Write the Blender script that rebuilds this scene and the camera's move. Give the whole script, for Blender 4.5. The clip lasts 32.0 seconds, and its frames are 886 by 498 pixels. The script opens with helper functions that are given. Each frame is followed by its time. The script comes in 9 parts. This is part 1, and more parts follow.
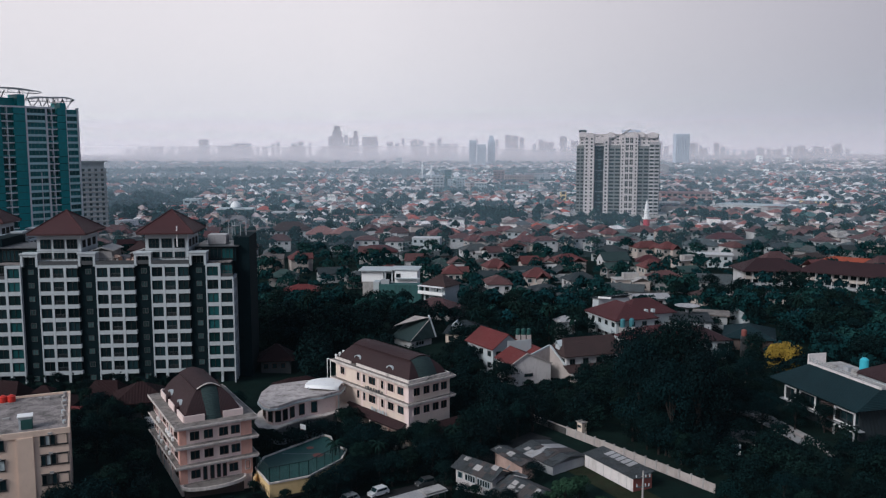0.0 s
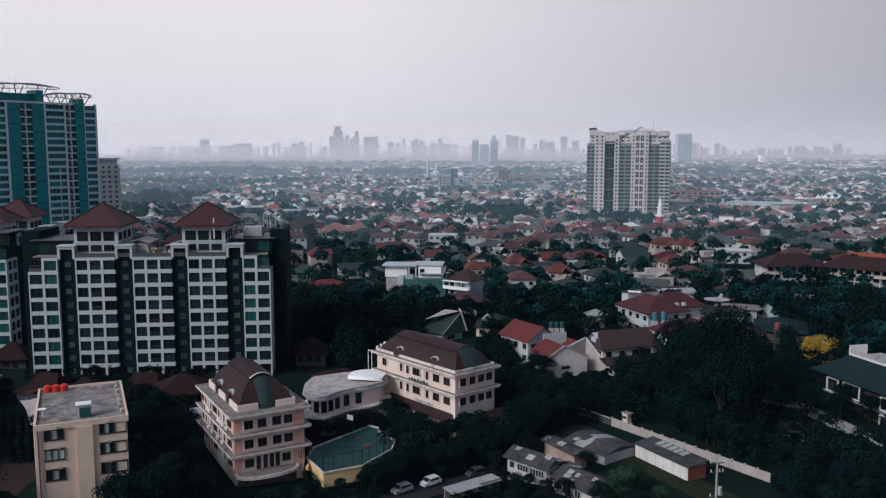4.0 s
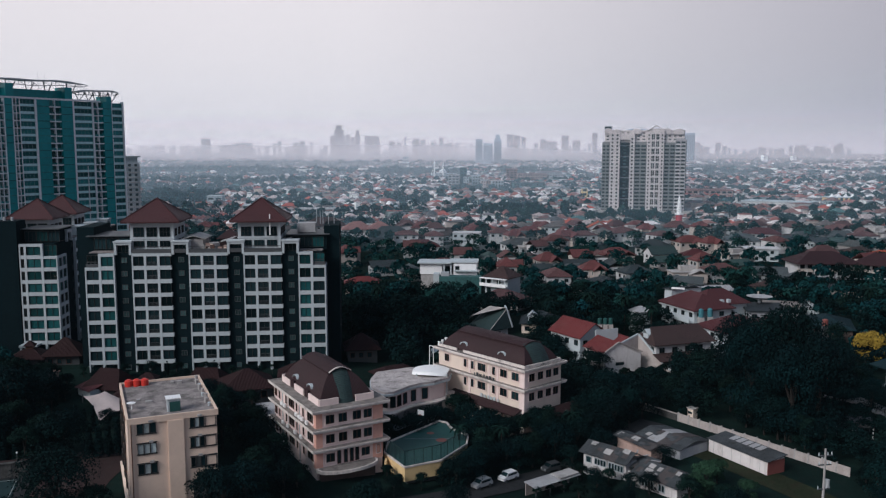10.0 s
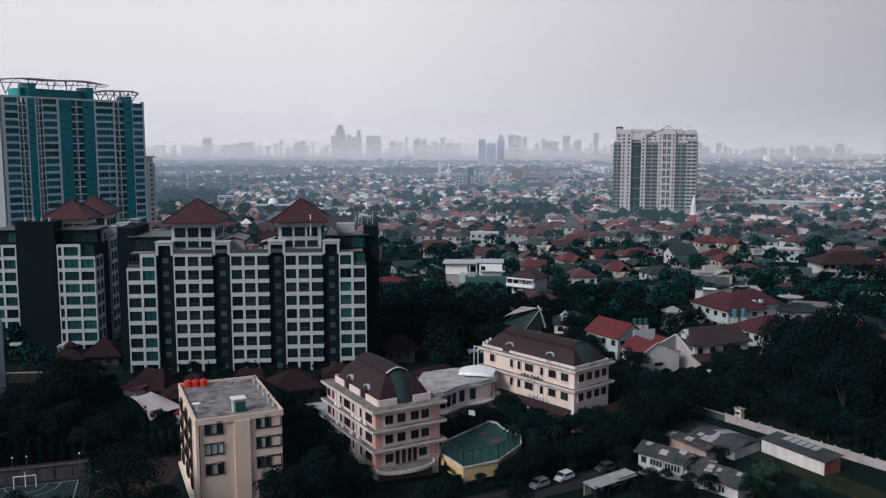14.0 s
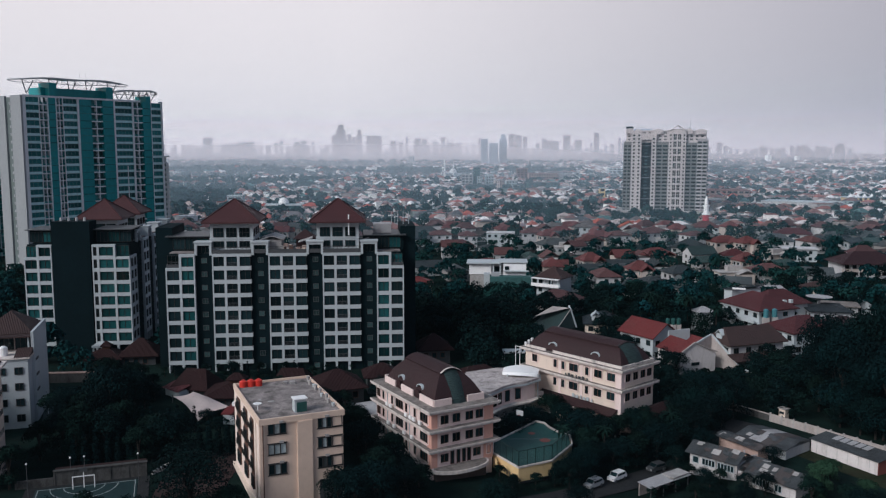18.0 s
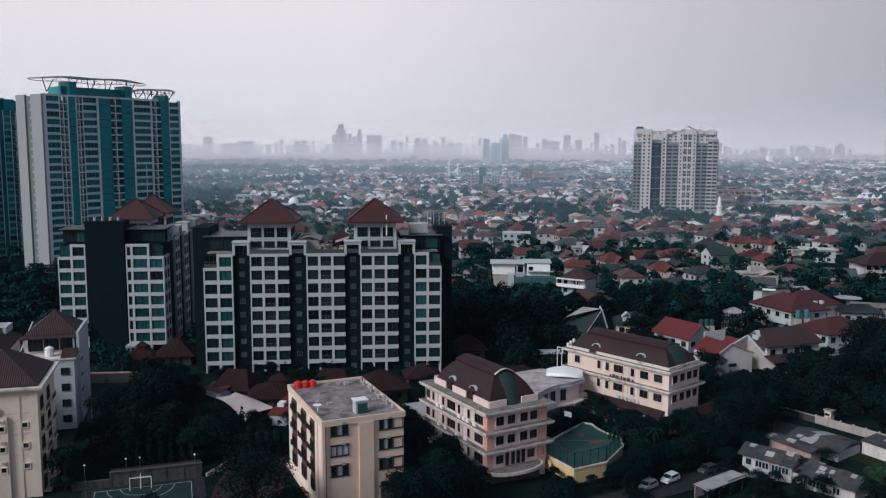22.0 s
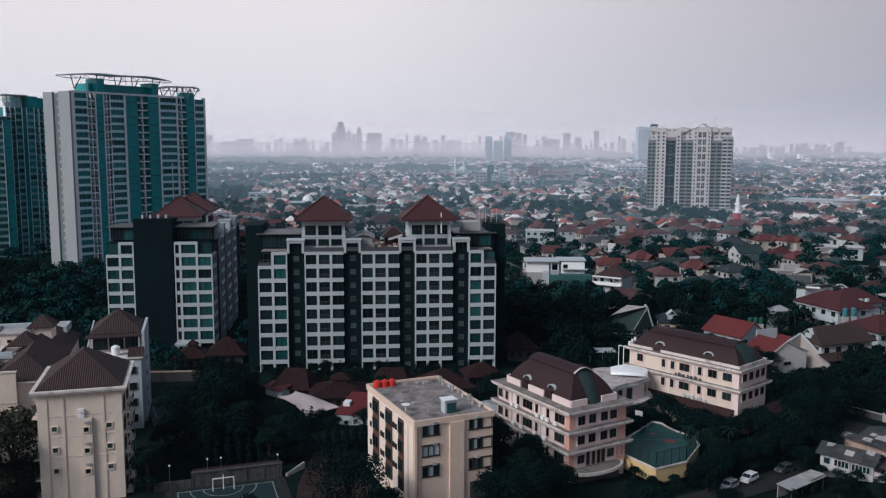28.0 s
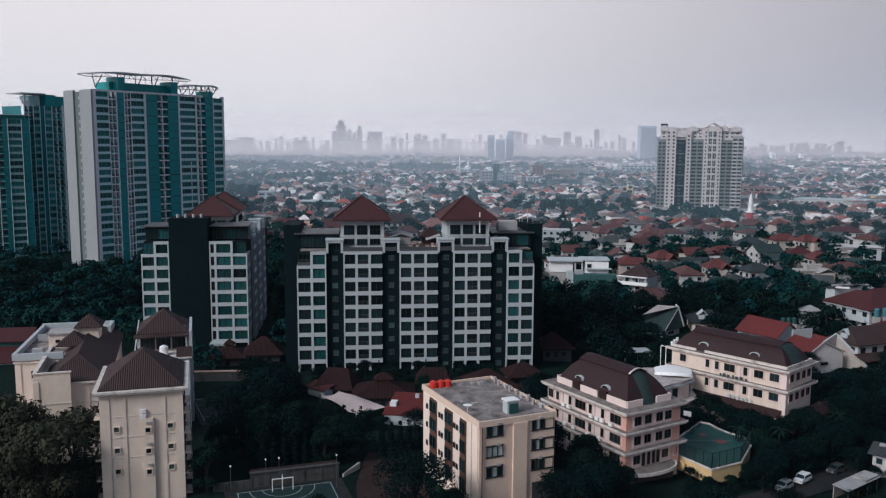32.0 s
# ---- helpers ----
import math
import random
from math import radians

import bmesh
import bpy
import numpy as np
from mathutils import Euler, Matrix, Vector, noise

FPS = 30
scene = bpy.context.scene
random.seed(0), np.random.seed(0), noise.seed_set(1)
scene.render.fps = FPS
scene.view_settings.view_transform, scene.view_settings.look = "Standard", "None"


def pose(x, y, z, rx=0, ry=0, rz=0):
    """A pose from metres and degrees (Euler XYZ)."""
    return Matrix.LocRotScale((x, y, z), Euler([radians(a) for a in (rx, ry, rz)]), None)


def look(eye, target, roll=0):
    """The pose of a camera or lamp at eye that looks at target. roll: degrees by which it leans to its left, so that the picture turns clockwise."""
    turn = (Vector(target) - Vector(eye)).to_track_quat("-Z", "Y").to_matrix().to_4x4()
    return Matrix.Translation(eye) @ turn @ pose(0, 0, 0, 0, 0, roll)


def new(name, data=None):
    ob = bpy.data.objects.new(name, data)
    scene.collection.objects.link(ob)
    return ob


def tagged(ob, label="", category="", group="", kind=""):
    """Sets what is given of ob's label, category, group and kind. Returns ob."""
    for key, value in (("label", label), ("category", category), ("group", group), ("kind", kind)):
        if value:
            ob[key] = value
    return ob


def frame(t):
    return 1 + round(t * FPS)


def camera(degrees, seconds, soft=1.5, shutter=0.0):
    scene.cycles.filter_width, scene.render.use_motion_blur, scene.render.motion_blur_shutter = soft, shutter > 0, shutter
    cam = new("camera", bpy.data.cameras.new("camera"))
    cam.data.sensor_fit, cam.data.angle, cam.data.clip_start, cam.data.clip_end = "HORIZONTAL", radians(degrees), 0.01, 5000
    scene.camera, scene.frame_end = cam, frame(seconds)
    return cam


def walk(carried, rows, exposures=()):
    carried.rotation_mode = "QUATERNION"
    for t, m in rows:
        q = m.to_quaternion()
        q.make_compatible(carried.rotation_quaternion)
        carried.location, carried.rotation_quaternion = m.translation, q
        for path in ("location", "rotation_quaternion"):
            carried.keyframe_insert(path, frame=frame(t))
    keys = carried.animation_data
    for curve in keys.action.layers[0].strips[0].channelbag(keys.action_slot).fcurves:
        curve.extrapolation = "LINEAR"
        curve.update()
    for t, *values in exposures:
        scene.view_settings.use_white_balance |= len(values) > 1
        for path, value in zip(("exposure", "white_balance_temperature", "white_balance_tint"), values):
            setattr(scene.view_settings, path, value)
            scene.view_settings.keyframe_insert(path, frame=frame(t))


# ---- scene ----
# The flight: seconds, east, north, height, yaw, pitch, roll (metres and degrees).
cam = camera(55.85, 32.0, soft=1.25)
ROWS = [
    (0.0, 0.01, 0.00, 59.00, 0.412, -6.791, -0.005),
    (0.5, -1.17, -0.02, 58.72, 0.402, -6.779, 0.001),
    (1.0, -2.34, -0.01, 58.45, 0.392, -6.768, 0.005),
    (1.5, -3.52, 0.03, 58.17, 0.383, -6.762, 0.006),
    (2.0, -4.70, 0.07, 57.89, 0.377, -6.757, 0.003),
    (2.5, -5.87, 0.12, 57.62, 0.371, -6.755, -0.003),
    (3.0, -7.03, 0.19, 57.35, 0.366, -6.755, -0.011),
    (3.5, -8.20, 0.26, 57.08, 0.360, -6.758, -0.021),
    (5.5, -12.64, 0.10, 56.58, 0.335, -6.734, -0.015),
    (6.0, -13.74, 0.14, 56.48, 0.328, -6.733, -0.013),
    (6.5, -14.85, 0.16, 56.37, 0.322, -6.737, -0.010),
    (7.0, -16.00, 0.16, 56.25, 0.316, -6.744, -0.006),
    (7.5, -17.18, 0.15, 56.14, 0.305, -6.753, -0.003),
    (8.0, -18.39, 0.13, 56.06, 0.290, -6.765, -0.002),
    (8.5, -19.60, 0.11, 56.01, 0.274, -6.776, -0.001),
    (9.0, -20.82, 0.08, 56.00, 0.261, -6.785, 0.002),
    (9.5, -22.04, 0.04, 56.03, 0.250, -6.789, 0.006),
    (10.0, -23.28, 0.01, 56.05, 0.242, -6.790, 0.011),
    (10.5, -24.56, -0.02, 56.07, 0.235, -6.791, 0.015),
    (11.0, -25.83, -0.05, 56.08, 0.231, -6.794, 0.020),
    (11.5, -27.07, -0.08, 56.09, 0.227, -6.797, 0.023),
    (12.0, -28.30, -0.12, 56.13, 0.225, -6.799, 0.023),
    (12.5, -29.52, -0.17, 56.17, 0.224, -6.801, 0.021),
    (13.0, -30.75, -0.21, 56.21, 0.220, -6.803, 0.020),
    (13.5, -32.01, -0.26, 56.24, 0.211, -6.803, 0.024),
    (14.0, -33.28, -0.30, 56.25, 0.197, -6.801, 0.033),
    (14.5, -34.56, -0.35, 56.26, 0.180, -6.795, 0.046),
    (16.5, -39.42, -0.56, 56.31, 0.135, -6.798, 0.035),
    (17.0, -40.63, -0.54, 56.32, 0.128, -6.804, 0.036),
    (17.5, -41.76, -0.50, 56.33, 0.118, -6.812, 0.043),
    (18.0, -42.83, -0.46, 56.32, 0.106, -6.820, 0.053),
    (18.5, -43.90, -0.42, 56.31, 0.092, -6.826, 0.063),
    (19.0, -45.01, -0.41, 56.32, 0.076, -6.832, 0.074),
    (19.5, -46.17, -0.38, 56.35, 0.057, -6.838, 0.086),
    (20.0, -47.39, -0.31, 56.37, 0.040, -6.842, 0.103),
    (20.5, -48.65, -0.21, 56.39, 0.026, -6.846, 0.123),
    (21.0, -49.93, -0.10, 56.41, 0.013, -6.848, 0.145),
    (21.5, -51.21, 0.02, 56.41, -0.001, -6.846, 0.167),
    (22.0, -52.48, 0.14, 56.42, -0.016, -6.843, 0.187),
    (22.5, -53.76, 0.26, 56.41, -0.031, -6.841, 0.201),
    (23.0, -55.01, 0.37, 56.39, -0.045, -6.839, 0.209),
    (23.5, -56.25, 0.48, 56.36, -0.059, -6.836, 0.209),
    (24.0, -57.48, 0.57, 56.32, -0.073, -6.832, 0.205),
    (24.5, -58.69, 0.67, 56.28, -0.089, -6.830, 0.196),
    (25.0, -59.89, 0.80, 56.23, -0.106, -6.834, 0.183),
    (25.5, -61.06, 0.95, 56.19, -0.125, -6.846, 0.167),
    (27.5, -65.36, 1.40, 56.19, -0.196, -6.967, 0.183),
    (28.0, -66.40, 1.53, 56.21, -0.208, -6.991, 0.190),
    (28.5, -67.46, 1.62, 56.25, -0.220, -7.009, 0.196),
    (29.0, -68.53, 1.66, 56.31, -0.233, -7.019, 0.204),
    (29.5, -69.63, 1.66, 56.36, -0.247, -7.025, 0.213),
    (30.0, -70.77, 1.66, 56.40, -0.262, -7.031, 0.225),
    (30.5, -71.99, 1.67, 56.41, -0.275, -7.042, 0.239),
    (31.0, -73.29, 1.71, 56.42, -0.288, -7.055, 0.253),
    (31.5, -74.64, 1.75, 56.41, -0.301, -7.067, 0.266),
    (32.0, -76.01, 1.78, 56.41, -0.316, -7.078, 0.279),
]
walk(cam, [(t, pose(x, y, z, 0, 0, yaw) @ pose(0, 0, 0, 90 + pitch, 0, 0) @ pose(0, 0, 0, 0, 0, roll)) for t, x, y, z, yaw, pitch, roll in ROWS],
     exposures=[(0.0, -0.32, 5790, 12), (32.0, -0.32, 5790, 12)])

# ---- light ----
world = bpy.data.worlds.new("hazy_sky")
world.use_nodes = True
scene.world = world
SUN_AZ, SUN_EL = radians(230), radians(35)   # compass bearing of the sun, height
wt = world.node_tree
wt.nodes.clear()
w_out = wt.nodes.new("ShaderNodeOutputWorld")
w_bg = wt.nodes.new("ShaderNodeBackground")
w_sky = wt.nodes.new("ShaderNodeTexSky")
w_sky.sky_type = "NISHITA"
w_sky.sun_disc = False
w_sky.sun_elevation, w_sky.sun_rotation = SUN_EL, SUN_AZ
w_sky.air_density, w_sky.dust_density, w_sky.ozone_density = 1.5, 6.0, 1.0
w_gain = wt.nodes.new("ShaderNodeMixRGB")
w_gain.blend_type = "MULTIPLY"
w_gain.inputs[0].default_value = 1.0
w_gain.inputs[2].default_value = (0.056, 0.080, 0.090, 1)
# thin overcast veil, brighter towards the sun's side, with soft cloud structure
w_co = wt.nodes.new("ShaderNodeTexCoord")
w_dot = wt.nodes.new("ShaderNodeVectorMath")
w_dot.operation = "DOT_PRODUCT"
w_dot.inputs[1].default_value = (-0.93, 0.3, 0.2)
w_map = wt.nodes.new("ShaderNodeMapRange")
w_map.inputs[1].default_value, w_map.inputs[2].default_value = -0.37, 0.42
w_veil = wt.nodes.new("ShaderNodeMixRGB")
w_veil.inputs[1].default_value = (0.408, 0.378, 0.408, 1)
w_veil.inputs[2].default_value = (1.105, 0.99, 0.915, 1)
w_noise = wt.nodes.new("ShaderNodeTexNoise")
w_noise.inputs["Scale"].default_value = 1.6
w_noise.inputs["Detail"].default_value = 3
w_cl = wt.nodes.new("ShaderNodeMapRange")
w_cl.inputs[3].default_value, w_cl.inputs[4].default_value = 0.93, 1.07
w_mul = wt.nodes.new("ShaderNodeMixRGB")
w_mul.blend_type = "MULTIPLY"
w_mul.inputs[0].default_value = 1.0
w_mix = wt.nodes.new("ShaderNodeMixRGB")
# the veil is thick low down and thins towards the zenith
w_sep = wt.nodes.new("ShaderNodeSeparateXYZ")
w_up = wt.nodes.new("ShaderNodeMapRange")
w_up.inputs[1].default_value, w_up.inputs[2].default_value = 0.16, 0.75
w_up.inputs[3].default_value, w_up.inputs[4].default_value = 0.95, 0.12
w_up.interpolation_type = "SMOOTHSTEP"
L = wt.links.new
L(w_co.outputs["Generated"], w_dot.inputs[0])
L(w_co.outputs["Generated"], w_sep.inputs[0])
L(w_sep.outputs["Z"], w_up.inputs[0])
L(w_up.outputs[0], w_mix.inputs[0])
L(w_dot.outputs["Value"], w_map.inputs[0])
L(w_map.outputs[0], w_veil.inputs[0])
L(w_co.outputs["Generated"], w_noise.inputs["Vector"])
L(w_noise.outputs[0], w_cl.inputs[0])
L(w_veil.outputs[0], w_mul.inputs[1])
L(w_cl.outputs[0], w_mul.inputs[2])
L(w_sky.outputs[0], w_gain.inputs[1])
L(w_gain.outputs[0], w_mix.inputs[1])
L(w_mul.outputs[0], w_mix.inputs[2])
L(w_mix.outputs[0], w_bg.inputs[0])
L(w_bg.outputs[0], w_out.inputs[0])
w_bg.inputs[1].default_value = 1.0

sun_data = bpy.data.lights.new("sun", "SUN")
sun_data.energy, sun_data.angle, sun_data.color = 2.6, radians(20), (1.0, 0.90, 0.815)
sun = new("sun", sun_data)
sun_way = Vector((math.sin(SUN_AZ) * math.cos(SUN_EL), math.cos(SUN_AZ) * math.cos(SUN_EL), math.sin(SUN_EL)))
sun.matrix_world = look(sun_way * 300, (0, 0, 0))

# ---- materials ----
def material(name, colour, rough=0.7, vary=0.12, size=1.5, stain=0.0, stain_colour=(0.05, 0.05, 0.045), bump=0.0, bump_size=8.0, stain_scale=0.45,
             lines=None, line_depth=0.3, line_dark=0.0, metal=0.0, per_object=0.0, per_island=None, spec=0.4):
    """A surface with variation at two scales, optional stains, tile or sheet lines (u or v, per metre) and relief."""
    m = bpy.data.materials.new(name)
    m.use_nodes = True
    t = m.node_tree
    n, k = t.nodes, t.links.new
    b = n["Principled BSDF"]
    b.inputs["Roughness"].default_value, b.inputs["Metallic"].default_value = rough, metal
    b.inputs["Specular IOR Level"].default_value = spec
    co = n.new("ShaderNodeTexCoord")
    geo = n.new("ShaderNodeNewGeometry")
    big = n.new("ShaderNodeTexNoise")
    big.inputs["Scale"].default_value, big.inputs["Detail"].default_value = 1.0 / (size * 4), 3
    small = n.new("ShaderNodeTexNoise")
    small.inputs["Scale"].default_value, small.inputs["Detail"].default_value = 1.0 / size * 2.5, 5
    k(geo.outputs["Position"], big.inputs["Vector"])
    k(geo.outputs["Position"], small.inputs["Vector"])
    add = n.new("ShaderNodeMath")
    add.operation = "ADD"
    k(big.outputs[0], add.inputs[0])
    k(small.outputs[0], add.inputs[1])
    rng = n.new("ShaderNodeMapRange")
    rng.inputs[1].default_value, rng.inputs[2].default_value = 0.6, 1.4
    rng.inputs[3].default_value, rng.inputs[4].default_value = 1 - vary, 1 + vary
    k(add.outputs[0], rng.inputs[0])
    mul = n.new("ShaderNodeMixRGB")
    mul.blend_type = "MULTIPLY"
    mul.inputs[0].default_value = 1
    mul.inputs[1].default_value = (*colour, 1)
    k(rng.outputs[0], mul.inputs[2])
    col = mul.outputs[0]
    if per_island:
        ramp = n.new("ShaderNodeValToRGB")
        ramp.color_ramp.interpolation = "CONSTANT"
        els = ramp.color_ramp.elements
        while len(els) < len(per_island):
            els.new(0.5)
        for i, c in enumerate(per_island):
            els[i].position = i / len(per_island)
            els[i].color = (*c, 1)
        k(geo.outputs["Random Per Island"], ramp.inputs[0])
        k(ramp.outputs[0], mul.inputs[1])
    if per_object:
        info = n.new("ShaderNodeObjectInfo")
        hs = n.new("ShaderNodeMapRange")
        hs.inputs[3].default_value, hs.inputs[4].default_value = 1 - per_object, 1 + per_object
        k(info.outputs["Random"], hs.inputs[0])
        m3 = n.new("ShaderNodeMixRGB")
        m3.blend_type = "MULTIPLY"
        m3.inputs[0].default_value = 1
        k(col, m3.inputs[1])
        k(hs.outputs[0], m3.inputs[2])
        col = m3.outputs[0]
    if stain:
        sn = n.new("ShaderNodeTexNoise")
        sn.inputs["Scale"].default_value, sn.inputs["Detail"].default_value = stain_scale, 7
        sn.inputs["Roughness"].default_value = 0.65
        mp = n.new("ShaderNodeMapping")
        mp.inputs["Scale"].default_value = (1, 1, 0.35)
        k(geo.outputs["Position"], mp.inputs["Vector"])
        k(mp.outputs[0], sn.inputs["Vector"])
        sr = n.new("ShaderNodeMapRange")
        sr.inputs[1].default_value, sr.inputs[2].default_value = 0.5, 0.72
        sr.inputs[4].default_value = stain
        k(sn.outputs[0], sr.inputs[0])
        m2 = n.new("ShaderNodeMixRGB")
        m2.inputs[2].default_value = (*stain_colour, 1)
        k(sr.outputs[0], m2.inputs[0])
        k(col, m2.inputs[1])
        col = m2.outputs[0]
    height = None
    if lines:
        axis, per = lines
        sep = n.new("ShaderNodeSeparateXYZ")
        k(co.outputs["UV"], sep.inputs[0])
        sc = n.new("ShaderNodeMath")
        sc.operation = "MULTIPLY"
        sc.inputs[1].default_value = per * 2 * math.pi
        k(sep.outputs["X" if axis == "u" else "Y"], sc.inputs[0])
        sn2 = n.new("ShaderNodeMath")
        sn2.operation = "SINE"
        k(sc.outputs[0], sn2.inputs[0])
        height = sn2.outputs[0]
        if line_dark:
            lr = n.new("ShaderNodeMapRange")
            lr.inputs[1].default_value, lr.inputs[2].default_value = -1, 0.2
            lr.inputs[3].default_value, lr.inputs[4].default_value = 1 - line_dark, 1
            k(height, lr.inputs[0])
            m4 = n.new("ShaderNodeMixRGB")
            m4.blend_type = "MULTIPLY"
            m4.inputs[0].default_value = 1
            k(col, m4.inputs[1])
            k(lr.outputs[0], m4.inputs[2])
            col = m4.outputs[0]
    if bump or height:
        bp = n.new("ShaderNodeBump")
        bp.inputs["Strength"].default_value = line_depth if height else bump
        bp.inputs["Distance"].default_value = 0.1
        if height:
            k(height, bp.inputs["Height"])
        else:
            bn = n.new("ShaderNodeTexNoise")
            bn.inputs["Scale"].default_value, bn.inputs["Detail"].default_value = bump_size, 6
            k(geo.outputs["Position"], bn.inputs["Vector"])
            k(bn.outputs[0], bp.inputs["Height"])
        k(bp.outputs[0], b.inputs["Normal"])
    k(col, b.inputs["Base Color"])
    return m


WHITE = material("white_render", (0.43, 0.468, 0.49), 0.75, 0.06, 2.0, 0.25, (0.42, 0.41, 0.40), 0.15)
BLACK = material("charcoal_cladding", (0.0035, 0.0112, 0.0145), 0.85, 0.25, 2.0, spec=0.08)
CREAM = material("cream_plaster", (0.7, 0.53, 0.425), 0.85, 0.07, 2.5, 0.25, (0.42, 0.33, 0.26), 0.2)
PEACH = material("pale_peach_plaster", (0.76, 0.61, 0.575), 0.85, 0.06, 2.5, 0.25, (0.45, 0.38, 0.34), 0.2)
VILLA_CREAM = material("cream_pink_plaster", (0.7, 0.575, 0.49), 0.85, 0.06, 2.5, 0.3, (0.45, 0.38, 0.34), 0.2)
PINK = material("salmon_plaster", (0.66, 0.36, 0.29), 0.85, 0.07, 2.5, 0.25, (0.4, 0.27, 0.22), 0.2)
BUTTER = material("butter_plaster", (0.8, 0.665, 0.585), 0.85, 0.06, 2.5, 0.22, (0.5, 0.4, 0.31), 0.2)
OCHRE = material("ochre_plaster", (0.7, 0.5, 0.25), 0.85, 0.08, 2.5, 0.3, (0.3, 0.2, 0.1), 0.2)
BEIGE = material("beige_plaster", (0.71, 0.59, 0.495), 0.85, 0.07, 3.0, 0.3, (0.4, 0.34, 0.3), 0.2)
CORNICE = material("weathered_cornice", (0.64, 0.57, 0.53), 0.85, 0.15, 1.2, 0.75, (0.17, 0.15, 0.14), 0.2, stain_scale=0.6)
GREY_WALL = material("grey_plaster", (0.34, 0.35, 0.37), 0.85, 0.1, 2.5, 0.3, (0.15, 0.15, 0.15), 0.2)
PANE_GREY = material("grey_green_pane", (0.26, 0.29, 0.29), 0.2, 0.3, 1.0, per_object=0.85, spec=0.35)
# Front slabs are lightened in colour to make up for missing sun there.
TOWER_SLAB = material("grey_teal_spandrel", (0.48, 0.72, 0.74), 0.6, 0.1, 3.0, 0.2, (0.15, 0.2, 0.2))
# Darker copy of the slab for the rear towers, its shade put into colour.
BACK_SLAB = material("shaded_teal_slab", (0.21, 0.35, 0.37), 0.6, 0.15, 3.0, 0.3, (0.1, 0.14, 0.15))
TOWER_BAR = material("dark_teal_bars", (0.2, 0.34, 0.36), 0.5, 0.15, 2.0)
# Shade is put into these two colours: dimmed end wall, darker recess.
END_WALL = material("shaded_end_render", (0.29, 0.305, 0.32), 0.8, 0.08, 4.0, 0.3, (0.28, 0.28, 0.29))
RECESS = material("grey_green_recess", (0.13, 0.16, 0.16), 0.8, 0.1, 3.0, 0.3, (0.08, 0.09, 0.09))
TOWER_WHITE = material("tower_white_paint", (0.72, 0.74, 0.76), 0.7, 0.06, 3.0, 0.25, (0.40, 0.40, 0.40))
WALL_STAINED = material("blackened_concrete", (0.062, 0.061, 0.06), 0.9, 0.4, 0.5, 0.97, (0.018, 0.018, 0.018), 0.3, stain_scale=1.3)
CONCRETE = material("stained_concrete", (0.36, 0.34, 0.33), 0.9, 0.18, 1.0, 0.6, (0.12, 0.115, 0.11), 0.3)
ROOF_DECK = material("mottled_roof_deck", (0.225, 0.195, 0.188), 0.95, 0.8, 0.5, 0.97, (0.028, 0.028, 0.024), 0.5, stain_scale=0.45)
GUTTER_DECK = material("grimy_gutter_deck", (0.20, 0.175, 0.16), 0.95, 0.6, 0.5, 0.95, (0.035, 0.03, 0.028), 0.4, stain_scale=0.9)
LIMEWASH = material("flaking_limewash", (0.52, 0.49, 0.49), 0.9, 0.25, 0.7, 0.9, (0.10, 0.085, 0.08), 0.3, stain_scale=0.8)
PALE_DECK = material("pale_stained_deck", (0.44, 0.39, 0.38), 0.95, 0.4, 0.8, 0.85, (0.09, 0.08, 0.075), 0.4, stain_scale=0.7)
TENT = material("pale_fabric", (0.5, 0.41, 0.39), 0.8, 0.12, 1.0, 0.3, (0.35, 0.28, 0.26))
PYRAMID = material("red_maroon_tile", (0.055, 0.0138, 0.0155), 0.7, 0.2, 1.2, 0.3, (0.045, 0.018, 0.018), lines=("v", 3.2), line_depth=0.4, line_dark=0.2)
FADED_PINK = material("faded_pink_tile", (0.26, 0.13, 0.12), 0.75, 0.2, 1.5, 0.35, (0.12, 0.07, 0.065), lines=("u", 2.8), line_depth=0.5, line_dark=0.3)
ORANGE_TILE = material("orange_tile", (0.336, 0.068, 0.032), 0.75, 0.2, 1.5, 0.3, (0.2, 0.06, 0.04), lines=("u", 2.8), line_depth=0.5, line_dark=0.3)
TEAL_WALL = material("teal_painted_wall", (0.035, 0.105, 0.105), 0.85, 0.25, 1.5, 0.7, (0.02, 0.05, 0.05), stain_scale=0.7)
DULL_RED_WALL = material("dull_red_render", (0.36, 0.25, 0.23), 0.85, 0.12, 3.0, 0.3, (0.2, 0.15, 0.14))
RUSTY = material("rusty_sheet", (0.085, 0.072, 0.070), 0.7, 0.35, 0.8, 0.7, (0.07, 0.04, 0.032), lines=("u", 4.0), line_depth=0.6, line_dark=0.4)
DULL_PINK = material("dull_pink_plaster", (0.40, 0.28, 0.24), 0.9, 0.15, 1.0, 0.5, (0.15, 0.11, 0.1), 0.2)
MAROON = material("maroon_roof_tile", (0.0260, 0.0080, 0.0095), 0.7, 0.25, 1.2, 0.4, (0.018, 0.009, 0.009), lines=("u", 3.6), line_depth=0.25, line_dark=0.1)
PAVILION_TILE = material("dark_maroon_tile", (0.02601, 0.010115, 0.010795), 0.75, 0.2, 1.2, 0.4, (0.03, 0.02, 0.018), lines=("u", 3.4), line_depth=0.5, line_dark=0.25, spec=0.15)
BROWN_TILE = material("brown_roof_tile", (0.04505, 0.0221, 0.020825), 0.75, 0.3, 1.0, 0.5, (0.034, 0.022, 0.020), lines=("u", 3.2), line_depth=0.6, line_dark=0.35)
RED_TILE = material("red_roof_tile", (0.1404, 0.01872, 0.018135), 0.7, 0.2, 1.5, 0.35, (0.14, 0.05, 0.04), lines=("u", 2.8), line_depth=0.6, line_dark=0.35)
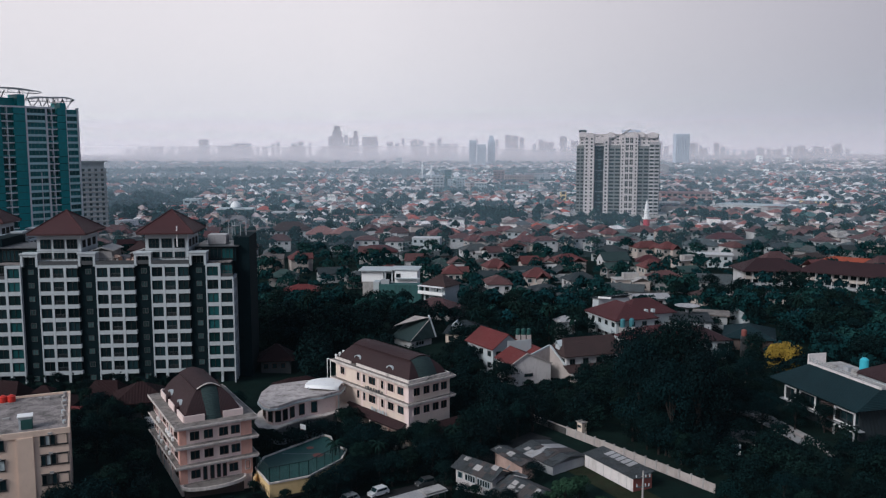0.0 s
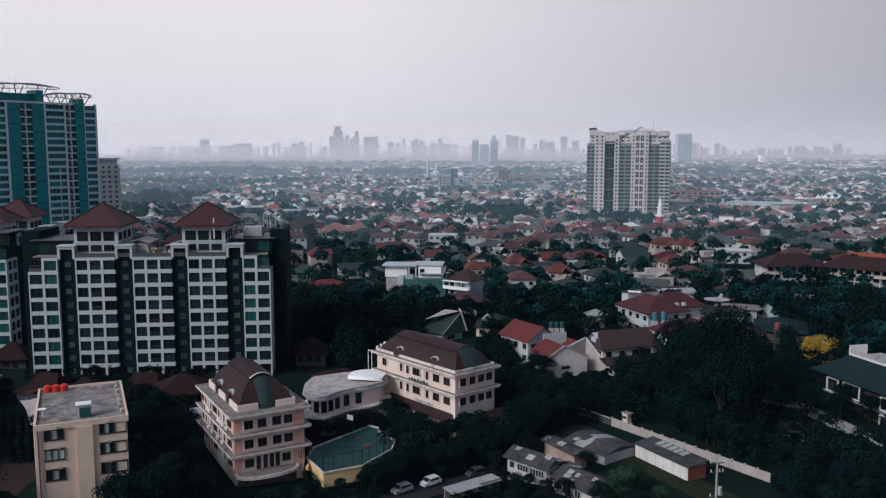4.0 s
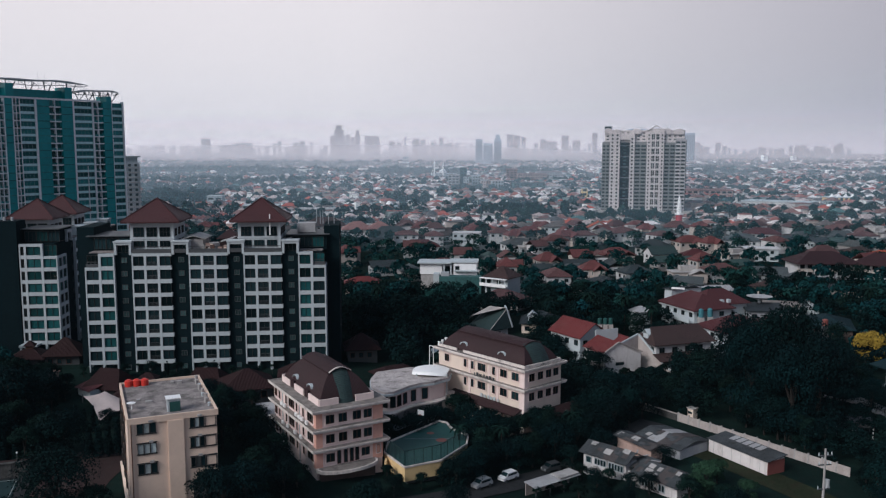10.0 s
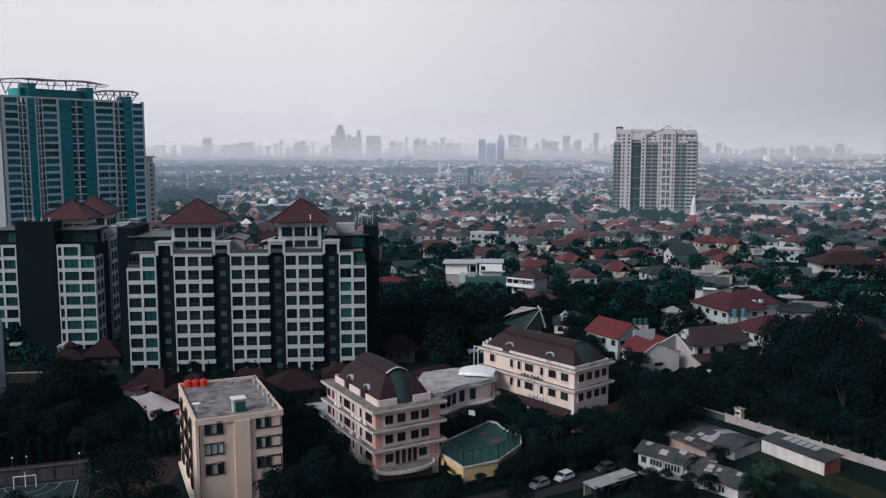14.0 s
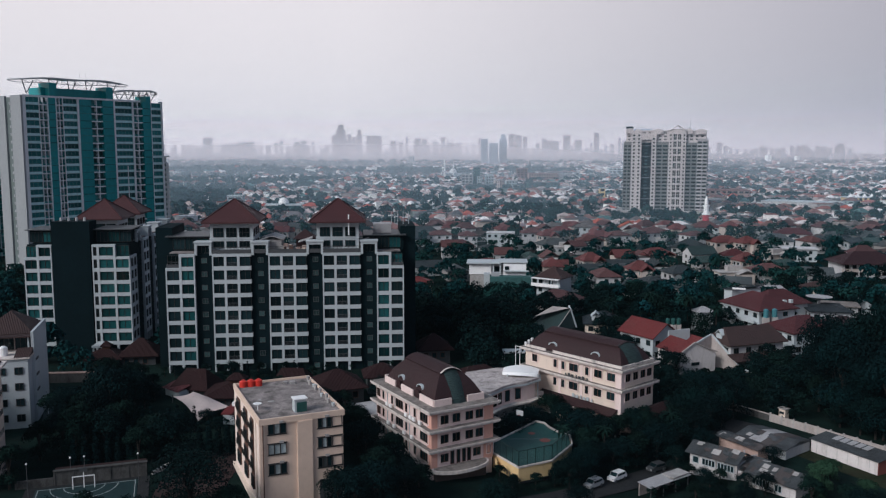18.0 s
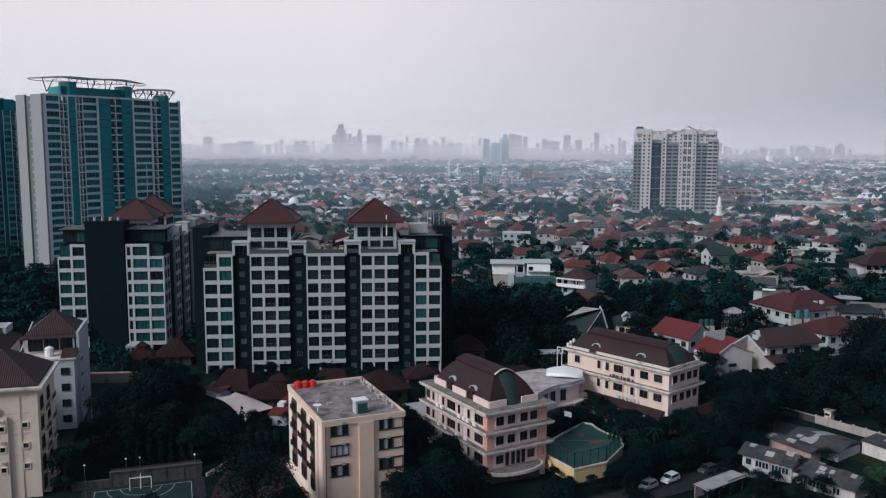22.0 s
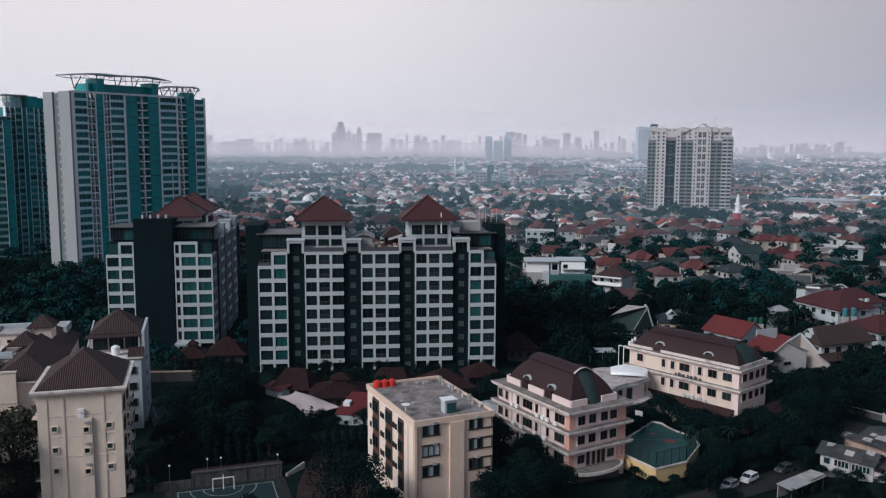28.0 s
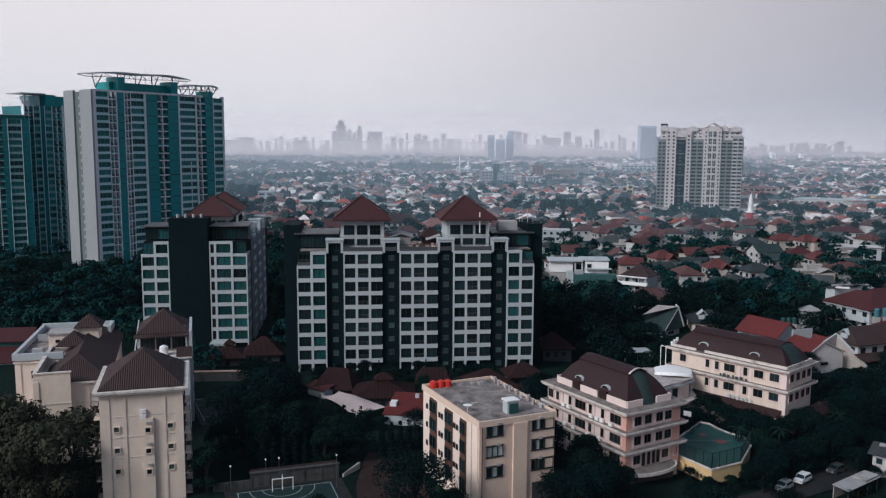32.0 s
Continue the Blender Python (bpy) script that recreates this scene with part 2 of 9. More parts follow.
SLATE_GREEN = material("dark_green_shingle", (0.022, 0.045, 0.045), 0.75, 0.2, 1.2, 0.3, (0.02, 0.025, 0.025), lines=("v", 3.0), line_depth=0.4, line_dark=0.3)
DARK_ROOF = material("slate_roof", (0.028, 0.037, 0.043), 0.7, 0.2, 1.5, 0.3, (0.02, 0.02, 0.02), lines=("u", 3.0), line_depth=0.5, line_dark=0.3, spec=0.15)
SHEET = material("corrugated_sheet", (0.058, 0.065, 0.070), 0.7, 0.5, 0.7, 0.9, (0.022, 0.020, 0.019), lines=("u", 4.0), line_depth=0.6, line_dark=0.4)
PALE_SHEET = material("pale_sheet", (0.42, 0.41, 0.42), 0.5, 0.15, 1.0, 0.4, (0.25, 0.2, 0.17), lines=("u", 4.0), line_depth=0.5, line_dark=0.25)
SLOT_GLASS = material("slot_glass", (0.045, 0.085, 0.085), 0.2, 0.3, 1.0, per_object=0.6, spec=0.35)
GLASS = material("dark_glass", (0.009, 0.021, 0.025), 0.12, 0.3, 3.0, per_object=0.6, spec=0.2)
TEAL_DIM = material("dim_teal_glass", (0.01, 0.05, 0.053), 0.12, 0.3, 3.0, per_object=0.9, spec=0.35)
# Glass and panels of the front are lightened in colour as well.
TOWER_GLASS = material("tower_teal_glass", (0.022, 0.135, 0.14), 0.3, 0.3, 3.0, per_object=0.7, spec=0.2)
TEAL_PANEL = material("teal_spandrel", (0.011, 0.245, 0.262), 0.35, 0.2, 4.0, spec=0.35)
FRAME_DARK = material("dark_window_bars", (0.03, 0.028, 0.027), 0.5, 0.2, 1.0)
METAL = material("painted_steel", (0.45, 0.46, 0.47), 0.5, 0.1, 1.0, metal=0.3)
STEEL_DARK = material("dark_steel", (0.08, 0.085, 0.09), 0.5, 0.1, 1.0, metal=0.4)
ASPHALT = material("asphalt", (0.0272, 0.0280, 0.0296), 0.97, 0.3, 1.5, 0.5, (0.016, 0.016, 0.016), 0.3, spec=0.1)
WORN_GRASS = material("worn_grass", (0.022, 0.027, 0.015), 0.95, 0.4, 1.2, 0.6, (0.034, 0.020, 0.015), 0.5, spec=0.05)
# The shade lying on this earth is put into its colour.
SOIL = material("red_soil", (0.0186, 0.0062, 0.0062), 0.95, 0.3, 2.0, 0.4, (0.04, 0.035, 0.025), 0.4)
# Near-black green: the shadow under the trees is part of this colour.
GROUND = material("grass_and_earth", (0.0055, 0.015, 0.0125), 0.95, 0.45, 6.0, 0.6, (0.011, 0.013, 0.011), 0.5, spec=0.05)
COURT = material("teal_court", (0.012, 0.066, 0.06), 0.7, 0.15, 2.0, 0.4, (0.06, 0.10, 0.10))
COURT_DEEP = material("deep_teal_court", (0.005, 0.024, 0.026), 0.75, 0.25, 1.5, 0.5, (0.012, 0.03, 0.03))
SHED_WALL = material("dusty_white_panel", (0.66, 0.61, 0.60), 0.8, 0.1, 1.2, 0.6, (0.34, 0.29, 0.27), 0.2, stain_scale=0.8)
FENCE_GREEN = material("dark_green_wire", (0.010, 0.030, 0.030), 0.6, 0.2, 1.0)
COURT_LINE = material("court_paint", (0.34, 0.37, 0.37), 0.7, 0.1, 1.0)
COURT_RED = material("court_red", (0.20, 0.06, 0.05), 0.7, 0.1, 1.0)
TANK_RED = material("orange_red_plastic", (0.55, 0.035, 0.022), 0.45, 0.1, 0.6)
MINARET_RED = material("crimson_paint", (0.38, 0.03, 0.045), 0.6, 0.15, 1.0)
TANK_DULL = material("faded_teal_plastic", (0.05, 0.17, 0.20), 0.5, 0.15, 0.6)
TANK_BLUE = material("cyan_plastic", (0.06, 0.42, 0.52), 0.45, 0.1, 0.6)
WHITE_CLEAN = material("white_sheet", (0.82, 0.81, 0.81), 0.5, 0.05, 1.0, 0.15, (0.5, 0.5, 0.48))
VILLA_RED = material("dull_red_villa_tile", (0.069615, 0.011934, 0.014586), 0.7, 0.2, 1.5, 0.35, (0.07, 0.03, 0.03), lines=("u", 2.8), line_depth=0.6, line_dark=0.35)
STONE = material("brown_stone_facing", (0.085, 0.062, 0.056), 0.9, 0.3, 0.6, 0.4, (0.07, 0.06, 0.055), 0.4)
BARK = material("bark", (0.0187, 0.01485, 0.01265), 0.95, 0.3, 0.4, bump=0.6)
WOOD = material("brown_timber", (0.10, 0.045, 0.03), 0.7, 0.2, 0.6)
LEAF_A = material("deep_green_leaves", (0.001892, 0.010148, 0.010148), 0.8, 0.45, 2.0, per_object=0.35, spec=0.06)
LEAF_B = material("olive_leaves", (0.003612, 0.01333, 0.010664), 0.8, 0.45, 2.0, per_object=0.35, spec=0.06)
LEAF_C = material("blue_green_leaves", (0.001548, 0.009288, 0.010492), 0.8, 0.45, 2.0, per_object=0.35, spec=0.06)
LEAF_Y = material("yellow_blossom", (0.30, 0.20, 0.03), 0.8, 0.3, 1.0, spec=0.15)
LEAF_O = material("brown_olive_leaves", (0.02912, 0.03136, 0.01904), 0.75, 0.4, 2.0, per_object=0.3, spec=0.15)
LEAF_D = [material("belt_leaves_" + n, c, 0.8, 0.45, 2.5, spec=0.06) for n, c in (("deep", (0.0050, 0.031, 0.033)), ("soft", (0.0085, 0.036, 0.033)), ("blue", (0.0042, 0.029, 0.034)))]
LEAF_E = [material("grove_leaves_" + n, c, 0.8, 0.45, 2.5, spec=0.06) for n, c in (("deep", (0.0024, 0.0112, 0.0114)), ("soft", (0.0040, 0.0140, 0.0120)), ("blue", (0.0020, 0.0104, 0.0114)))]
BLUE_SLATE = material("blue_black_slate", (0.010, 0.027, 0.033), 0.8, 0.2, 1.2, 0.3, (0.010, 0.016, 0.018), lines=("v", 3.0), line_depth=0.4, line_dark=0.3, spec=0.12)
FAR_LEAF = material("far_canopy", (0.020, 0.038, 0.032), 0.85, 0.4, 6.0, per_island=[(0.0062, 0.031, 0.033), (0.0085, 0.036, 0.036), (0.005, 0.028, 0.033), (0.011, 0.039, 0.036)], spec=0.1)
FAR_ROOF = material("far_roofs", (0.3, 0.1, 0.08), 0.8, 0.3, 3.0, per_island=[(0.224, 0.0938, 0.0825), (0.139, 0.0775, 0.0725), (0.277, 0.1, 0.085), (0.172, 0.156, 0.16), (0.251, 0.144, 0.131), (0.0924, 0.0938, 0.1), (0.66, 0.6, 0.6), (0.198, 0.106, 0.0975), (0.37, 0.0938, 0.0725), (0.0792, 0.15, 0.15), (0.396, 0.325, 0.312), (0.224, 0.131, 0.119), (0.158, 0.0875, 0.08), (0.119, 0.106, 0.106), (0.8, 0.75, 0.75), (0.528, 0.425, 0.413)], spec=0.15)
WALL_PALE = material("weathered_boundary_wall", (0.40, 0.35, 0.33), 0.9, 0.15, 1.0, 0.5, (0.13, 0.11, 0.10), 0.2)
FAR_WALL = material("far_walls", (0.6, 0.56, 0.52), 0.85, 0.2, 3.0, per_island=[(0.88, 0.83, 0.817), (0.45, 0.39, 0.366), (0.88, 0.88, 0.88), (0.325, 0.281, 0.268), (0.625, 0.5, 0.439), (0.88, 0.878, 0.866), (0.375, 0.366, 0.366), (0.25, 0.293, 0.293)], spec=0.2)
ROOFS = [material("house_roof_" + n, c, 0.75, 0.25, 1.5, 0.45, (0.05, 0.035, 0.03), lines=("u", 2.8), line_depth=0.6, line_dark=0.4) for n, c in
         (("terracotta", (0.115, 0.048, 0.047)), ("brown", (0.055, 0.040, 0.038)), ("rust", (0.135, 0.038, 0.037)), ("grey", (0.075, 0.090, 0.096)),
          ("dull_red", (0.085, 0.038, 0.040)), ("slate", (0.028, 0.041, 0.047)), ("faded", (0.135, 0.122, 0.120)), ("green", (0.035, 0.072, 0.068)))]
WALLS = [material("house_wall_" + n, c, 0.85, 0.1, 2.0, 0.4, (0.25, 0.22, 0.2), 0.2) for n, c in
         (("white", (0.51, 0.505, 0.515)), ("grey", (0.32, 0.33, 0.335)), ("sand", (0.44, 0.38, 0.345)), ("dull", (0.26, 0.245, 0.24)))]


def haze_sheet_material():
    """Stand-in haze for see-through sheets: mostly clear, a little of the light scattered back, less of it higher up.
    """
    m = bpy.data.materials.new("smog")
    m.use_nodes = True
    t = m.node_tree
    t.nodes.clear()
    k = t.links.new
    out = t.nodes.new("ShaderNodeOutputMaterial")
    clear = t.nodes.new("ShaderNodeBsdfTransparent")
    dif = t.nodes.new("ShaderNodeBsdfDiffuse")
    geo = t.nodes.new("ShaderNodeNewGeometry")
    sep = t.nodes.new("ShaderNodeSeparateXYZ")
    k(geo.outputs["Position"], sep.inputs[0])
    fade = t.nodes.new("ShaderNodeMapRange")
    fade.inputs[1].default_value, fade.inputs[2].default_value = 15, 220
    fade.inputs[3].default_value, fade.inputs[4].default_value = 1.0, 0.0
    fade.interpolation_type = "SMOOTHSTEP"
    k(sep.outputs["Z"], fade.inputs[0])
    thick = t.nodes.new("ShaderNodeMapRange")      # the sheets further north are more opaque
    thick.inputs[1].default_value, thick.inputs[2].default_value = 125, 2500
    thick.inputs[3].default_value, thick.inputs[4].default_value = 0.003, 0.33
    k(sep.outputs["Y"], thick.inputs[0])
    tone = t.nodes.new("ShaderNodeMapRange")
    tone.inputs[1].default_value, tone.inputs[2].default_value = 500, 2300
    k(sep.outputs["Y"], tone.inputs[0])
    blue = t.nodes.new("ShaderNodeMixRGB")         # near sheets are tinted blue, far ones nearly white
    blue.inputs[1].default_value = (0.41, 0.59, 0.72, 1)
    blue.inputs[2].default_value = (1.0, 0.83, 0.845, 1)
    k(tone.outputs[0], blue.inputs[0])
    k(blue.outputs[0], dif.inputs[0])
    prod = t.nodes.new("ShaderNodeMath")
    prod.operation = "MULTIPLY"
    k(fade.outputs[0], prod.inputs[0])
    east = t.nodes.new("ShaderNodeMapRange")       # and they are made less opaque towards the east
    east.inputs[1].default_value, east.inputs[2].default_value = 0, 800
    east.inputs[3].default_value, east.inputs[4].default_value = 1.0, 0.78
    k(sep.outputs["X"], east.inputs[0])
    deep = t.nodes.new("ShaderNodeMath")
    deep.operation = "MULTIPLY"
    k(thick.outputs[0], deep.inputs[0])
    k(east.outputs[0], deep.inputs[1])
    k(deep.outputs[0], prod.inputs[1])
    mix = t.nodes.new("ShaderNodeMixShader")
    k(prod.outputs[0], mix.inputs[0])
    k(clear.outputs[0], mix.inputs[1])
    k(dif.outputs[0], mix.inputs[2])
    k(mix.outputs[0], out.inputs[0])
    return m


SHEET_HAZE = haze_sheet_material()

# ---- building tools ----
class Shape:
    """Collects corners and faces of one mesh."""

    def __init__(self):
        self.v, self.f = [], []

    def add(self, verts, faces):
        o = len(self.v)
        self.v += [tuple(p) for p in verts]
        self.f += [tuple(i + o for i in f) for f in faces]
        return self

    def box(self, x0, y0, z0, x1, y1, z1):
        return self.add([(x0, y0, z0), (x1, y0, z0), (x1, y1, z0), (x0, y1, z0), (x0, y0, z1), (x1, y0, z1), (x1, y1, z1), (x0, y1, z1)],
                        [(3, 2, 1, 0), (4, 5, 6, 7), (0, 1, 5, 4), (1, 2, 6, 5), (2, 3, 7, 6), (3, 0, 4, 7)])

    def hip(self, x0, y0, x1, y1, z, h, t=0.25, ridge=None):
        """Hipped roof over a rectangle; ridge: share of the long side that the ridge keeps."""
        w, d = x1 - x0, y1 - y0
        cx, cy = (x0 + x1) / 2, (y0 + y1) / 2
        if ridge is None:
            r = max(0.0, abs(w - d)) / 2
        else:
            r = max(w, d) * ridge / 2
        a, b = ((cx - r, cy), (cx + r, cy)) if w >= d else ((cx, cy - r), (cx, cy + r))
        lo = [(x0, y0, z - t), (x1, y0, z - t), (x1, y1, z - t), (x0, y1, z - t)]
        up = [(x0, y0, z), (x1, y0, z), (x1, y1, z), (x0, y1, z)]
        top = [(a[0], a[1], z + h), (b[0], b[1], z + h)]
        sides = [(0, 1, 5, 4), (1, 2, 6, 5), (2, 3, 7, 6), (3, 0, 4, 7), (3, 2, 1, 0)]
        if r < 0.05:
            return self.add(lo + up + [top[0]], sides + [(4, 5, 8), (5, 6, 8), (6, 7, 8), (7, 4, 8)])
        if w >= d:
            return self.add(lo + up + top, sides + [(4, 5, 9, 8), (5, 6, 9), (6, 7, 8, 9), (7, 4, 8)])
        return self.add(lo + up + top, sides + [(4, 5, 8), (5, 6, 9, 8), (6, 7, 9), (7, 4, 8, 9)])

    def gable(self, x0, y0, x1, y1, z, h, t=0.2, along="x"):
        """Two roof slopes with thickness; the ridge runs along x or y."""
        if along == "x":
            cy = (y0 + y1) / 2
            pts = [(x0, y0, z), (x1, y0, z), (x1, cy, z + h), (x0, cy, z + h), (x1, y1, z), (x0, y1, z)]
        else:
            cx = (x0 + x1) / 2
            pts = [(x0, y1, z), (x0, y0, z), (cx, y0, z + h), (cx, y1, z + h), (x1, y0, z), (x1, y1, z)]
        low = [(p[0], p[1], p[2] - t) for p in pts]
        return self.add(pts + low, [(0, 1, 2, 3), (3, 2, 4, 5), (9, 8, 7, 6), (11, 10, 8, 9), (0, 6, 7, 1), (4, 10, 11, 5),
                                    (1, 7, 8, 2), (2, 8, 10, 4), (0, 3, 9, 6), (3, 5, 11, 9)])

    def prism(self, poly, z0, z1):
        n = len(poly)
        v = [(x, y, z0) for x, y in poly] + [(x, y, z1) for x, y in poly]
        return self.add(v, [tuple(range(n - 1, -1, -1)), tuple(range(n, 2 * n))] + [(i, (i + 1) % n, n + (i + 1) % n, n + i) for i in range(n)])

    def tube(self, x, y, z0, z1, r0, r1=None, n=10):
        r1 = r0 if r1 is None else r1
        c = [(math.cos(2 * math.pi * i / n), math.sin(2 * math.pi * i / n)) for i in range(n)]
        v = [(x + r0 * a, y + r0 * b, z0) for a, b in c] + [(x + r1 * a, y + r1 * b, z1) for a, b in c]
        return self.add(v, [tuple(range(n - 1, -1, -1)), tuple(range(n, 2 * n))] + [(i, (i + 1) % n, n + (i + 1) % n, n + i) for i in range(n)])

    def bar(self, a, b, r=0.06):
        """A square bar from a to b."""
        a, b = Vector(a), Vector(b)
        d = (b - a).normalized()
        s = d.cross(Vector((0, 0, 1)) if abs(d.z) < 0.9 else Vector((1, 0, 0))).normalized() * r
        u = d.cross(s).normalized() * r
        v = [a + s + u, a - s + u, a - s - u, a + s - u, b + s + u, b - s + u, b - s - u, b + s - u]
        return self.add(v, [(0, 1, 2, 3), (7, 6, 5, 4), (0, 4, 5, 1), (1, 5, 6, 2), (2, 6, 7, 3), (3, 7, 4, 0)])

    def mesh(self, name, mat):
        me = bpy.data.meshes.new(name)
        me.from_pydata(self.v, [], self.f)
        me.materials.append(mat)
        uv = me.uv_layers.new(name="UVMap")
        for p in me.polygons:
            nrm = p.normal
            u = Vector((-nrm.y, nrm.x, 0))
            u = u.normalized() if u.length > 1e-3 else Vector((1, 0, 0))
            w = nrm.cross(u)
            for li, vi in zip(p.loop_indices, p.vertices):
                co = me.vertices[vi].co
                uv.data[li].uv = (co.dot(u), co.dot(w))
        return me


def S():
    return Shape()


def part(name, shape, mat, parent=None, label="", at=None):
    """Links a shape (or a mesh made before) as ONE object under a thing or a part."""
    me = shape.mesh(name, mat) if isinstance(shape, Shape) else shape
    ob = new(name, me)
    if parent is not None:
        ob.parent = parent
    if at is not None:
        ob.location = at
    if label:
        ob["label"] = label
    return ob


def thing(name, x, y, z, turn=0, label="", category="", group="", kind=""):
    ob = new(name)
    ob.empty_display_size = 0.5
    ob.matrix_basis = pose(x, y, z, 0, 0, turn)
    return tagged(ob, label, category, group, kind)


def fast_mesh(name, verts, faces, mat):
    """A mesh out of numpy arrays; all faces have the same number of corners."""
    me = bpy.data.meshes.new(name)
    n, c = faces.shape
    me.vertices.add(len(verts))
    me.vertices.foreach_set("co", verts.astype(np.float32).ravel())
    me.loops.add(n * c)
    me.loops.foreach_set("vertex_index", faces.astype(np.int32).ravel())
    me.polygons.add(n)
    me.polygons.foreach_set("loop_start", np.arange(0, n * c, c, dtype=np.int32))
    me.polygons.foreach_set("use_smooth", np.zeros(n, dtype=bool))
    me.update(calc_edges=True)
    me.materials.append(mat)
    return me


def smooth(a, b, x):
    t = min(1.0, max(0.0, (x - a) / (b - a)))
    return t * t * (3 - 2 * t)


def ground_z(x, y):
    """Height of the land: a low rise to the west and to the north."""
    west = smooth(0, -75, x) if y < 400 else 0.0
    east = 0.58 * smooth(0, 14, x) if y < 400 else 0.0
    return -2.0 + 4.5 * max(west * (1 - smooth(200, 400, y)), east * (1 - smooth(200, 400, y)), smooth(165, 265, y)) + 0.0042 * max(0.0, y - 300)


FOOT = []          # ground that trees and small houses keep off, part of it cleared for the camera's view: x, y, turn, x0, y0, x1, y1


def clear(x, y, r=1.5):
    """True off every named building, road and court, and off strips kept open to the camera."""
    for bx, by, turn, x0, y0, x1, y1 in FOOT:
        c, s = math.cos(radians(turn)), math.sin(radians(turn))
        u, w = (x - bx) * c + (y - by) * s, -(x - bx) * s + (y - by) * c
        if x0 - r < u < x1 + r and y0 - r < w < y1 + r:
            return False
    return True


WINDOWS = {}


def window_mesh(w, h, glass, bars, cols=2, rows=1, rim=0.07, deep=0.10, sill=None):
    """A window that faces -y, in one piece: bars stand proud of the panes; its lower left corner is the origin."""
    key = (round(w, 2), round(h, 2), glass.name, bars.name, cols, rows, rim, sill.name if sill else "")
    if key in WINDOWS:
        return WINDOWS[key]
    edge = 0.13 if sill else 0.0

    def cuts(n, size):
        out = [(-edge, 0.0, 2)] if sill else []
        for i in range(n):
            a0, a1 = i * (size - rim) / n, (i + 1) * (size - rim) / n
            out += [(a0, a0 + rim, 1), (a0 + rim, a1, 0)]
        out.append((size - rim, size, 1))
        return out + ([(size, size + edge, 2)] if sill else [])

    cx, cz = cuts(cols, w), cuts(rows, h)
    depth = {0: 0.0, 1: -deep, 2: -deep - 0.05}
    level = [[max(p[2], q[2]) for q in cz] for p in cx]
    xs_, zs_ = [p[0] for p in cx] + [cx[-1][1]], [q[0] for q in cz] + [cz[-1][1]]
    vid, verts, faces, idx = {}, [], [], []

    def vert(i, j, y):
        k = (i, j, round(y, 3))
        if k not in vid:
            vid[k] = len(verts)
            verts.append((xs_[i], y, zs_[j]))
        return vid[k]

    nx_, nz_ = len(cx), len(cz)
    for i in range(nx_):
        for j in range(nz_):
            y = depth[level[i][j]]
            faces.append((vert(i, j, y), vert(i + 1, j, y), vert(i + 1, j + 1, y), vert(i, j + 1, y)))
            idx.append(level[i][j])
            for di, dj, e in ((1, 0, ((i + 1, j), (i + 1, j + 1))), (0, 1, ((i + 1, j + 1), (i, j + 1))), (-1, 0, ((i, j + 1), (i, j))), (0, -1, ((i, j), (i + 1, j)))):
                a, c = i + di, j + dj
                y2 = depth[level[a][c]] if 0 <= a < nx_ and 0 <= c < nz_ else 0.05
                if y2 > y:
                    p, q = e
                    faces.append((vert(*p, y), vert(*p, y2), vert(*q, y2), vert(*q, y)))
                    idx.append(level[i][j])
    me = Shape().add(verts, faces).mesh("window", glass)
    me.materials.append(bars)
    if sill:
        me.materials.append(sill)
    me.polygons.foreach_set("material_index", idx)
    WINDOWS[key] = me
    return me


def put(name, mesh, parent, x, y, z, turn=0):
    ob = new(name, mesh)
    ob.parent = parent
    ob.matrix_basis = pose(x, y, z, 0, 0, turn)
    return ob

# ---- land ----
xs = [-4200, -3000, -2200, -1600, -1200, -900, -700, -560, -460] + list(range(-400, 401, 10)) + [460, 560, 700, 900, 1200, 1600, 2200, 3000, 4200]
ys = [-400, -200, -100, 0, 40, 70] + list(range(90, 420, 10)) + [450, 500, 600, 800, 1100, 1500, 2000, 2600, 3300, 4000, 4900]
gv = [(x, y, ground_z(x, y)) for y in ys for x in xs]
nx = len(xs)
gf = [(j * nx + i, j * nx + i + 1, (j + 1) * nx + i + 1, (j + 1) * nx + i) for j in range(len(ys) - 1) for i in range(nx - 1)]
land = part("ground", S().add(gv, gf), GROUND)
tagged(land, "grassy earth between houses and trees, darkened in colour for their shadow", "ground", kind="structure")

# Tilted see-through sheets stand in for haze; the nearest one lifts the blacks.
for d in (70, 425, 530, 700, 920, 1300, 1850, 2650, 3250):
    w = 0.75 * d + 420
    sm = part("haze_bank", S().add([(-w, d, -10), (w, d, -10), (w, d + 200, 255), (-w, d + 200, 255)], [(0, 1, 2, 3)]), SHEET_HAZE)
    tagged(sm, "tilted see-through sheet standing in for haze", "haze", kind="structure")

# ---- black and white apartment blocks ----
STOREY = 3.28


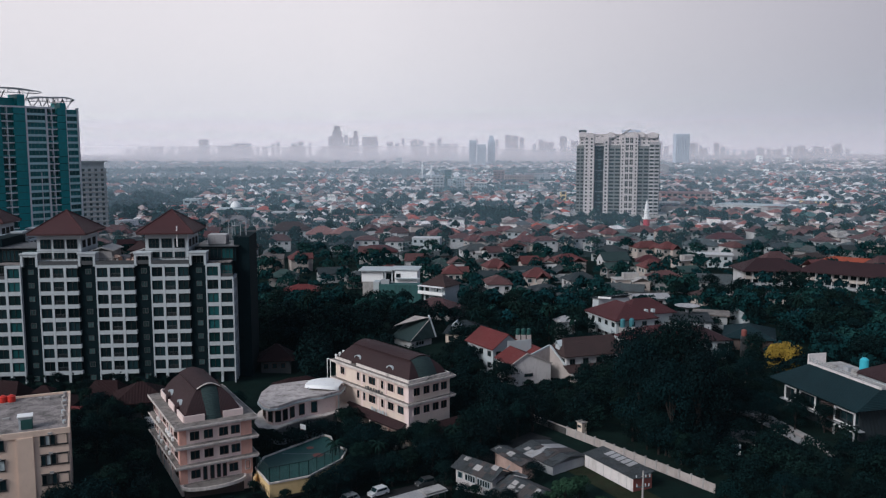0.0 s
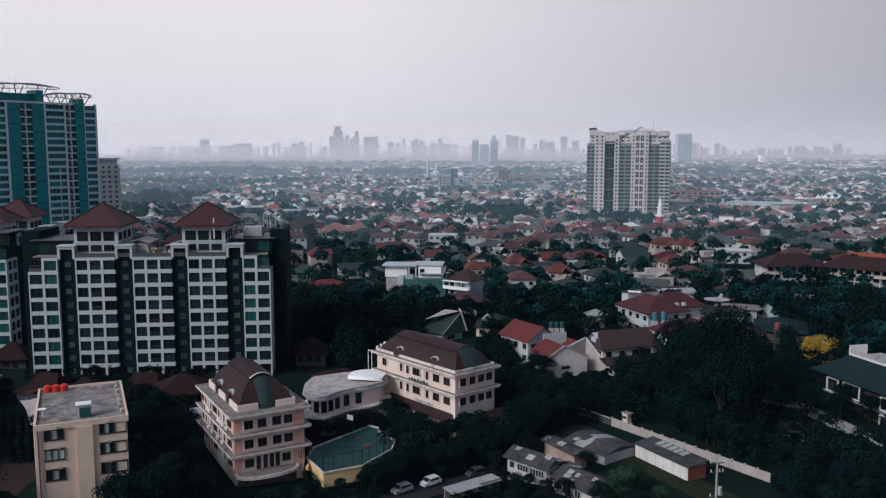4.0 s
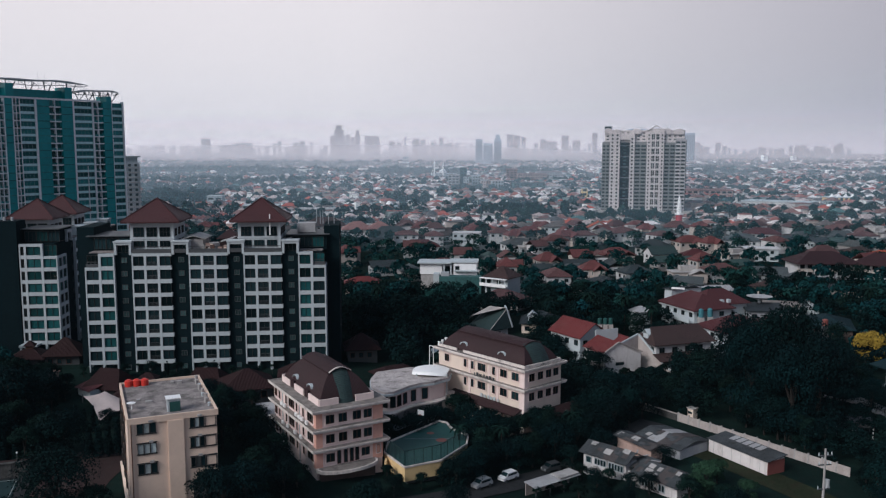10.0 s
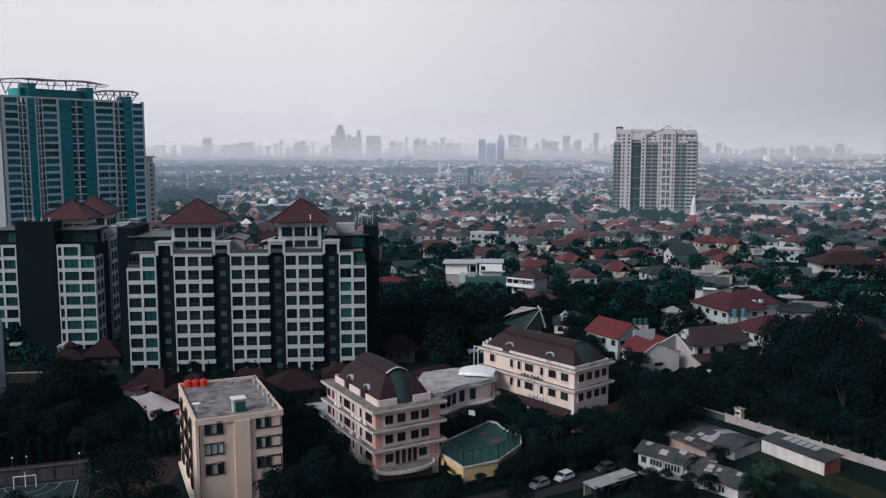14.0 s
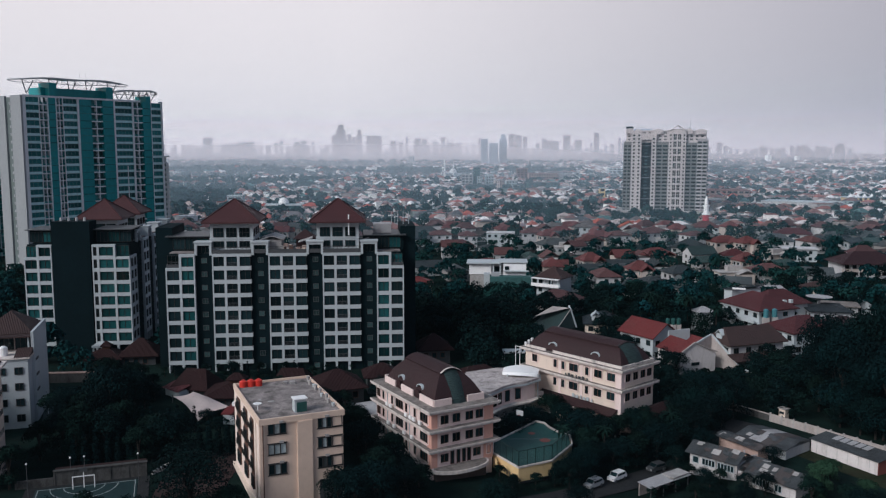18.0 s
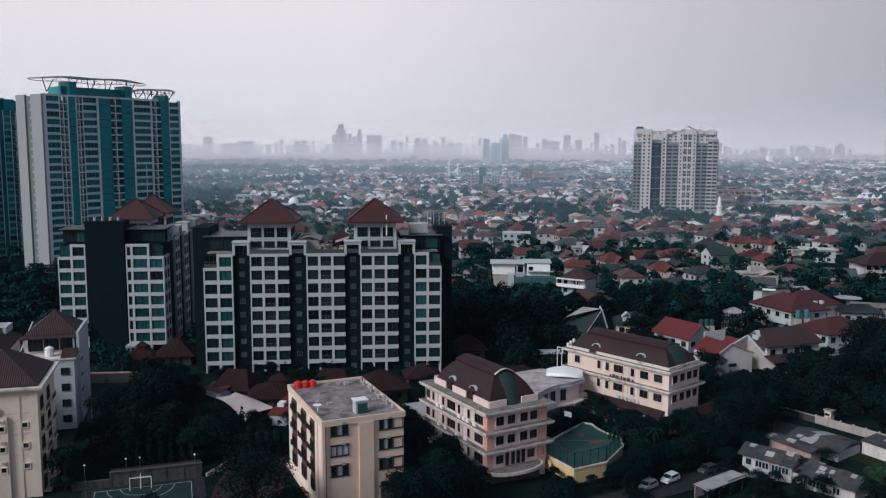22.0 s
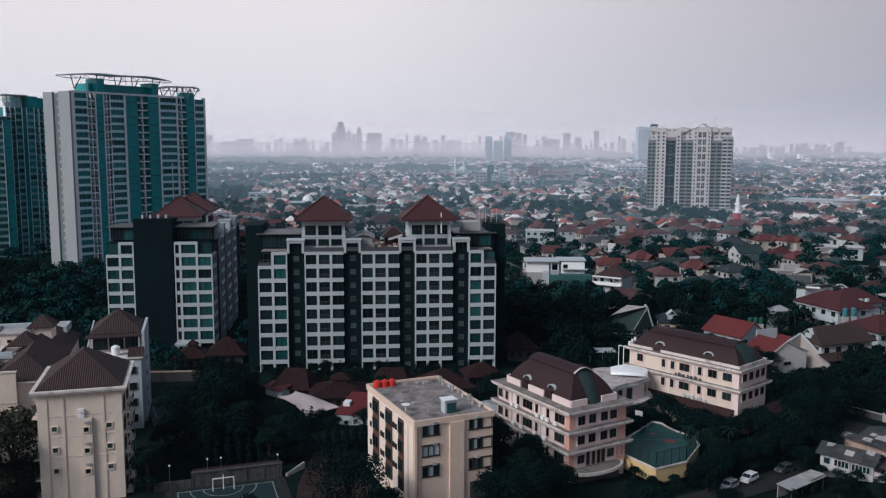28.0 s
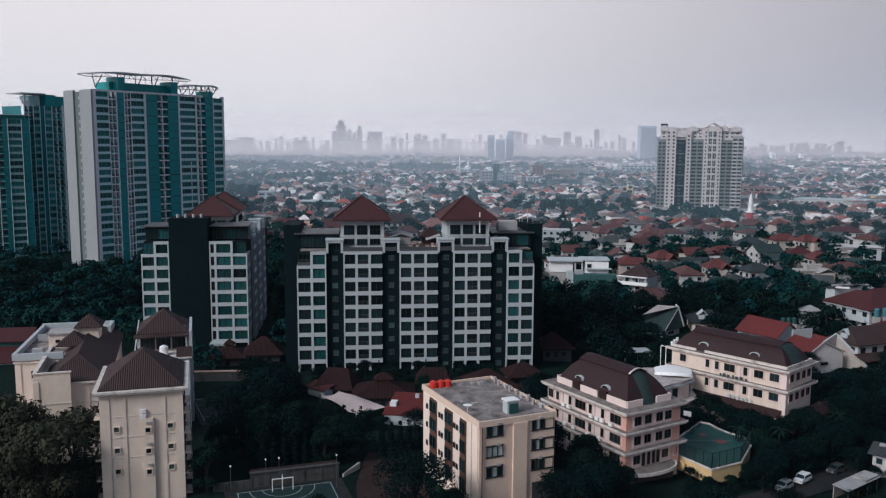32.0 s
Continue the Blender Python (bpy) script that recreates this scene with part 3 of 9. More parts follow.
def bay(parent, x, y, turn, widths, tops, base, glass, balcony=(), side=1.0, closed=True):
    """A white grid of windows that stands proud of the dark wall. widths: the cells; tops: storeys of each cell."""
    g, px = Shape(), 0.0
    cells = []
    post, rim = 0.58, 0.30
    for i, (w, n) in enumerate(zip(widths, tops)):
        left = max(n, tops[i - 1]) if i else n
        g.box(px - (0 if i == 0 else post / 2), -0.02, base - 3.6, px + (rim if i == 0 else post / 2), side, base + left * STOREY)
        for k in range(n + 1):
            z = base + k * STOREY
            g.box(px + 0.1, 0, z - 0.66, px + w - 0.1, side - 0.02, z + (0.30 if k < n else 0.02))
            if k < n:
                cells.append((px + (rim if i == 0 else post / 2), z + 0.30, w - (post / 2 + rim if i in (0, len(widths) - 1) else post), i))
        px += w
    if closed:
        g.box(px - rim, -0.02, base - 3.6, px, side, base + tops[-1] * STOREY)
    frame_ob = part("bay_grid", g, WHITE, parent)
    frame_ob.matrix_basis = pose(x, y, 0, 0, 0, turn)
    for cx, cz, w, i in cells:
        put("window", window_mesh(w, STOREY - 0.96, glass[i % len(glass)], FRAME_DARK, 2, 1), frame_ob, cx, 0.32, cz)
        if i in balcony:
            put("balcony_rail", RAIL, frame_ob, cx, 0.14, cz)
    return frame_ob


RAIL = Shape()
RAIL.box(0.02, 0, 0.85, 2.6, 0.06, 0.95).box(0.02, 0, 0.05, 2.6, 0.06, 0.12)
for i in range(9):
    RAIL.box(0.05 + i * 0.31, 0.005, 0.1, 0.12 + i * 0.31, 0.055, 0.88)
RAIL = RAIL.mesh("balcony_rail", STEEL_DARK)
SLOT = window_mesh(1.35, 1.25, SLOT_GLASS, STEEL_DARK, 2, 1, 0.1)
PORTAL = Shape().box(0, 0, 0, 0.55, 3.2, 3.0).box(3.45, 0, 0, 4.0, 3.2, 3.0).box(-0.15, -0.2, 2.98, 4.15, 3.4, 3.3).box(0.5, 0.02, 2.4, 3.5, 3.0, 2.98).mesh("roof_portal", WHITE)
PORTAL_DARK = window_mesh(2.9, 2.35, GLASS, FRAME_DARK, 3, 1)


def penthouse(parent, x, y, z, w, d):
    s = Shape().box(x, y, z, x + w, y + d, z + 6.95).box(x - 0.15, y - 0.15, z + 3.05, x + w + 0.15, y + d + 0.15, z + 3.35)
    p = part("penthouse", s, WHITE, parent)
    for i in range(3):
        cx = x + 0.9 + i * (w - 1.0) / 3
        put("window", window_mesh(2.5, 2.3, GLASS, FRAME_DARK, 3, 2), p, cx - 0.15, y - 0.02, z + 3.55)
        put("window", window_mesh(2.5, 1.6, GLASS, FRAME_DARK, 3, 1), p, cx - 0.15, y - 0.02, z + 1.0)
    for i in range(3):
        for hz, hh in ((3.6, 1.9), (1.2, 1.3)):
            put("window", window_mesh(2.2, hh, GLASS, FRAME_DARK, 3, 1), p, x + w + 0.02, y + 1.0 + i * (d - 1) / 3, z + hz, 90)
    r = part("pyramid_roof", Shape().hip(x - 1.7, y - 1.7, x + w + 1.7, y + d + 1.7, z + 7.4, 5.1, 0.45, 0.0), PYRAMID, parent, "maroon tiled pyramid roof")
    rib = Shape()
    top = (x + w / 2, y + d / 2, z + 12.55)
    for cx, cy in ((x - 1.7, y - 1.7), (x + w + 1.7, y - 1.7), (x + w + 1.7, y + d + 1.7), (x - 1.7, y + d + 1.7)):
        rib.bar((cx, cy, z + 7.45), top, 0.12)
    part("hip_ridge", rib, PYRAMID, r)


def apartment_block_front():
    b = thing("apartment_block", -109.3, 196.4, 0, 5.6, "black and white ten-storey apartment block with maroon pyramid roofs", "apartment block", "twin apartment blocks")
    FOOT.append((-109.3, 196.4, 5.6, -4, -1, 61, 22))
    FOOT.append((-64, 182, 0, 0, 0, 18, 16))
    base = 5.1
    part("core_wall", Shape().box(0.6, 0.95, -2, 56.2, 19, 31.4).box(-0.1, 5, 31.38, 10, 17, 35.0).box(46.8, 5, 31.38, 56.9, 17, 35.0), BLACK, b)
    part("end_slab", Shape().box(-3.4, 6.0, -2, 0.58, 20, 37.2), BLACK, b)
    part("end_slab", Shape().box(56.22, 6.0, -2, 60.0, 20, 37.2), BLACK, b)
    part("roof_deck", Shape().box(0.8, 1.2, 31.4, 56.0, 18.8, 31.6), ROOF_DECK, b)
    mixg = [GLASS, TEAL_DIM]
    bay(b, 0, 0, 0, [3.45, 3.4], [7, 8], base, [GLASS, TEAL_DIM])
    for x0 in (10.9, 24.2, 37.1):
        bay(b, x0, 0, 0, [3.1, 3.1, 3.1], [8, 8, 8], base, [GLASS, GLASS, GLASS], balcony=(1,), closed=False)
    bay(b, 50.2, 0, 0, [3.25, 3.35], [8, 7], base, [TEAL_DIM, GLASS])
    # returns at both ends
    bay(b, 56.8, 0.98, 90, [2.5, 2.5], [7, 7], base, mixg, side=0.5)
    bay(b, 0.0, 5.9, -90, [2.4, 2.4], [7, 7], base, mixg, side=0.5)
    for x0 in (0.25, 53.5):
        put("corner_glass", window_mesh(2.9, 2.9, TEAL_DIM, FRAME_DARK, 3, 2), b, x0 + 0.1, 0.9, base + 7 * STOREY)
    for x0 in (6.9, 20.25, 33.35, 46.4):
        for k in range(-1, 8):
            put("slot_window", SLOT, b, x0 + 1.35, 0.9, base + k * STOREY + 1.0)
        put("roof_portal", PORTAL, b, x0 - 0.05, 0.2, 31.0)
        put("portal_glass", PORTAL_DARK, b, x0 + 0.5, 1.2, 31.2)
    for x0 in (0.9, 47.6):
        for i in range(3):
            put("terrace_glass", window_mesh(2.8, 2.6, TEAL_DIM if i == 2 else GLASS, FRAME_DARK, 3, 1), b, x0 + i * 2.9, 4.95, 32.0)
    part("terrace_roof", Shape().box(-0.8, 4.2, 35.02, 9.8, 17.6, 35.25), STEEL_DARK, b)
    part("terrace_roof", Shape().box(47.0, 4.2, 35.02, 57.6, 17.6, 35.25), STEEL_DARK, b)
    penthouse(b, 10.3, 2.0, 31.6, 10.2, 12.5)
    penthouse(b, 35.7, 2.0, 31.6, 10.2, 12.5)
    part("terrace_parapet", Shape().box(11.0, 0.3, 31.42, 46.4, 0.6, 32.35).box(0.2, 0.3, 28.1, 3.3, 0.6, 28.9).box(53.6, 0.3, 28.1, 56.7, 0.6, 28.9), STEEL_DARK, b)
    clut = np.random.default_rng(5)
    for i in range(16):
        cx, cy, hh = 22.0 + 12.5 * clut.random(), 1.6 + 3.0 * clut.random(), 0.5 + 1.3 * clut.random()
        part("terrace_planter", Shape().box(cx, cy, 31.6, cx + 0.5 + 0.7 * clut.random(), cy + 0.6, 31.6 + hh), (CONCRETE, BEIGE, WOOD, DULL_PINK)[i % 4], b)
    for x0, x1 in ((0.4, 3.3), (53.5, 56.4), (10.9, 20.0), (24.2, 33.4), (37.1, 46.2)):
        q = Shape().box(x0, 0.28, 32.9 if 10 < x0 < 50 else 29.3, x1, 0.34, 33.0 if 10 < x0 < 50 else 29.4)
        for i in range(int((x1 - x0) / 0.9) + 1):
            q.box(x0 + i * 0.9, 0.29, 32.3 if 10 < x0 < 50 else 28.8, x0 + i * 0.9 + 0.06, 0.33, 32.9 if 10 < x0 < 50 else 29.3)
        part("terrace_rail", q, STEEL_DARK, b)
    for x0 in (22.0, 31.0, 45.0):
        part("skylight_roof", Shape().add([(x0, 4.5, 33.6), (x0 + 3.4, 4.5, 34.6), (x0 + 3.4, 14, 34.6), (x0, 14, 33.6), (x0, 4.5, 33.4), (x0 + 3.4, 4.5, 34.4), (x0 + 3.4, 14, 34.4), (x0, 14, 33.4)],
                                          [(0, 1, 2, 3), (7, 6, 5, 4), (0, 4, 5, 1), (1, 5, 6, 2), (2, 6, 7, 3), (3, 7, 4, 0)]), PALE_SHEET, b)
    part("stair_roof", Shape().box(22.5, 4, 31.62, 27, 12, 34.2).gable(21.8, 3.4, 27.6, 12.6, 34.4, 0.9, 0.2, "y"), CONCRETE, b)
    part("terrace_hut", Shape().hip(29.5, 8, 35.2, 14, 34.0, 2.2, 0.2).box(30.2, 8.7, 31.6, 34.5, 13.3, 33.8), MAROON, b)
    part("plant_room", Shape().box(49.5, 8, 35.36, 54.0, 13, 37.6), PALE_SHEET, b)
    for x0 in (50.2, 51.1, 51.8, 53.2, 54.6):
        part("antenna", Shape().tube(x0 + 4, 11, 37.2, 40.6, 0.08, 0.05, 6), METAL, b)
    part("antenna", Shape().tube(43.5, 1.0, 35.5, 40.5, 0.16, 0.14, 6), WHITE_CLEAN, b)
    part("satellite_dish", Shape().add([(57.5 + 1.1 * math.cos(a), 6.3 - 0.25, 36.2 + 1.1 * math.sin(a)) for a in [i * 0.7 for i in range(9)]] + [(57.5, 6.7, 36.2)],
                                       [(i, (i + 1) % 9, 9) for i in range(9)]), PALE_SHEET, b)


def apartment_block_end_on():
    x0, y0 = -152.6, 215.5
    b = thing("apartment_block", x0, y0, 0, 5.6, "black and white apartment block seen end-on, beside its twin", "apartment block", "twin apartment blocks")
    FOOT.append((x0, y0, 5.6, -2, -1, 30, 62))
    base = 5.1
    part("core_wall", Shape().box(0.6, 0.95, -2, 26.0, 57, 31.4), BLACK, b)
    part("core_shaft", Shape().box(7.2, -0.2, -2, 16.9, 6, 37.4), BLACK, b)
    part("roof_deck", Shape().box(0.8, 6.1, 31.4, 25.8, 56.8, 31.6), ROOF_DECK, b)
    tg = [TEAL_DIM, TEAL_DIM]
    bay(b, 0, 0, 0, [3.5, 3.5], [7, 8], base, tg)
    bay(b, 17.2, 0, 0, [1.5, 4.2, 3.9], [8, 8, 7], base, [GLASS, TEAL_DIM, TEAL_DIM])
    bay(b, 26.8, 0.98, 90, [3.0, 3.0], [7, 7], base, tg, side=0.5)
    bay(b, 0.0, 6.9, -90, [3.0, 3.0], [7, 7], base, tg, side=0.5)
    for yy in (14.4, 26.4, 38.2):
        bay(b, 26.8, yy, 90, [3.0, 3.0], [8, 8], base, tg, side=0.7)
    for yy in (12.5, 24.5, 36.5, 48.0):
        for k in range(8):
            put("slot_window", SLOT, b, 26.06, yy + 0.8, base + k * STOREY + 1.0, 90)
    for yy in (9.5, 21.5, 33.5, 45.2):
        p = put("roof_portal", PORTAL, b, 26.6, yy - 0.6, 31.0, 90)
    put("corner_glass", window_mesh(2.9, 2.9, TEAL_DIM, FRAME_DARK, 3, 2), b, 0.4, 0.9, base + 7 * STOREY)
    put("corner_glass", window_mesh(3.3, 2.9, TEAL_DIM, FRAME_DARK, 3, 2), b, 23.2, 0.9, base + 7 * STOREY)
    for xx, n in ((0.9, 2), (17.6, 3)):
        for i in range(n):
            put("terrace_glass", window_mesh(2.9, 2.7, TEAL_DIM if i % 2 else GLASS, FRAME_DARK, 3, 1), b, xx + i * 3.0, 3.4, 31.7)
    for x0, x1 in ((0.5, 7.1), (17.0, 26.0)):
        part("top_storey", Shape().box(x0, 3.45, 31.62, x1, 14, 34.9), BLACK, b)
    part("terrace_roof", Shape().box(-0.3, 2.4, 34.92, 7.15, 14.6, 35.15).box(16.95, 2.4, 34.92, 26.8, 14.6, 35.15), STEEL_DARK, b)
    for i in range(4):
        part("roof_vent", Shape().tube(9 + i * 2.0, 2.5, 37.4, 38.3, 0.35, 0.35, 8), METAL, b)
    penthouse(b, 10.6, 14.5, 29.7, 9.4, 10.2)
    penthouse(b, 10.6, 34.0, 29.7, 9.4, 10.2)
    part("entrance_porch", Shape().box(17.0, -3.2, 4.4, 21.5, -0.1, 4.9).box(17.2, -3.0, 0, 17.6, -2.6, 4.4).box(20.9, -3.0, 0, 21.3, -2.6, 4.4), WHITE, b)


apartment_block_front()
apartment_block_end_on()


# ---- green glass towers ----
def glass_tower(x, y, turn, depth, top, floors, strips, label, end=True, panel=None):
    """strips: (kind, width) along the front from its left end."""
    b = thing("residential_tower", x, y, 0, turn, label, "tower", "green glass towers")
    ln = sum(w for _, w in strips)
    FOOT.append((x, y, turn, -14, -6, ln + 4, depth + 4))
    fl = top / floors
    panel = panel or TEAL_PANEL
    part("core_wall", Shape().box(0.3, 1.6, -3, ln - 0.3, depth, top), panel, b)
    px = 0.0
    for i, (kind, w) in enumerate(strips):
        if kind == "fin":
            part("white_fin", Shape().box(px, -0.5, -3, px + w, 1.7, top + 0.8), TOWER_WHITE, b)
        elif kind == "teal":
            s = Shape().box(px, -0.45, -3, px + w, 1.62, top + 0.4)
            p = part("glass_strip", s, panel, b, "flat teal glass strip")
            q = Shape().box(0.1, -0.52, 0.2, w - 0.1, -0.44, 0.5).mesh("floor_joint", TOWER_GLASS)
            for k in range(floors):
                put("floor_joint", q, p, px, 0, k * fl)
        else:
            band = kind == "band"
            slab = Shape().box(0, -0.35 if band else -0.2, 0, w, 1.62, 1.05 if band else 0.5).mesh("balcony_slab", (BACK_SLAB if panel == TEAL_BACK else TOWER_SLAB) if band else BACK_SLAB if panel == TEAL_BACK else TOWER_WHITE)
            rail = Shape().box(0.05, -0.15, 0.40, w - 0.05, -0.09, 1.3).mesh("glass_rail", TOWER_GLASS)
            if band:
                for u in ((0.0, 0.62, 1.0) if w > 8 else (0.0, 1.0)):
                    part("mullion_fin", Shape().box(px + u * (w - 0.26), -0.62, 0, px + u * (w - 0.26) + 0.26, -0.3, top + 0.3 if u in (0.0, 1.0) else top * 0.62), TOWER_WHITE, b)
            else:
                part("divider", Shape().box(px + w * 0.45, -0.25, 0, px + w * 0.45 + 0.35, 1.2, top), TOWER_WHITE, b)
            ww = window_mesh(w - 0.1, fl - 1.1, TOWER_GLASS, TOWER_BAR, max(2, int(w / 1.6)), 1) if band else window_mesh(w - 0.1, fl - 0.50, TOWER_GLASS, TOWER_BAR, 3, 1)
            for k in range(floors):
                p = put("balcony_slab", slab, b, px, 0, k * fl)
                if not band:
                    put("glass_rail", rail, p, 0, 0, 0)
                put("window", ww, p, 0.05, 0.3 if band else 1.2, 1.07 if band else 0.52)
        px += w
    if end:
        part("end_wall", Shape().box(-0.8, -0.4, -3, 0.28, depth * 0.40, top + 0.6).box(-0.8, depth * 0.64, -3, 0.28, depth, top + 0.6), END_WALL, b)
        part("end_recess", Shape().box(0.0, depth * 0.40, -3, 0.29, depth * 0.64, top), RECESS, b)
        q = Shape().box(-0.9, depth * 0.405, 0, 0.02, depth * 0.405 + 0.9, 1.1).mesh("end_balcony", GREY_WALL)
        for k in range(floors):
            put("end_balcony", q, b, 0, 0, k * fl)
    return b, ln


def wave_canopy(parent, x0, x1, y, z, deep, lift):
    """A thin curved steel canopy on struts."""
    s, n = Shape(), 20
    pts = []
    for i in range(n + 1):
        u = i / n
        wob = lift * (-0.4 * math.cos(u * 2 * math.pi) - 0.45 * math.cos(u * 4 * math.pi)) + 0.9 * u
        edge = 0.06 + 0.94 * math.sin(math.pi * u) ** 0.55
        pts.append((x0 + u * (x1 - x0), z + wob, edge))
    v = []
    for px, pz, e in pts:
        v += [(px, y - deep * e, pz), (px, y + deep * 0.8 * e, pz + 0.4), (px, y - deep * e, pz + 0.2 + 0.5 * e), (px, y + deep * 0.8 * e, pz + 0.4 + 0.7 * e)]
    f = []
    for i in range(n):
        a, c = 4 * i, 4 * i + 4
        f += [(a, c, c + 1, a + 1), (a + 2, a + 3, c + 3, c + 2), (a, a + 2, c + 2, c), (a + 1, c + 1, c + 3, a + 3)]
    f += [(0, 1, 3, 2), (4 * n, 4 * n + 2, 4 * n + 3, 4 * n + 1)]
    c = part("wave_canopy", Shape().add(v, f), METAL, parent, "thin curved steel roof canopy")
    st = Shape()
    for i in (3, 7, 10, 13, 17):
        px, pz, e = pts[i]
        st.bar((px, y + 1, max(z - 5.5, 78.5)), (px - 3.4, y - deep * e * 0.6, pz), 0.16)
        st.bar((px, y + 1, max(z - 5.5, 78.5)), (px + 3.4, y + deep * 0.3 * e, pz), 0.16)
    part("strut", st, STEEL_DARK, c)
    ch = Shape()
    low = []
    for px, pz, e in pts[1:-1]:
        u = (px - x0) / (x1 - x0)
        low.append((px, y - deep * e * 0.5, pz - 0.2 - 1.5 * math.sin(math.pi * u) ** 0.5))
    for i, (p, q) in enumerate(zip(low, low[1:])):
        ch.bar(p, q, 0.13)
        if i % 2:
            ch.bar(p, (p[0], p[1], pts[i + 1][1] + 0.1), 0.09)
            ch.bar(q, (p[0], p[1], pts[i + 1][1] + 0.1), 0.07)
    ch.bar((pts[0][0], y, pts[0][1]), low[0], 0.13)
    ch.bar((pts[-1][0], y, pts[-1][1]), low[-1], 0.13)
    part("lower_chord", ch, STEEL_DARK, c)


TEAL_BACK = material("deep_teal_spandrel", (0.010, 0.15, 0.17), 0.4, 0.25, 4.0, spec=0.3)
main_strips = [("fin", 1.0), ("band", 6.2), ("balcony", 3.5), ("fin", 0.4), ("teal", 3.3), ("fin", 0.5), ("balcony", 2.6), ("band", 7.0), ("fin", 0.7), ("teal", 5.8), ("balcony", 5.6),
               ("teal", 5.4), ("fin", 0.5), ("band", 9.3), ("fin", 0.6), ("balcony", 4.9), ("teal", 4.3), ("band", 5.9), ("fin", 0.6)]
tw, tw_len = glass_tower(-219.2, 352.5, 54.2, 20.0, 78.0, 24, main_strips, "teal glass apartment tower with white fins and a wavy roof canopy")
part("plant_room", Shape().box(10, 3, 78.02, 42, 13, 82.4), TEAL_PANEL, tw)
part("roof_edge", Shape().box(0.3, -0.5, 78.0, 56, -0.1, 78.8), TOWER_WHITE, tw)
part("lift_tower", Shape().box(11.9, -0.4, 78.3, 15.3, 8, 84.4), TEAL_PANEL, tw)
part("lift_tower", Shape().box(38.7, -0.4, 78.3, 42.1, 8, 84.0), TEAL_PANEL, tw)
part("lift_tower", Shape().box(59.1, -0.4, 76.6, 61.7, 8, 81.0), TEAL_PANEL, tw)
wave_canopy(tw, -3.6, 52.5, 4, 85.3, 5.5, 0.7)
wave_canopy(tw, 44.8, 68.7, 4, 82.4, 4.0, 0.5)
part("antenna", Shape().tube(30, 6, 83, 90.5, 0.12, 0.06, 6).tube(33, 6, 83, 90, 0.12, 0.06, 6), METAL, tw)
back_strips = [("fin", 0.5), ("balcony", 4.0), ("band", 3.5), ("teal", 2.0), ("band", 4.0), ("balcony", 5.0), ("fin", 0.5), ("band", 2.0), ("teal", 3.0)]
low_strips = [("balcony", 5.0), ("band", 3.0), ("balcony", 4.5), ("band", 5.0), ("balcony", 4.5), ("fin", 0.5), ("band", 3.5), ("balcony", 5.0), ("teal", 2.0), ("band", 6.0), ("teal", 3.0)]
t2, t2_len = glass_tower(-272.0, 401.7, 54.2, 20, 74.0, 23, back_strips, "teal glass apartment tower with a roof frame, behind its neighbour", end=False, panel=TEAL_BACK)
part("lift_tower", Shape().box(11, -0.3, 74.0, 16, 12, 79.6).box(16.01, 0.2, 74.0, 24, 12, 79.0), TEAL_PANEL, t2)
part("plant_room", Shape().box(0, 1, 74.0, 4, 12, 76.4), TOWER_WHITE, t2)
part("roof_slab", Shape().box(-1.5, -1, 79.6, 11, 12, 80.1), METAL, t2)
part("roof_post", Shape().box(1, 0.5, 74.0, 1.6, 1.1, 79.6), METAL, t2)
part("roof_post", Shape().box(7, 0.5, 74.0, 7.6, 1.1, 79.6), METAL, t2)
part("roof_house", Shape().box(4.5, 3, 74.0, 10, 11, 79.0), TOWER_SLAB, t2)
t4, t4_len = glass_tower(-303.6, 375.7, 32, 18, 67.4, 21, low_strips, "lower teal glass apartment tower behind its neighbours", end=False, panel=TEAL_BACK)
part("plant_room", Shape().box(22, 1, 67.4, 40, 14, 69.2), TEAL_PANEL, t4)
part("roof_slab", Shape().box(20, -1, 69.2, 43, 14, 69.6), METAL, t4)
t3 = thing("residential_tower", -234.0, 521.3, 0, 30, "slim grey concrete apartment tower behind the green towers", "tower")
part("wall", Shape().box(0, 0, 0, 19, 14, 47.5).box(-0.5, -0.5, 51.0, 19.5, 14.5, 52.0).box(1, 1, 47.5, 18, 13, 51.0), GREY_WALL, t3)
sl = Shape()
for k in range(15):
    sl.box(-0.6, -0.6, 1 + k * 3.1, 19.6, 0, 1.6 + k * 3.1)
    for i in range(5):
        put("window", window_mesh(1.6, 1.6, GLASS, STEEL_DARK, 2, 1, 0.1), t3, 1.0 + i * 3.7, -0.06, 2.0 + k * 3.1)
part("balcony_slab", sl, CONCRETE, t3)


# ---- the pale tower across the district ----
PALE_WALL = material("pale_grey_render", (0.57, 0.51, 0.51), 0.8, 0.08, 4.0, 0.3, (0.3, 0.29, 0.28))


ROSE_GREY = material("rose_grey_render", (0.33, 0.31, 0.32), 0.85, 0.1, 4.0, 0.3, (0.2, 0.2, 0.2))
OLIVE_GREY = material("olive_grey_render", (0.185, 0.185, 0.185), 0.85, 0.12, 4.0, 0.3, (0.15, 0.15, 0.15))


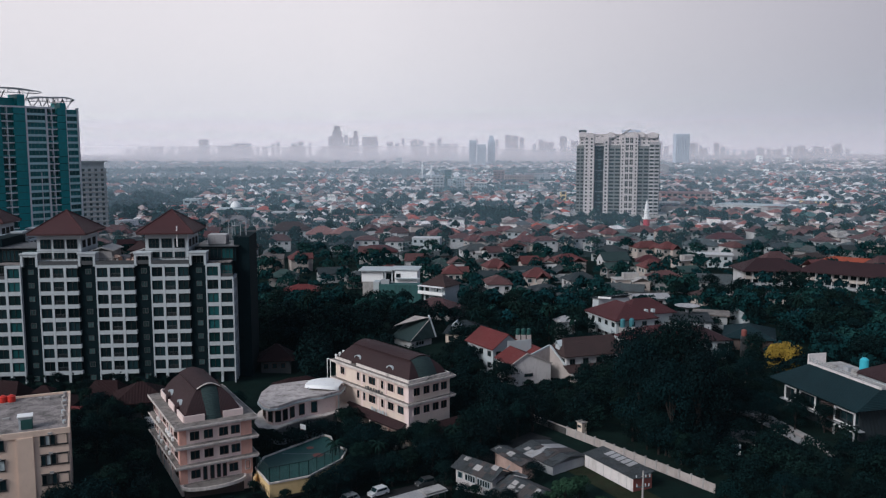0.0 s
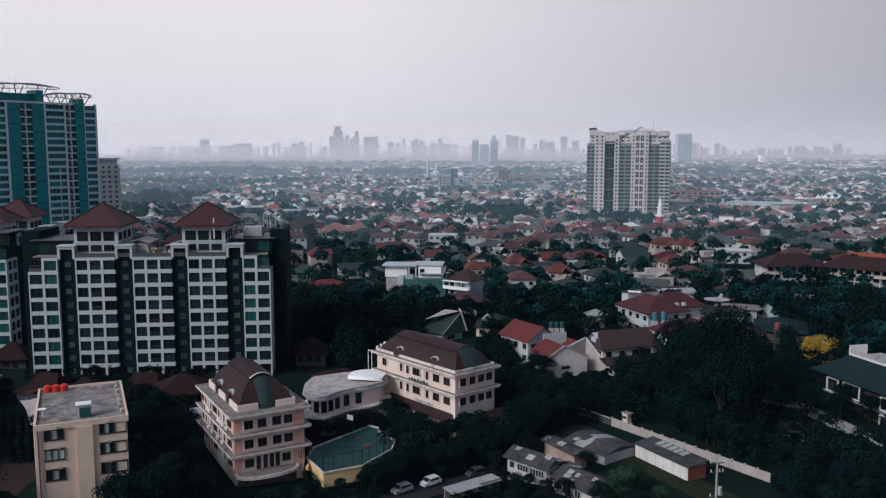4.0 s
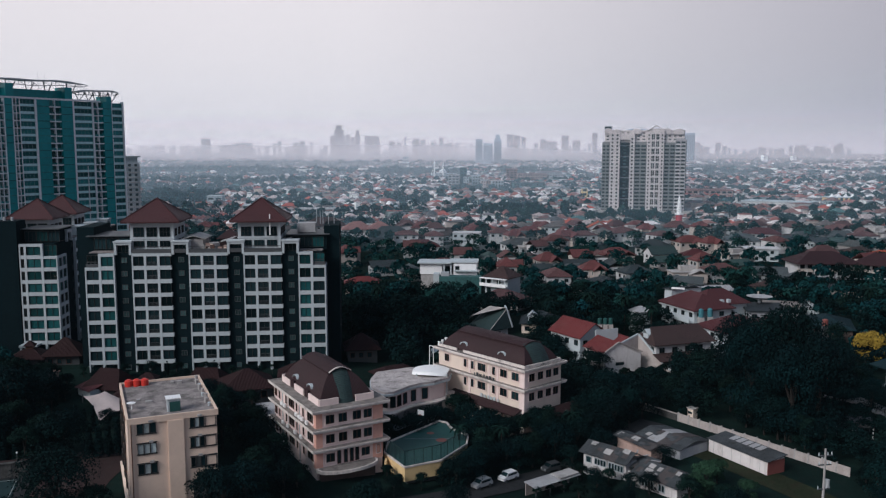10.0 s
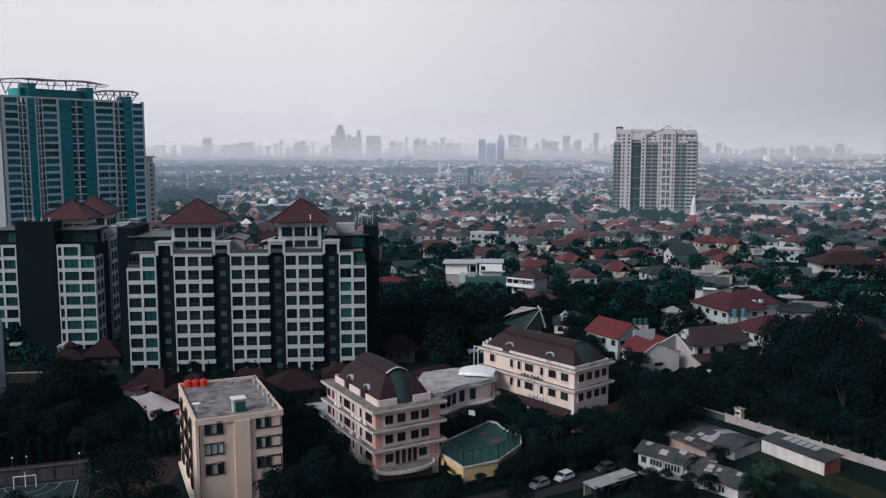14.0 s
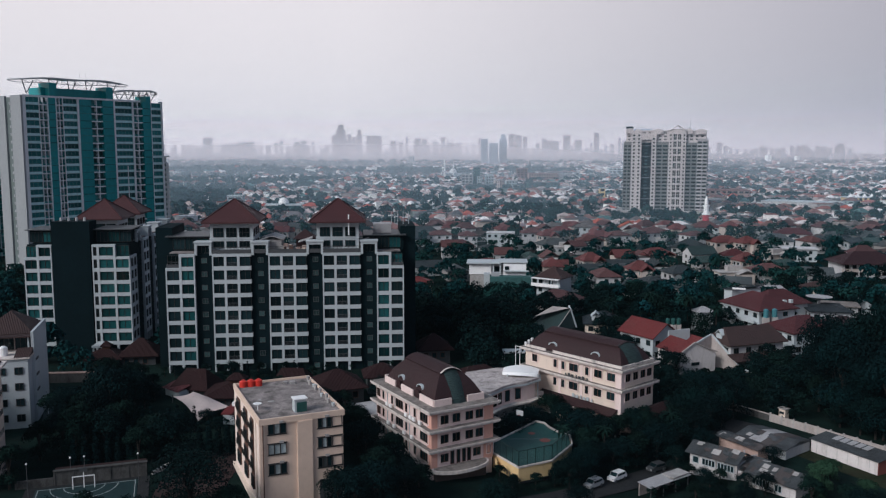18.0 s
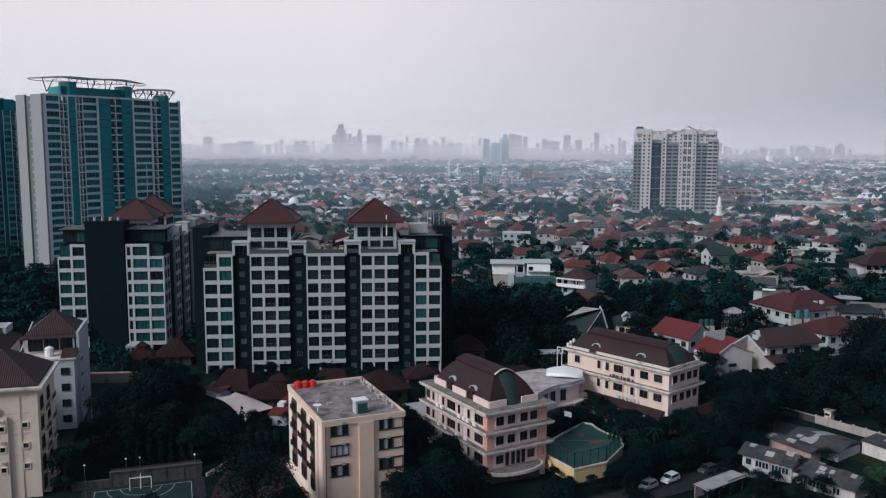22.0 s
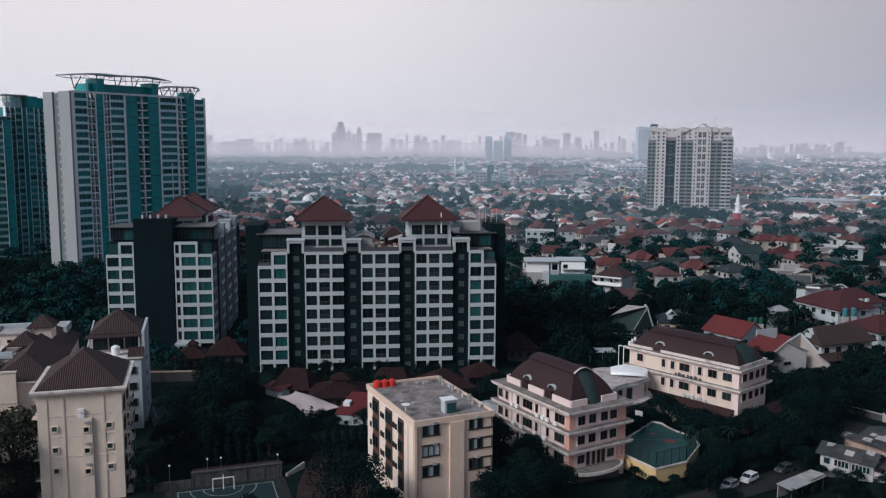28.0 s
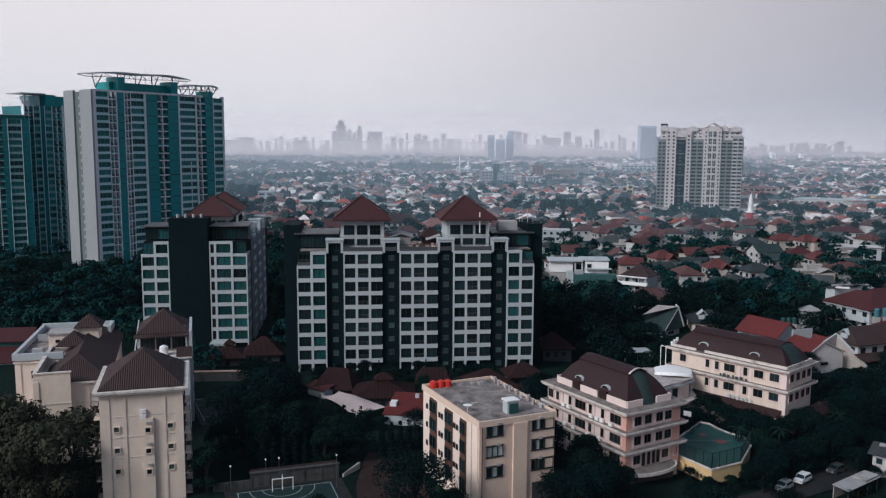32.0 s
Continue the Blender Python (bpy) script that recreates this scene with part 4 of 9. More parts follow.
def pale_tower():
    b = thing("residential_tower", 106.0, 700.0, 0, -14, "pale grey-white twin-wing apartment tower with stepped crown", "tower")
    FOOT.append((106, 700, -14, -4, -60, 74, 40))
    fl, h = 2.95, 70.6
    low = h - 8.2
    segs = (("grey", 6.4, low), ("white", 8.0, h - 0.5), ("gap", 8.0, h - 6), ("white", 3.8, h - 1.0), ("grey", 9.9, low), ("stair", 13.6, h + 0.6), ("grey", 9.0, low - 0.6), ("rose", 8.3, low + 2.6))
    x = 0.0
    for kind, w, top in segs:
        yy = {"white": -1.2, "grey": 0.0, "stair": -1.9, "gap": 7.0, "rose": 0.8}[kind]
        # Charcoal in the recess puts its shade into the colour.
        wall = {"grey": OLIVE_GREY, "rose": ROSE_GREY, "gap": BLACK}.get(kind, PALE_WALL)
        p = part("recess" if kind == "gap" else "wing", Shape().box(x, yy, 0, x + w, 26, top), wall, b)
        n = int((top - 5) / fl)
        if kind == "stair":
            for k in range(0, n - 1, 2):
                for i in range(2):
                    put("window", window_mesh(2.9, fl * 1.62, GLASS, PALE_WALL, 2, 2, 0.22), p, x + 3.5 + i * 3.5, yy - 0.1, 5 + k * fl)
            for k in range(n):
                for u in (1.0, w - 2.0):
                    put("window", window_mesh(1.1, 1.4, GLASS, STEEL_DARK, 1, 1, 0.1), p, x + u, yy - 0.06, 5 + k * fl)
            for u in (2.55, 10.6):
                part("pilaster", Shape().box(x + u, yy - 0.5, 3, x + u + 0.5, yy, top), PALE_WALL, p)
        elif kind == "gap":
            for k in range(n):
                put("window", window_mesh(2.4, 1.5, SLOT_GLASS, STEEL_DARK, 2, 1, 0.1), p, x + 2.6, yy - 0.06, 5 + k * fl)
            part("arch_lintel", Shape().box(x, -0.6, h - 6.5, x + w, 3.0, h - 1.2), PALE_WALL, b)
            for k in range(0, n, 3):
                part("bridge", Shape().box(x, 4.6, 6 + k * fl, x + w, 6.99, 6.5 + k * fl), OLIVE_GREY, p)
        elif kind == "white":
            m = 2 if w > 6 else 1
            ww = window_mesh(1.5, 1.5, GLASS, STEEL_DARK, 1, 1, 0.1)
            q = Shape()
            for k in range(n):
                for i in range(m):
                    put("window", ww, p, x + (i + 0.5) * w / m - 0.75, yy - 0.06, 5 + k * fl)
            for i in range(m + 1):
                q.box(x + i * (w - 0.5) / m, yy - 0.35, 3, x + i * (w - 0.5) / m + 0.5, yy, top)
            part("pilaster", q, PALE_WALL, p)
        else:
            q = Shape()
            ww = window_mesh(w / 2 - 1.0, 1.55, GLASS, STEEL_DARK, 2, 1, 0.1)
            for k in range(n):
                for i in range(2):
                    put("window", ww, p, x + 0.5 + i * w / 2, yy - 0.06, 5 + k * fl)
                q.box(x + 0.1, yy - 0.8, 3.6 + k * fl, x + w * 0.5 - 0.25, yy, 4.5 + k * fl)
                q.box(x + w * 0.5 + 0.25, yy - 0.5, 3.6 + k * fl, x + w - 0.1, yy, 3.95 + k * fl)
            part("balcony", q, OLIVE_GREY if kind == "grey" else PALE_WALL, p)
        x += w
    # East end is painted charcoal in place of the shade on that side.
    part("end_wall", Shape().box(x, 1.2, 0, x + 0.4, 25.5, low + 1.5), BLACK, b)
    # white attic storeys over the whole width, set back behind the wings
    at = part("attic", Shape().box(2.0, 1.6, low - 0.5, x - 1.2, 22, h + 0.4), PALE_WALL, b)
    for i in range(15):
        for z in (h - 7.0, h - 4.4, h - 1.8):
            put("window", window_mesh(2.2, 1.5, GLASS, PALE_WALL, 2, 1, 0.15), at, 3.2 + i * 4.15, 1.54, z)
    part("cornice", Shape().box(1.4, 1.0, h + 0.4, x - 0.6, 22.6, h + 1.1), PALE_WALL, b)
    cr = Shape()
    for x0, x1, z in ((1.5, 8.0, h + 1.0), (8.6, 14.2, h + 0.2), (24.2, 31.0, h + 0.6), (48.0, 55.0, h + 0.6), (57.0, 65.0, h + 0.2)):
        cr.box(x0, -0.4, z - 2.4, x1, 14, z)
        for i in range(8):
            a0, a1 = math.pi * i / 8, math.pi * (i + 1) / 8
            c, r = (x0 + x1) / 2, (x1 - x0) / 2
            cr.add([(c - r * math.cos(a0), -0.5, z + 2.0 * math.sin(a0)), (c - r * math.cos(a1), -0.5, z + 2.0 * math.sin(a1)),
                    (c - r * math.cos(a1), 14, z + 2.0 * math.sin(a1)), (c - r * math.cos(a0), 14, z + 2.0 * math.sin(a0)), (c, -0.5, z - 0.1), (c, 14, z - 0.1)],
                   [(0, 1, 2, 3), (0, 4, 1), (3, 2, 5)])
    part("crown", cr, PALE_WALL, b)
    part("crown_glass", Shape().box(1.6, 0.2, h + 2.6, 7.4, 9, h + 4.4), GLASS, b, "dark glazed roof house")
    part("gable", Shape().gable(36.5, -2.6, 50.0, 12, h + 1.2, 4.2, 0.6, "y").box(38.0, -1.6, h - 1.0, 48.4, 11, h + 2.2), PALE_WALL, b, "pale pediment")
    part("podium", Shape().box(-6, -8, -2, 74, 30, 6.0), CONCRETE, b)
    part("mast", Shape().tube(53, 6, h, h + 12, 0.25, 0.1, 6), METAL, b)


pale_tower()

# ---- the nearer buildings ----
def row_windows(parent, side, at, spans, z, h, glass=None, bars=None, sill=None, cols=2, rows=1):
    """Windows in one wall. side: front (-y), left (-x) or right (+x); at: the wall's plane; spans: (start, width)."""
    for a, w in spans:
        me = window_mesh(w, h, glass or GLASS, bars or FRAME_DARK, cols if w > 1.2 else 1, rows, 0.08, 0.1, sill)
        if side == "front":
            put("window", me, parent, a, at - 0.06, z)
        elif side == "left":
            put("window", me, parent, at - 0.06, a + w, z, -90)
        else:
            put("window", me, parent, at + 0.06, a, z, 90)


AC_BOX = Shape().box(0, 0, 0, 0.85, 0.35, 0.6).box(0.08, -0.02, 0.06, 0.55, 0, 0.54).mesh("air_conditioner", WHITE_CLEAN)


AC_SMALL = Shape().box(0, 0, 0, 0.6, 0.3, 0.32).mesh("air_conditioner", CONCRETE)


def ac_unit(x, y, z, turn, parent):
    put("air_conditioner", AC_BOX, parent, x, y, z, turn)


def dome_roof(x0, y0, x1, y1, z0, h, inset, steps=7):
    """Four slopes that bulge outwards, from a rectangle up to a smaller flat one."""
    v, f = [], []
    for i in range(steps + 1):
        a = i / steps * math.pi / 2
        u = i / steps
        q, z = inset * (0.62 * u + 0.38 * (1 - math.cos(a))), z0 + h * (0.62 * u + 0.38 * math.sin(a))
        v += [(x0 + q, y0 + q, z), (x1 - q, y0 + q, z), (x1 - q, y1 - q, z), (x0 + q, y1 - q, z)]
    for i in range(steps):
        for k in range(4):
            a, b = 4 * i + k, 4 * i + (k + 1) % 4
            f.append((a, b, b + 4, a + 4))
    f.append((4 * steps, 4 * steps + 1, 4 * steps + 2, 4 * steps + 3))
    return Shape().add(v, f)


def barrel(x0, x1, y0, y1, z, rise, t=0.18, n=8, over=0.0):
    """A shallow vault along y."""
    v, f = [], []
    for i in range(n + 1):
        u = i / n
        x, zz = x0 + u * (x1 - x0), z + rise * math.sin(math.pi * u)
        v += [(x, y0 - over, zz), (x, y1 + over, zz), (x, y0 - over, zz - t), (x, y1 + over, zz - t)]
    for i in range(n):
        a, b = 4 * i, 4 * i + 4
        f += [(a, b, b + 1, a + 1), (a + 2, a + 3, b + 3, b + 2), (a, a + 2, b + 2, b), (a + 1, b + 1, b + 3, a + 3)]
    f += [(0, 1, 3, 2), (4 * n, 4 * n + 2, 4 * n + 3, 4 * n + 1)]
    return Shape().add(v, f)


def front_apron(x0, x1, y0, z0, h, inset, rise=0.35, steps=8, n=6):
    """A vaulted strip that runs down the front slope of a dome_roof."""
    v, f = [], []
    for i in range(steps + 1):
        a = i / steps * math.pi / 2
        w0 = i / steps
        q, z = inset * (0.62 * w0 + 0.38 * (1 - math.cos(a))), z0 + h * (0.62 * w0 + 0.38 * math.sin(a))
        for k in range(n + 1):
            u = k / n
            r = rise * math.sin(math.pi * u) + 0.05
            v.append((x0 + u * (x1 - x0), y0 + q - r * math.cos(a) - 0.02, z + r * math.sin(a)))
    for i in range(steps):
        for k in range(n):
            a = i * (n + 1) + k
            f.append((a, a + 1, a + n + 2, a + n + 1))
    return Shape().add(v, f)


def eyebrow(x, y, z, turn):
    """A small arched roof vent."""
    s = Shape()
    for i in range(8):
        a0, a1 = math.pi * i / 8, math.pi * (i + 1) / 8
        for r0, r1 in ((0.95, 1.15),):
            p = [(r0 * math.cos(a0), 0, r0 * 0.6 * math.sin(a0)), (r1 * math.cos(a0), 0, r1 * 0.6 * math.sin(a0)), (r1 * math.cos(a1), 0, r1 * 0.6 * math.sin(a1)), (r0 * math.cos(a1), 0, r0 * 0.6 * math.sin(a1))]
            s.add(p + [(a, 1.3, c) for a, b, c in p], [(0, 1, 2, 3), (1, 5, 6, 2), (7, 6, 5, 4), (3, 7, 4, 0)])
    return s


def rim_slab(x0, y0, x1, y1, z, t, over):
    return Shape().box(x0 - over, y0 - over, z - t, x1 + over, y1 + over, z).box(x0 - over + 0.15, y0 - over + 0.15, z - t - 0.25, x1 + over - 0.15, y1 + over - 0.15, z - t - 0.002)


def dormers(parent, spots):
    for x, y, z, turn in spots:
        e = part("eyebrow_vent", eyebrow(0, 0, 0, 0), WHITE, parent, "white arched roof vent")
        e.matrix_basis = pose(x, y, z, 0, 0, turn)


def cream_block():
    b = thing("apartment_house", -70.0, 118.3, 0, 24, "four-storey cream apartment house with a stained flat roof", "building")
    FOOT.append((-70.0, 118.3, 24, -2.5, -2, 14.5, 22))
    w, d = 12.9, 21.0
    z1 = 16.8
    part("wall", Shape().box(0.12, 0.12, 0, w - 0.12, d - 0.12, 16.2), CREAM, b)
    part("pilaster", Shape().box(5.6, -0.22, 0, 7.9, 0.12, 15.9), CREAM, b)
    part("pilaster", Shape().box(0.0, -0.05, 0, 0.85, 0.13, 15.9), CREAM, b)
    # Paler plaster on the west side puts its sunlit tone into the colour.
    part("side_wall_panel", Shape().box(-0.04, 0.5, 3, 0.13, d - 0.4, 15.9), BUTTER, b)
    para = Shape().box(-0.1, -0.1, 15.9, w + 0.1, 0.2, z1).box(-0.1, d - 0.2, 15.9, w + 0.1, d + 0.1, z1).box(-0.1, 0.2, 15.9, 0.2, d - 0.2, z1).box(w - 0.2, 0.2, 15.9, w + 0.1, d - 0.2, z1)
    part("parapet", para, CREAM, b)
    part("roof_deck", Shape().box(0.21, 0.21, 16.2, w - 0.21, d - 0.21, 16.45), ROOF_DECK, b, "mottled grey roof deck with black stains")
    for k in range(3):
        z = 14.3 - 3.1 * k
        for i, pane in enumerate((GLASS, PANE_GREY, GLASS) if k != 1 else (PANE_GREY, PANE_GREY, PANE_GREY)):
            row_windows(b, "front", 0.12, [(1.25 + 0.9 * i, 0.9)], z, 1.6, glass=pane, bars=FRAME_DARK, cols=1)
        part("window_frame", Shape().box(1.13, 0.0, z - 0.14, 4.07, 0.13, z - 0.01).box(1.13, 0.0, z + 1.61, 4.07, 0.13, z + 1.74), FRAME_DARK, b)
        for i, pane in enumerate((GLASS, PANE_GREY, GLASS)):
            row_windows(b, "front", 0.12, [(8.8 + 0.7 * i, 0.7)], z, 1.6, glass=pane, bars=FRAME_DARK, cols=1)
        part("window_frame", Shape().box(8.68, 0.0, z - 0.14, 12.72, 0.13, z - 0.01).box(8.68, 0.0, z + 1.61, 12.72, 0.13, z + 1.74), FRAME_DARK, b)
        row_windows(b, "front", 0.12, [(11.0, 1.6)], z, 1.6, glass=CREAM, bars=FRAME_DARK, cols=1)
        put("air_conditioner", AC_SMALL, b, 2.9, -0.3, z + 1.72)
        put("air_conditioner", AC_SMALL, b, 9.9, -0.3, z + 1.72)
    for v0, vw in ((4.2, 1.9), (9.0, 2.6), (15.0, 2.6)):
        part("louvre_strip", Shape().box(-0.16, v0 - 0.1, 4.6, -0.05, v0 + vw + 0.1, 15.6), WOOD, b, "dark brown louvred window strip")
        for k in range(4):
            row_windows(b, "left", -0.16, [(v0 + 0.1, vw - 0.2)], 13.3 - 2.9 * k, 2.0, bars=FRAME_DARK, cols=2, rows=1)
    for k in range(3):
        for v0 in (7.0, 8.0, 12.6, 13.6, 18.6):
            put("vent_box", window_mesh(0.6, 0.85, GLASS, FRAME_DARK, 1, 1), b, -0.1, v0 + 0.55, 13.3 - 3.1 * k, -90)
    part("plinth", Shape().box(-0.5, -0.06, 0, -0.045, d, 3.2), BEIGE, b)
    # Dark plate stands in for the shade inside a ground-level opening.
    part("garage_opening", Shape().box(9.0, -0.05, 0.3, 12.6, 0.11, 6.2), STEEL_DARK, b)
    part("downpipe", Shape().tube(0.45, -0.12, 0, 15.9, 0.07, 0.07, 6), WOOD, b)
    part("downpipe", Shape().tube(-0.14, 2.3, 4, 15.9, 0.07, 0.07, 6), BEIGE, b)
    part("roof_hut", Shape().box(5.9, 2.4, 16.46, 7.7, 3.9, 18.4), WHITE, b)
    part("roof_hut_side", Shape().box(6.2, 2.3, 16.46, 7.76, 2.39, 18.0).box(7.71, 2.41, 16.46, 7.8, 3.85, 18.0), COURT, b, "teal sheet side")
    part("roof_hut_lid", Shape().box(5.7, 2.2, 18.4, 7.9, 4.1, 18.55), WHITE_CLEAN, b)
    part("satellite_dish", Shape().tube(1.0, 6.0, 16.45, 17.4, 0.06, 0.06, 6).tube(0.9, 5.8, 17.3, 17.55, 0.25, 0.7, 12), WHITE_CLEAN, b)
    for i in range(9):
        part("flower_pot", Shape().tube(w - 0.7 - 0.25 * (i % 2), 3.2 + 1.9 * i, 16.45, 17.0 + 0.2 * (i % 3), 0.22, 0.32, 7), CONCRETE if i % 3 else WHITE, b)
    for x0, y0, x1, y1, h_ in ((3.2, 8.6, 4.2, 9.2, 0.25), (2.0, 10.1, 2.5, 11, 0.15), (9.0, 17.8, 9.8, 18.6, 0.45), (8.0, 18.4, 8.5, 19.2, 0.35)):
        part("rubble", Shape().box(x0, y0, 16.45, x1, y1, 16.45 + h_), CONCRETE, b)
    for i in range(3):
        t = thing("water_tank", 0, 0, 0, 0, "orange-red plastic water tank on the flat roof", "water tank", "roof tanks")
        t.matrix_basis = pose(-70.0, 118.3, 16.45, 0, 0, 24) @ pose(1.35 + 1.25 * i, 19.6 - 0.1 * i, 0)
        part("tank", Shape().tube(0, 0, 0.0, 0.95, 0.66, 0.66, 14).tube(0, 0, 0.95, 1.1, 0.66, 0.3, 14), TANK_RED, t)
        part("tank_lid", Shape().tube(0, 0, 1.1, 1.18, 0.3, 0.3, 10), TANK_RED, t)
        part("tank_ring", Shape().tube(0, 0, 0.45, 0.53, 0.69, 0.69, 14), TANK_RED, t)


def pink_house():
    b = thing("office_villa", -45.3, 133.1, 0, 30.3, "peach and salmon office villa with a domed maroon roof", "building")
    b.scale = (0.925, 0.962, 1.0)
    FOOT.append((-45.3, 133.1, 30.3, -1.5, -6.6, 15.5, 24.2))
    w, d, o = 15.4, 23.8, 1.15
    part("wall", Shape().box(o, o, -3, w - o, d - o, 12.6), PEACH, b)
    for x0, x1 in ((o - 0.12, 2.3), (12.3, w - o + 0.12)):
        part("corner_pier", Shape().box(x0, o - 0.1, 2.8, x1, o + 1.3, 12.4), PINK, b, "salmon corner pier")
    part("corner_pier", Shape().box(w - o - 1.2, d - o - 1.4, 2.8, w - o + 0.12, d - o + 0.1, 12.4), PINK, b, "salmon corner pier")
    for z in (13.1, 9.75, 6.35):
        c = part("cornice", rim_slab(0.35, 0.35, w - 0.35, d - 0.35, z, 0.28, 0.35), CORNICE, b, "weathered projecting cornice")
        part("wall_band", Shape().box(o - 0.06, o - 0.06, z - 0.95, w - o + 0.06, d - o + 0.06, z - 0.55), PEACH, c)
    for z in (10.35, 7.0):
        row_windows(b, "front", o, [(2.9, 1.7), (5.4, 1.7), (8.2, 1.7), (10.4, 1.7)], z, 1.55, bars=WOOD, sill=PEACH, cols=2)
    row_windows(b, "front", o, [(2.9, 1.7), (9.9, 1.7), (13.0, 0.8)], 3.7, 1.5, bars=WOOD, sill=PEACH)
    row_windows(b, "front", o, [(5.1, 0.75), (6.4, 0.75), (7.6, 0.75), (8.7, 0.75)], 3.1, 2.5, bars=WOOD)
    for z in (10.35, 7.0, 3.7):
        row_windows(b, "left", o, [(2.1, 3.0), (6.6, 0.9), (9.9, 0.9), (11.6, 3.0), (15.6, 0.9), (19.3, 0.9), (21.0, 1.6)], z, 1.6, bars=WOOD, sill=PEACH, cols=3)
        row_windows(b, "right", w - o, [(3.0, 1.7), (7.0, 1.7), (11.0, 1.7), (15.0, 1.7), (19.0, 1.7)], z, 1.6, bars=WOOD, sill=PEACH)
    for v in (9.2, 15.0, 18.2):
        part("downpipe", Shape().tube(o - 0.1, v, 0, 12.6, 0.09, 0.09, 6), WHITE, b)
    for v, z in ((5.0, 9.75), (7.3, 9.75), (8.6, 9.75), (10.2, 9.75), (16.5, 9.75), (18.0, 9.75), (8.0, 6.35), (11.0, 6.35), (15.0, 6.35), (17.5, 6.35)):
        ac_unit(0.45, v, z, -90, b)
    # curved terrace at the foot
    n, pts = 16, [(0.8, o)]
    for i in range(n + 1):
        a = math.pi * i / n
        pts.append((6.9 - 6.1 * math.cos(a), o - 3.3 * math.sin(a) ** 0.8))
    part("terrace", Shape().prism(pts, 2.4, 2.7), CORNICE, b)
    # Dark stone colour here stands in for the shade beneath the terrace slab.
    part("terrace_wall", Shape().box(1.6, o - 0.8, -3, 12.4, o, 2.398), STONE, b)
    part("terrace_deck", Shape().prism([(6.9 + (x - 6.9) * 0.93, o + (y - o) * 0.93) for x, y in pts[1:]], 2.951, 2.97), GUTTER_DECK, b)
    part("terrace_kerb", Shape().prism([(x, y) for x, y in pts[1:]], 2.702, 2.95).prism([(x, y) for x, y in pts[1:3]] + [(1.6, o - 0.2)], 2.96, 3.0), CORNICE, b)
    # roof
    ro = 2.3
    for x0, x1 in ((ro, 6.0), (9.4, w - ro)):
        part("roof_parapet", Shape().box(x0, ro - 0.15, 13.1, x1, ro + 0.1, 14.3), PEACH, b)
    for y0, y1 in ((ro + 0.12, 7.4), (9.9, 14.6), (17.0, d - ro - 0.12)):
        part("roof_parapet", Shape().box(ro - 0.15, y0, 13.1, ro + 0.1, y1, 14.3), PEACH, b)
        part("roof_parapet", Shape().box(w - ro - 0.1, y0, 13.1, w - ro + 0.15, y1, 14.3), PEACH, b)
    part("roof_parapet", Shape().box(ro, d - ro - 0.1, 13.1, w - ro, d - ro + 0.15, 14.4), PEACH, b)
    part("roof_gutter", Shape().box(0.15, 0.15, 13.1, w - 0.15, d - 0.15, 13.16), GUTTER_DECK, b)
    for z in (9.75, 6.35):
        part("ledge_deck", Shape().box(0.12, 0.12, z + 0.002, w - 0.12, d - 0.12, z + 0.03), GUTTER_DECK, b)
    r = part("dome_roof", dome_roof(ro + 0.1, ro + 0.1, w - ro - 0.1, d - ro - 0.1, 13.6, 4.4, 3.4), MAROON, b, "bulging maroon tiled roof")
    part("ridge_vault", barrel(5.4, 10.0, 5.6, 18.4, 17.9, 0.75, over=0.3), MAROON, r, "vaulted ridge cap")
    part("ridge_edge", Shape().box(5.3, 5.4, 17.75, 5.45, 18.6, 18.0).box(9.95, 5.4, 17.75, 10.1, 18.6, 18.0), MAROON, r)
    part("green_apron", front_apron(6.2, 9.2, ro + 0.1, 13.2, 4.85, 3.4), SLATE_GREEN, r, "dark green vaulted strip down the front slope")
    part("apron_rib", barrel(5.5, 9.9, 5.2, 5.6, 17.95, 0.8, 0.12), CORNICE, r)
    dormers(r, [(2.75, 8.5, 14.9, -90), (2.75, 15.8, 14.9, -90)])
    for y in (8.5, 15.8):
        part("dormer_hatch", Shape().box(2.2, y - 0.8, 13.3, 2.75, y + 0.8, 14.6), MAROON, r)


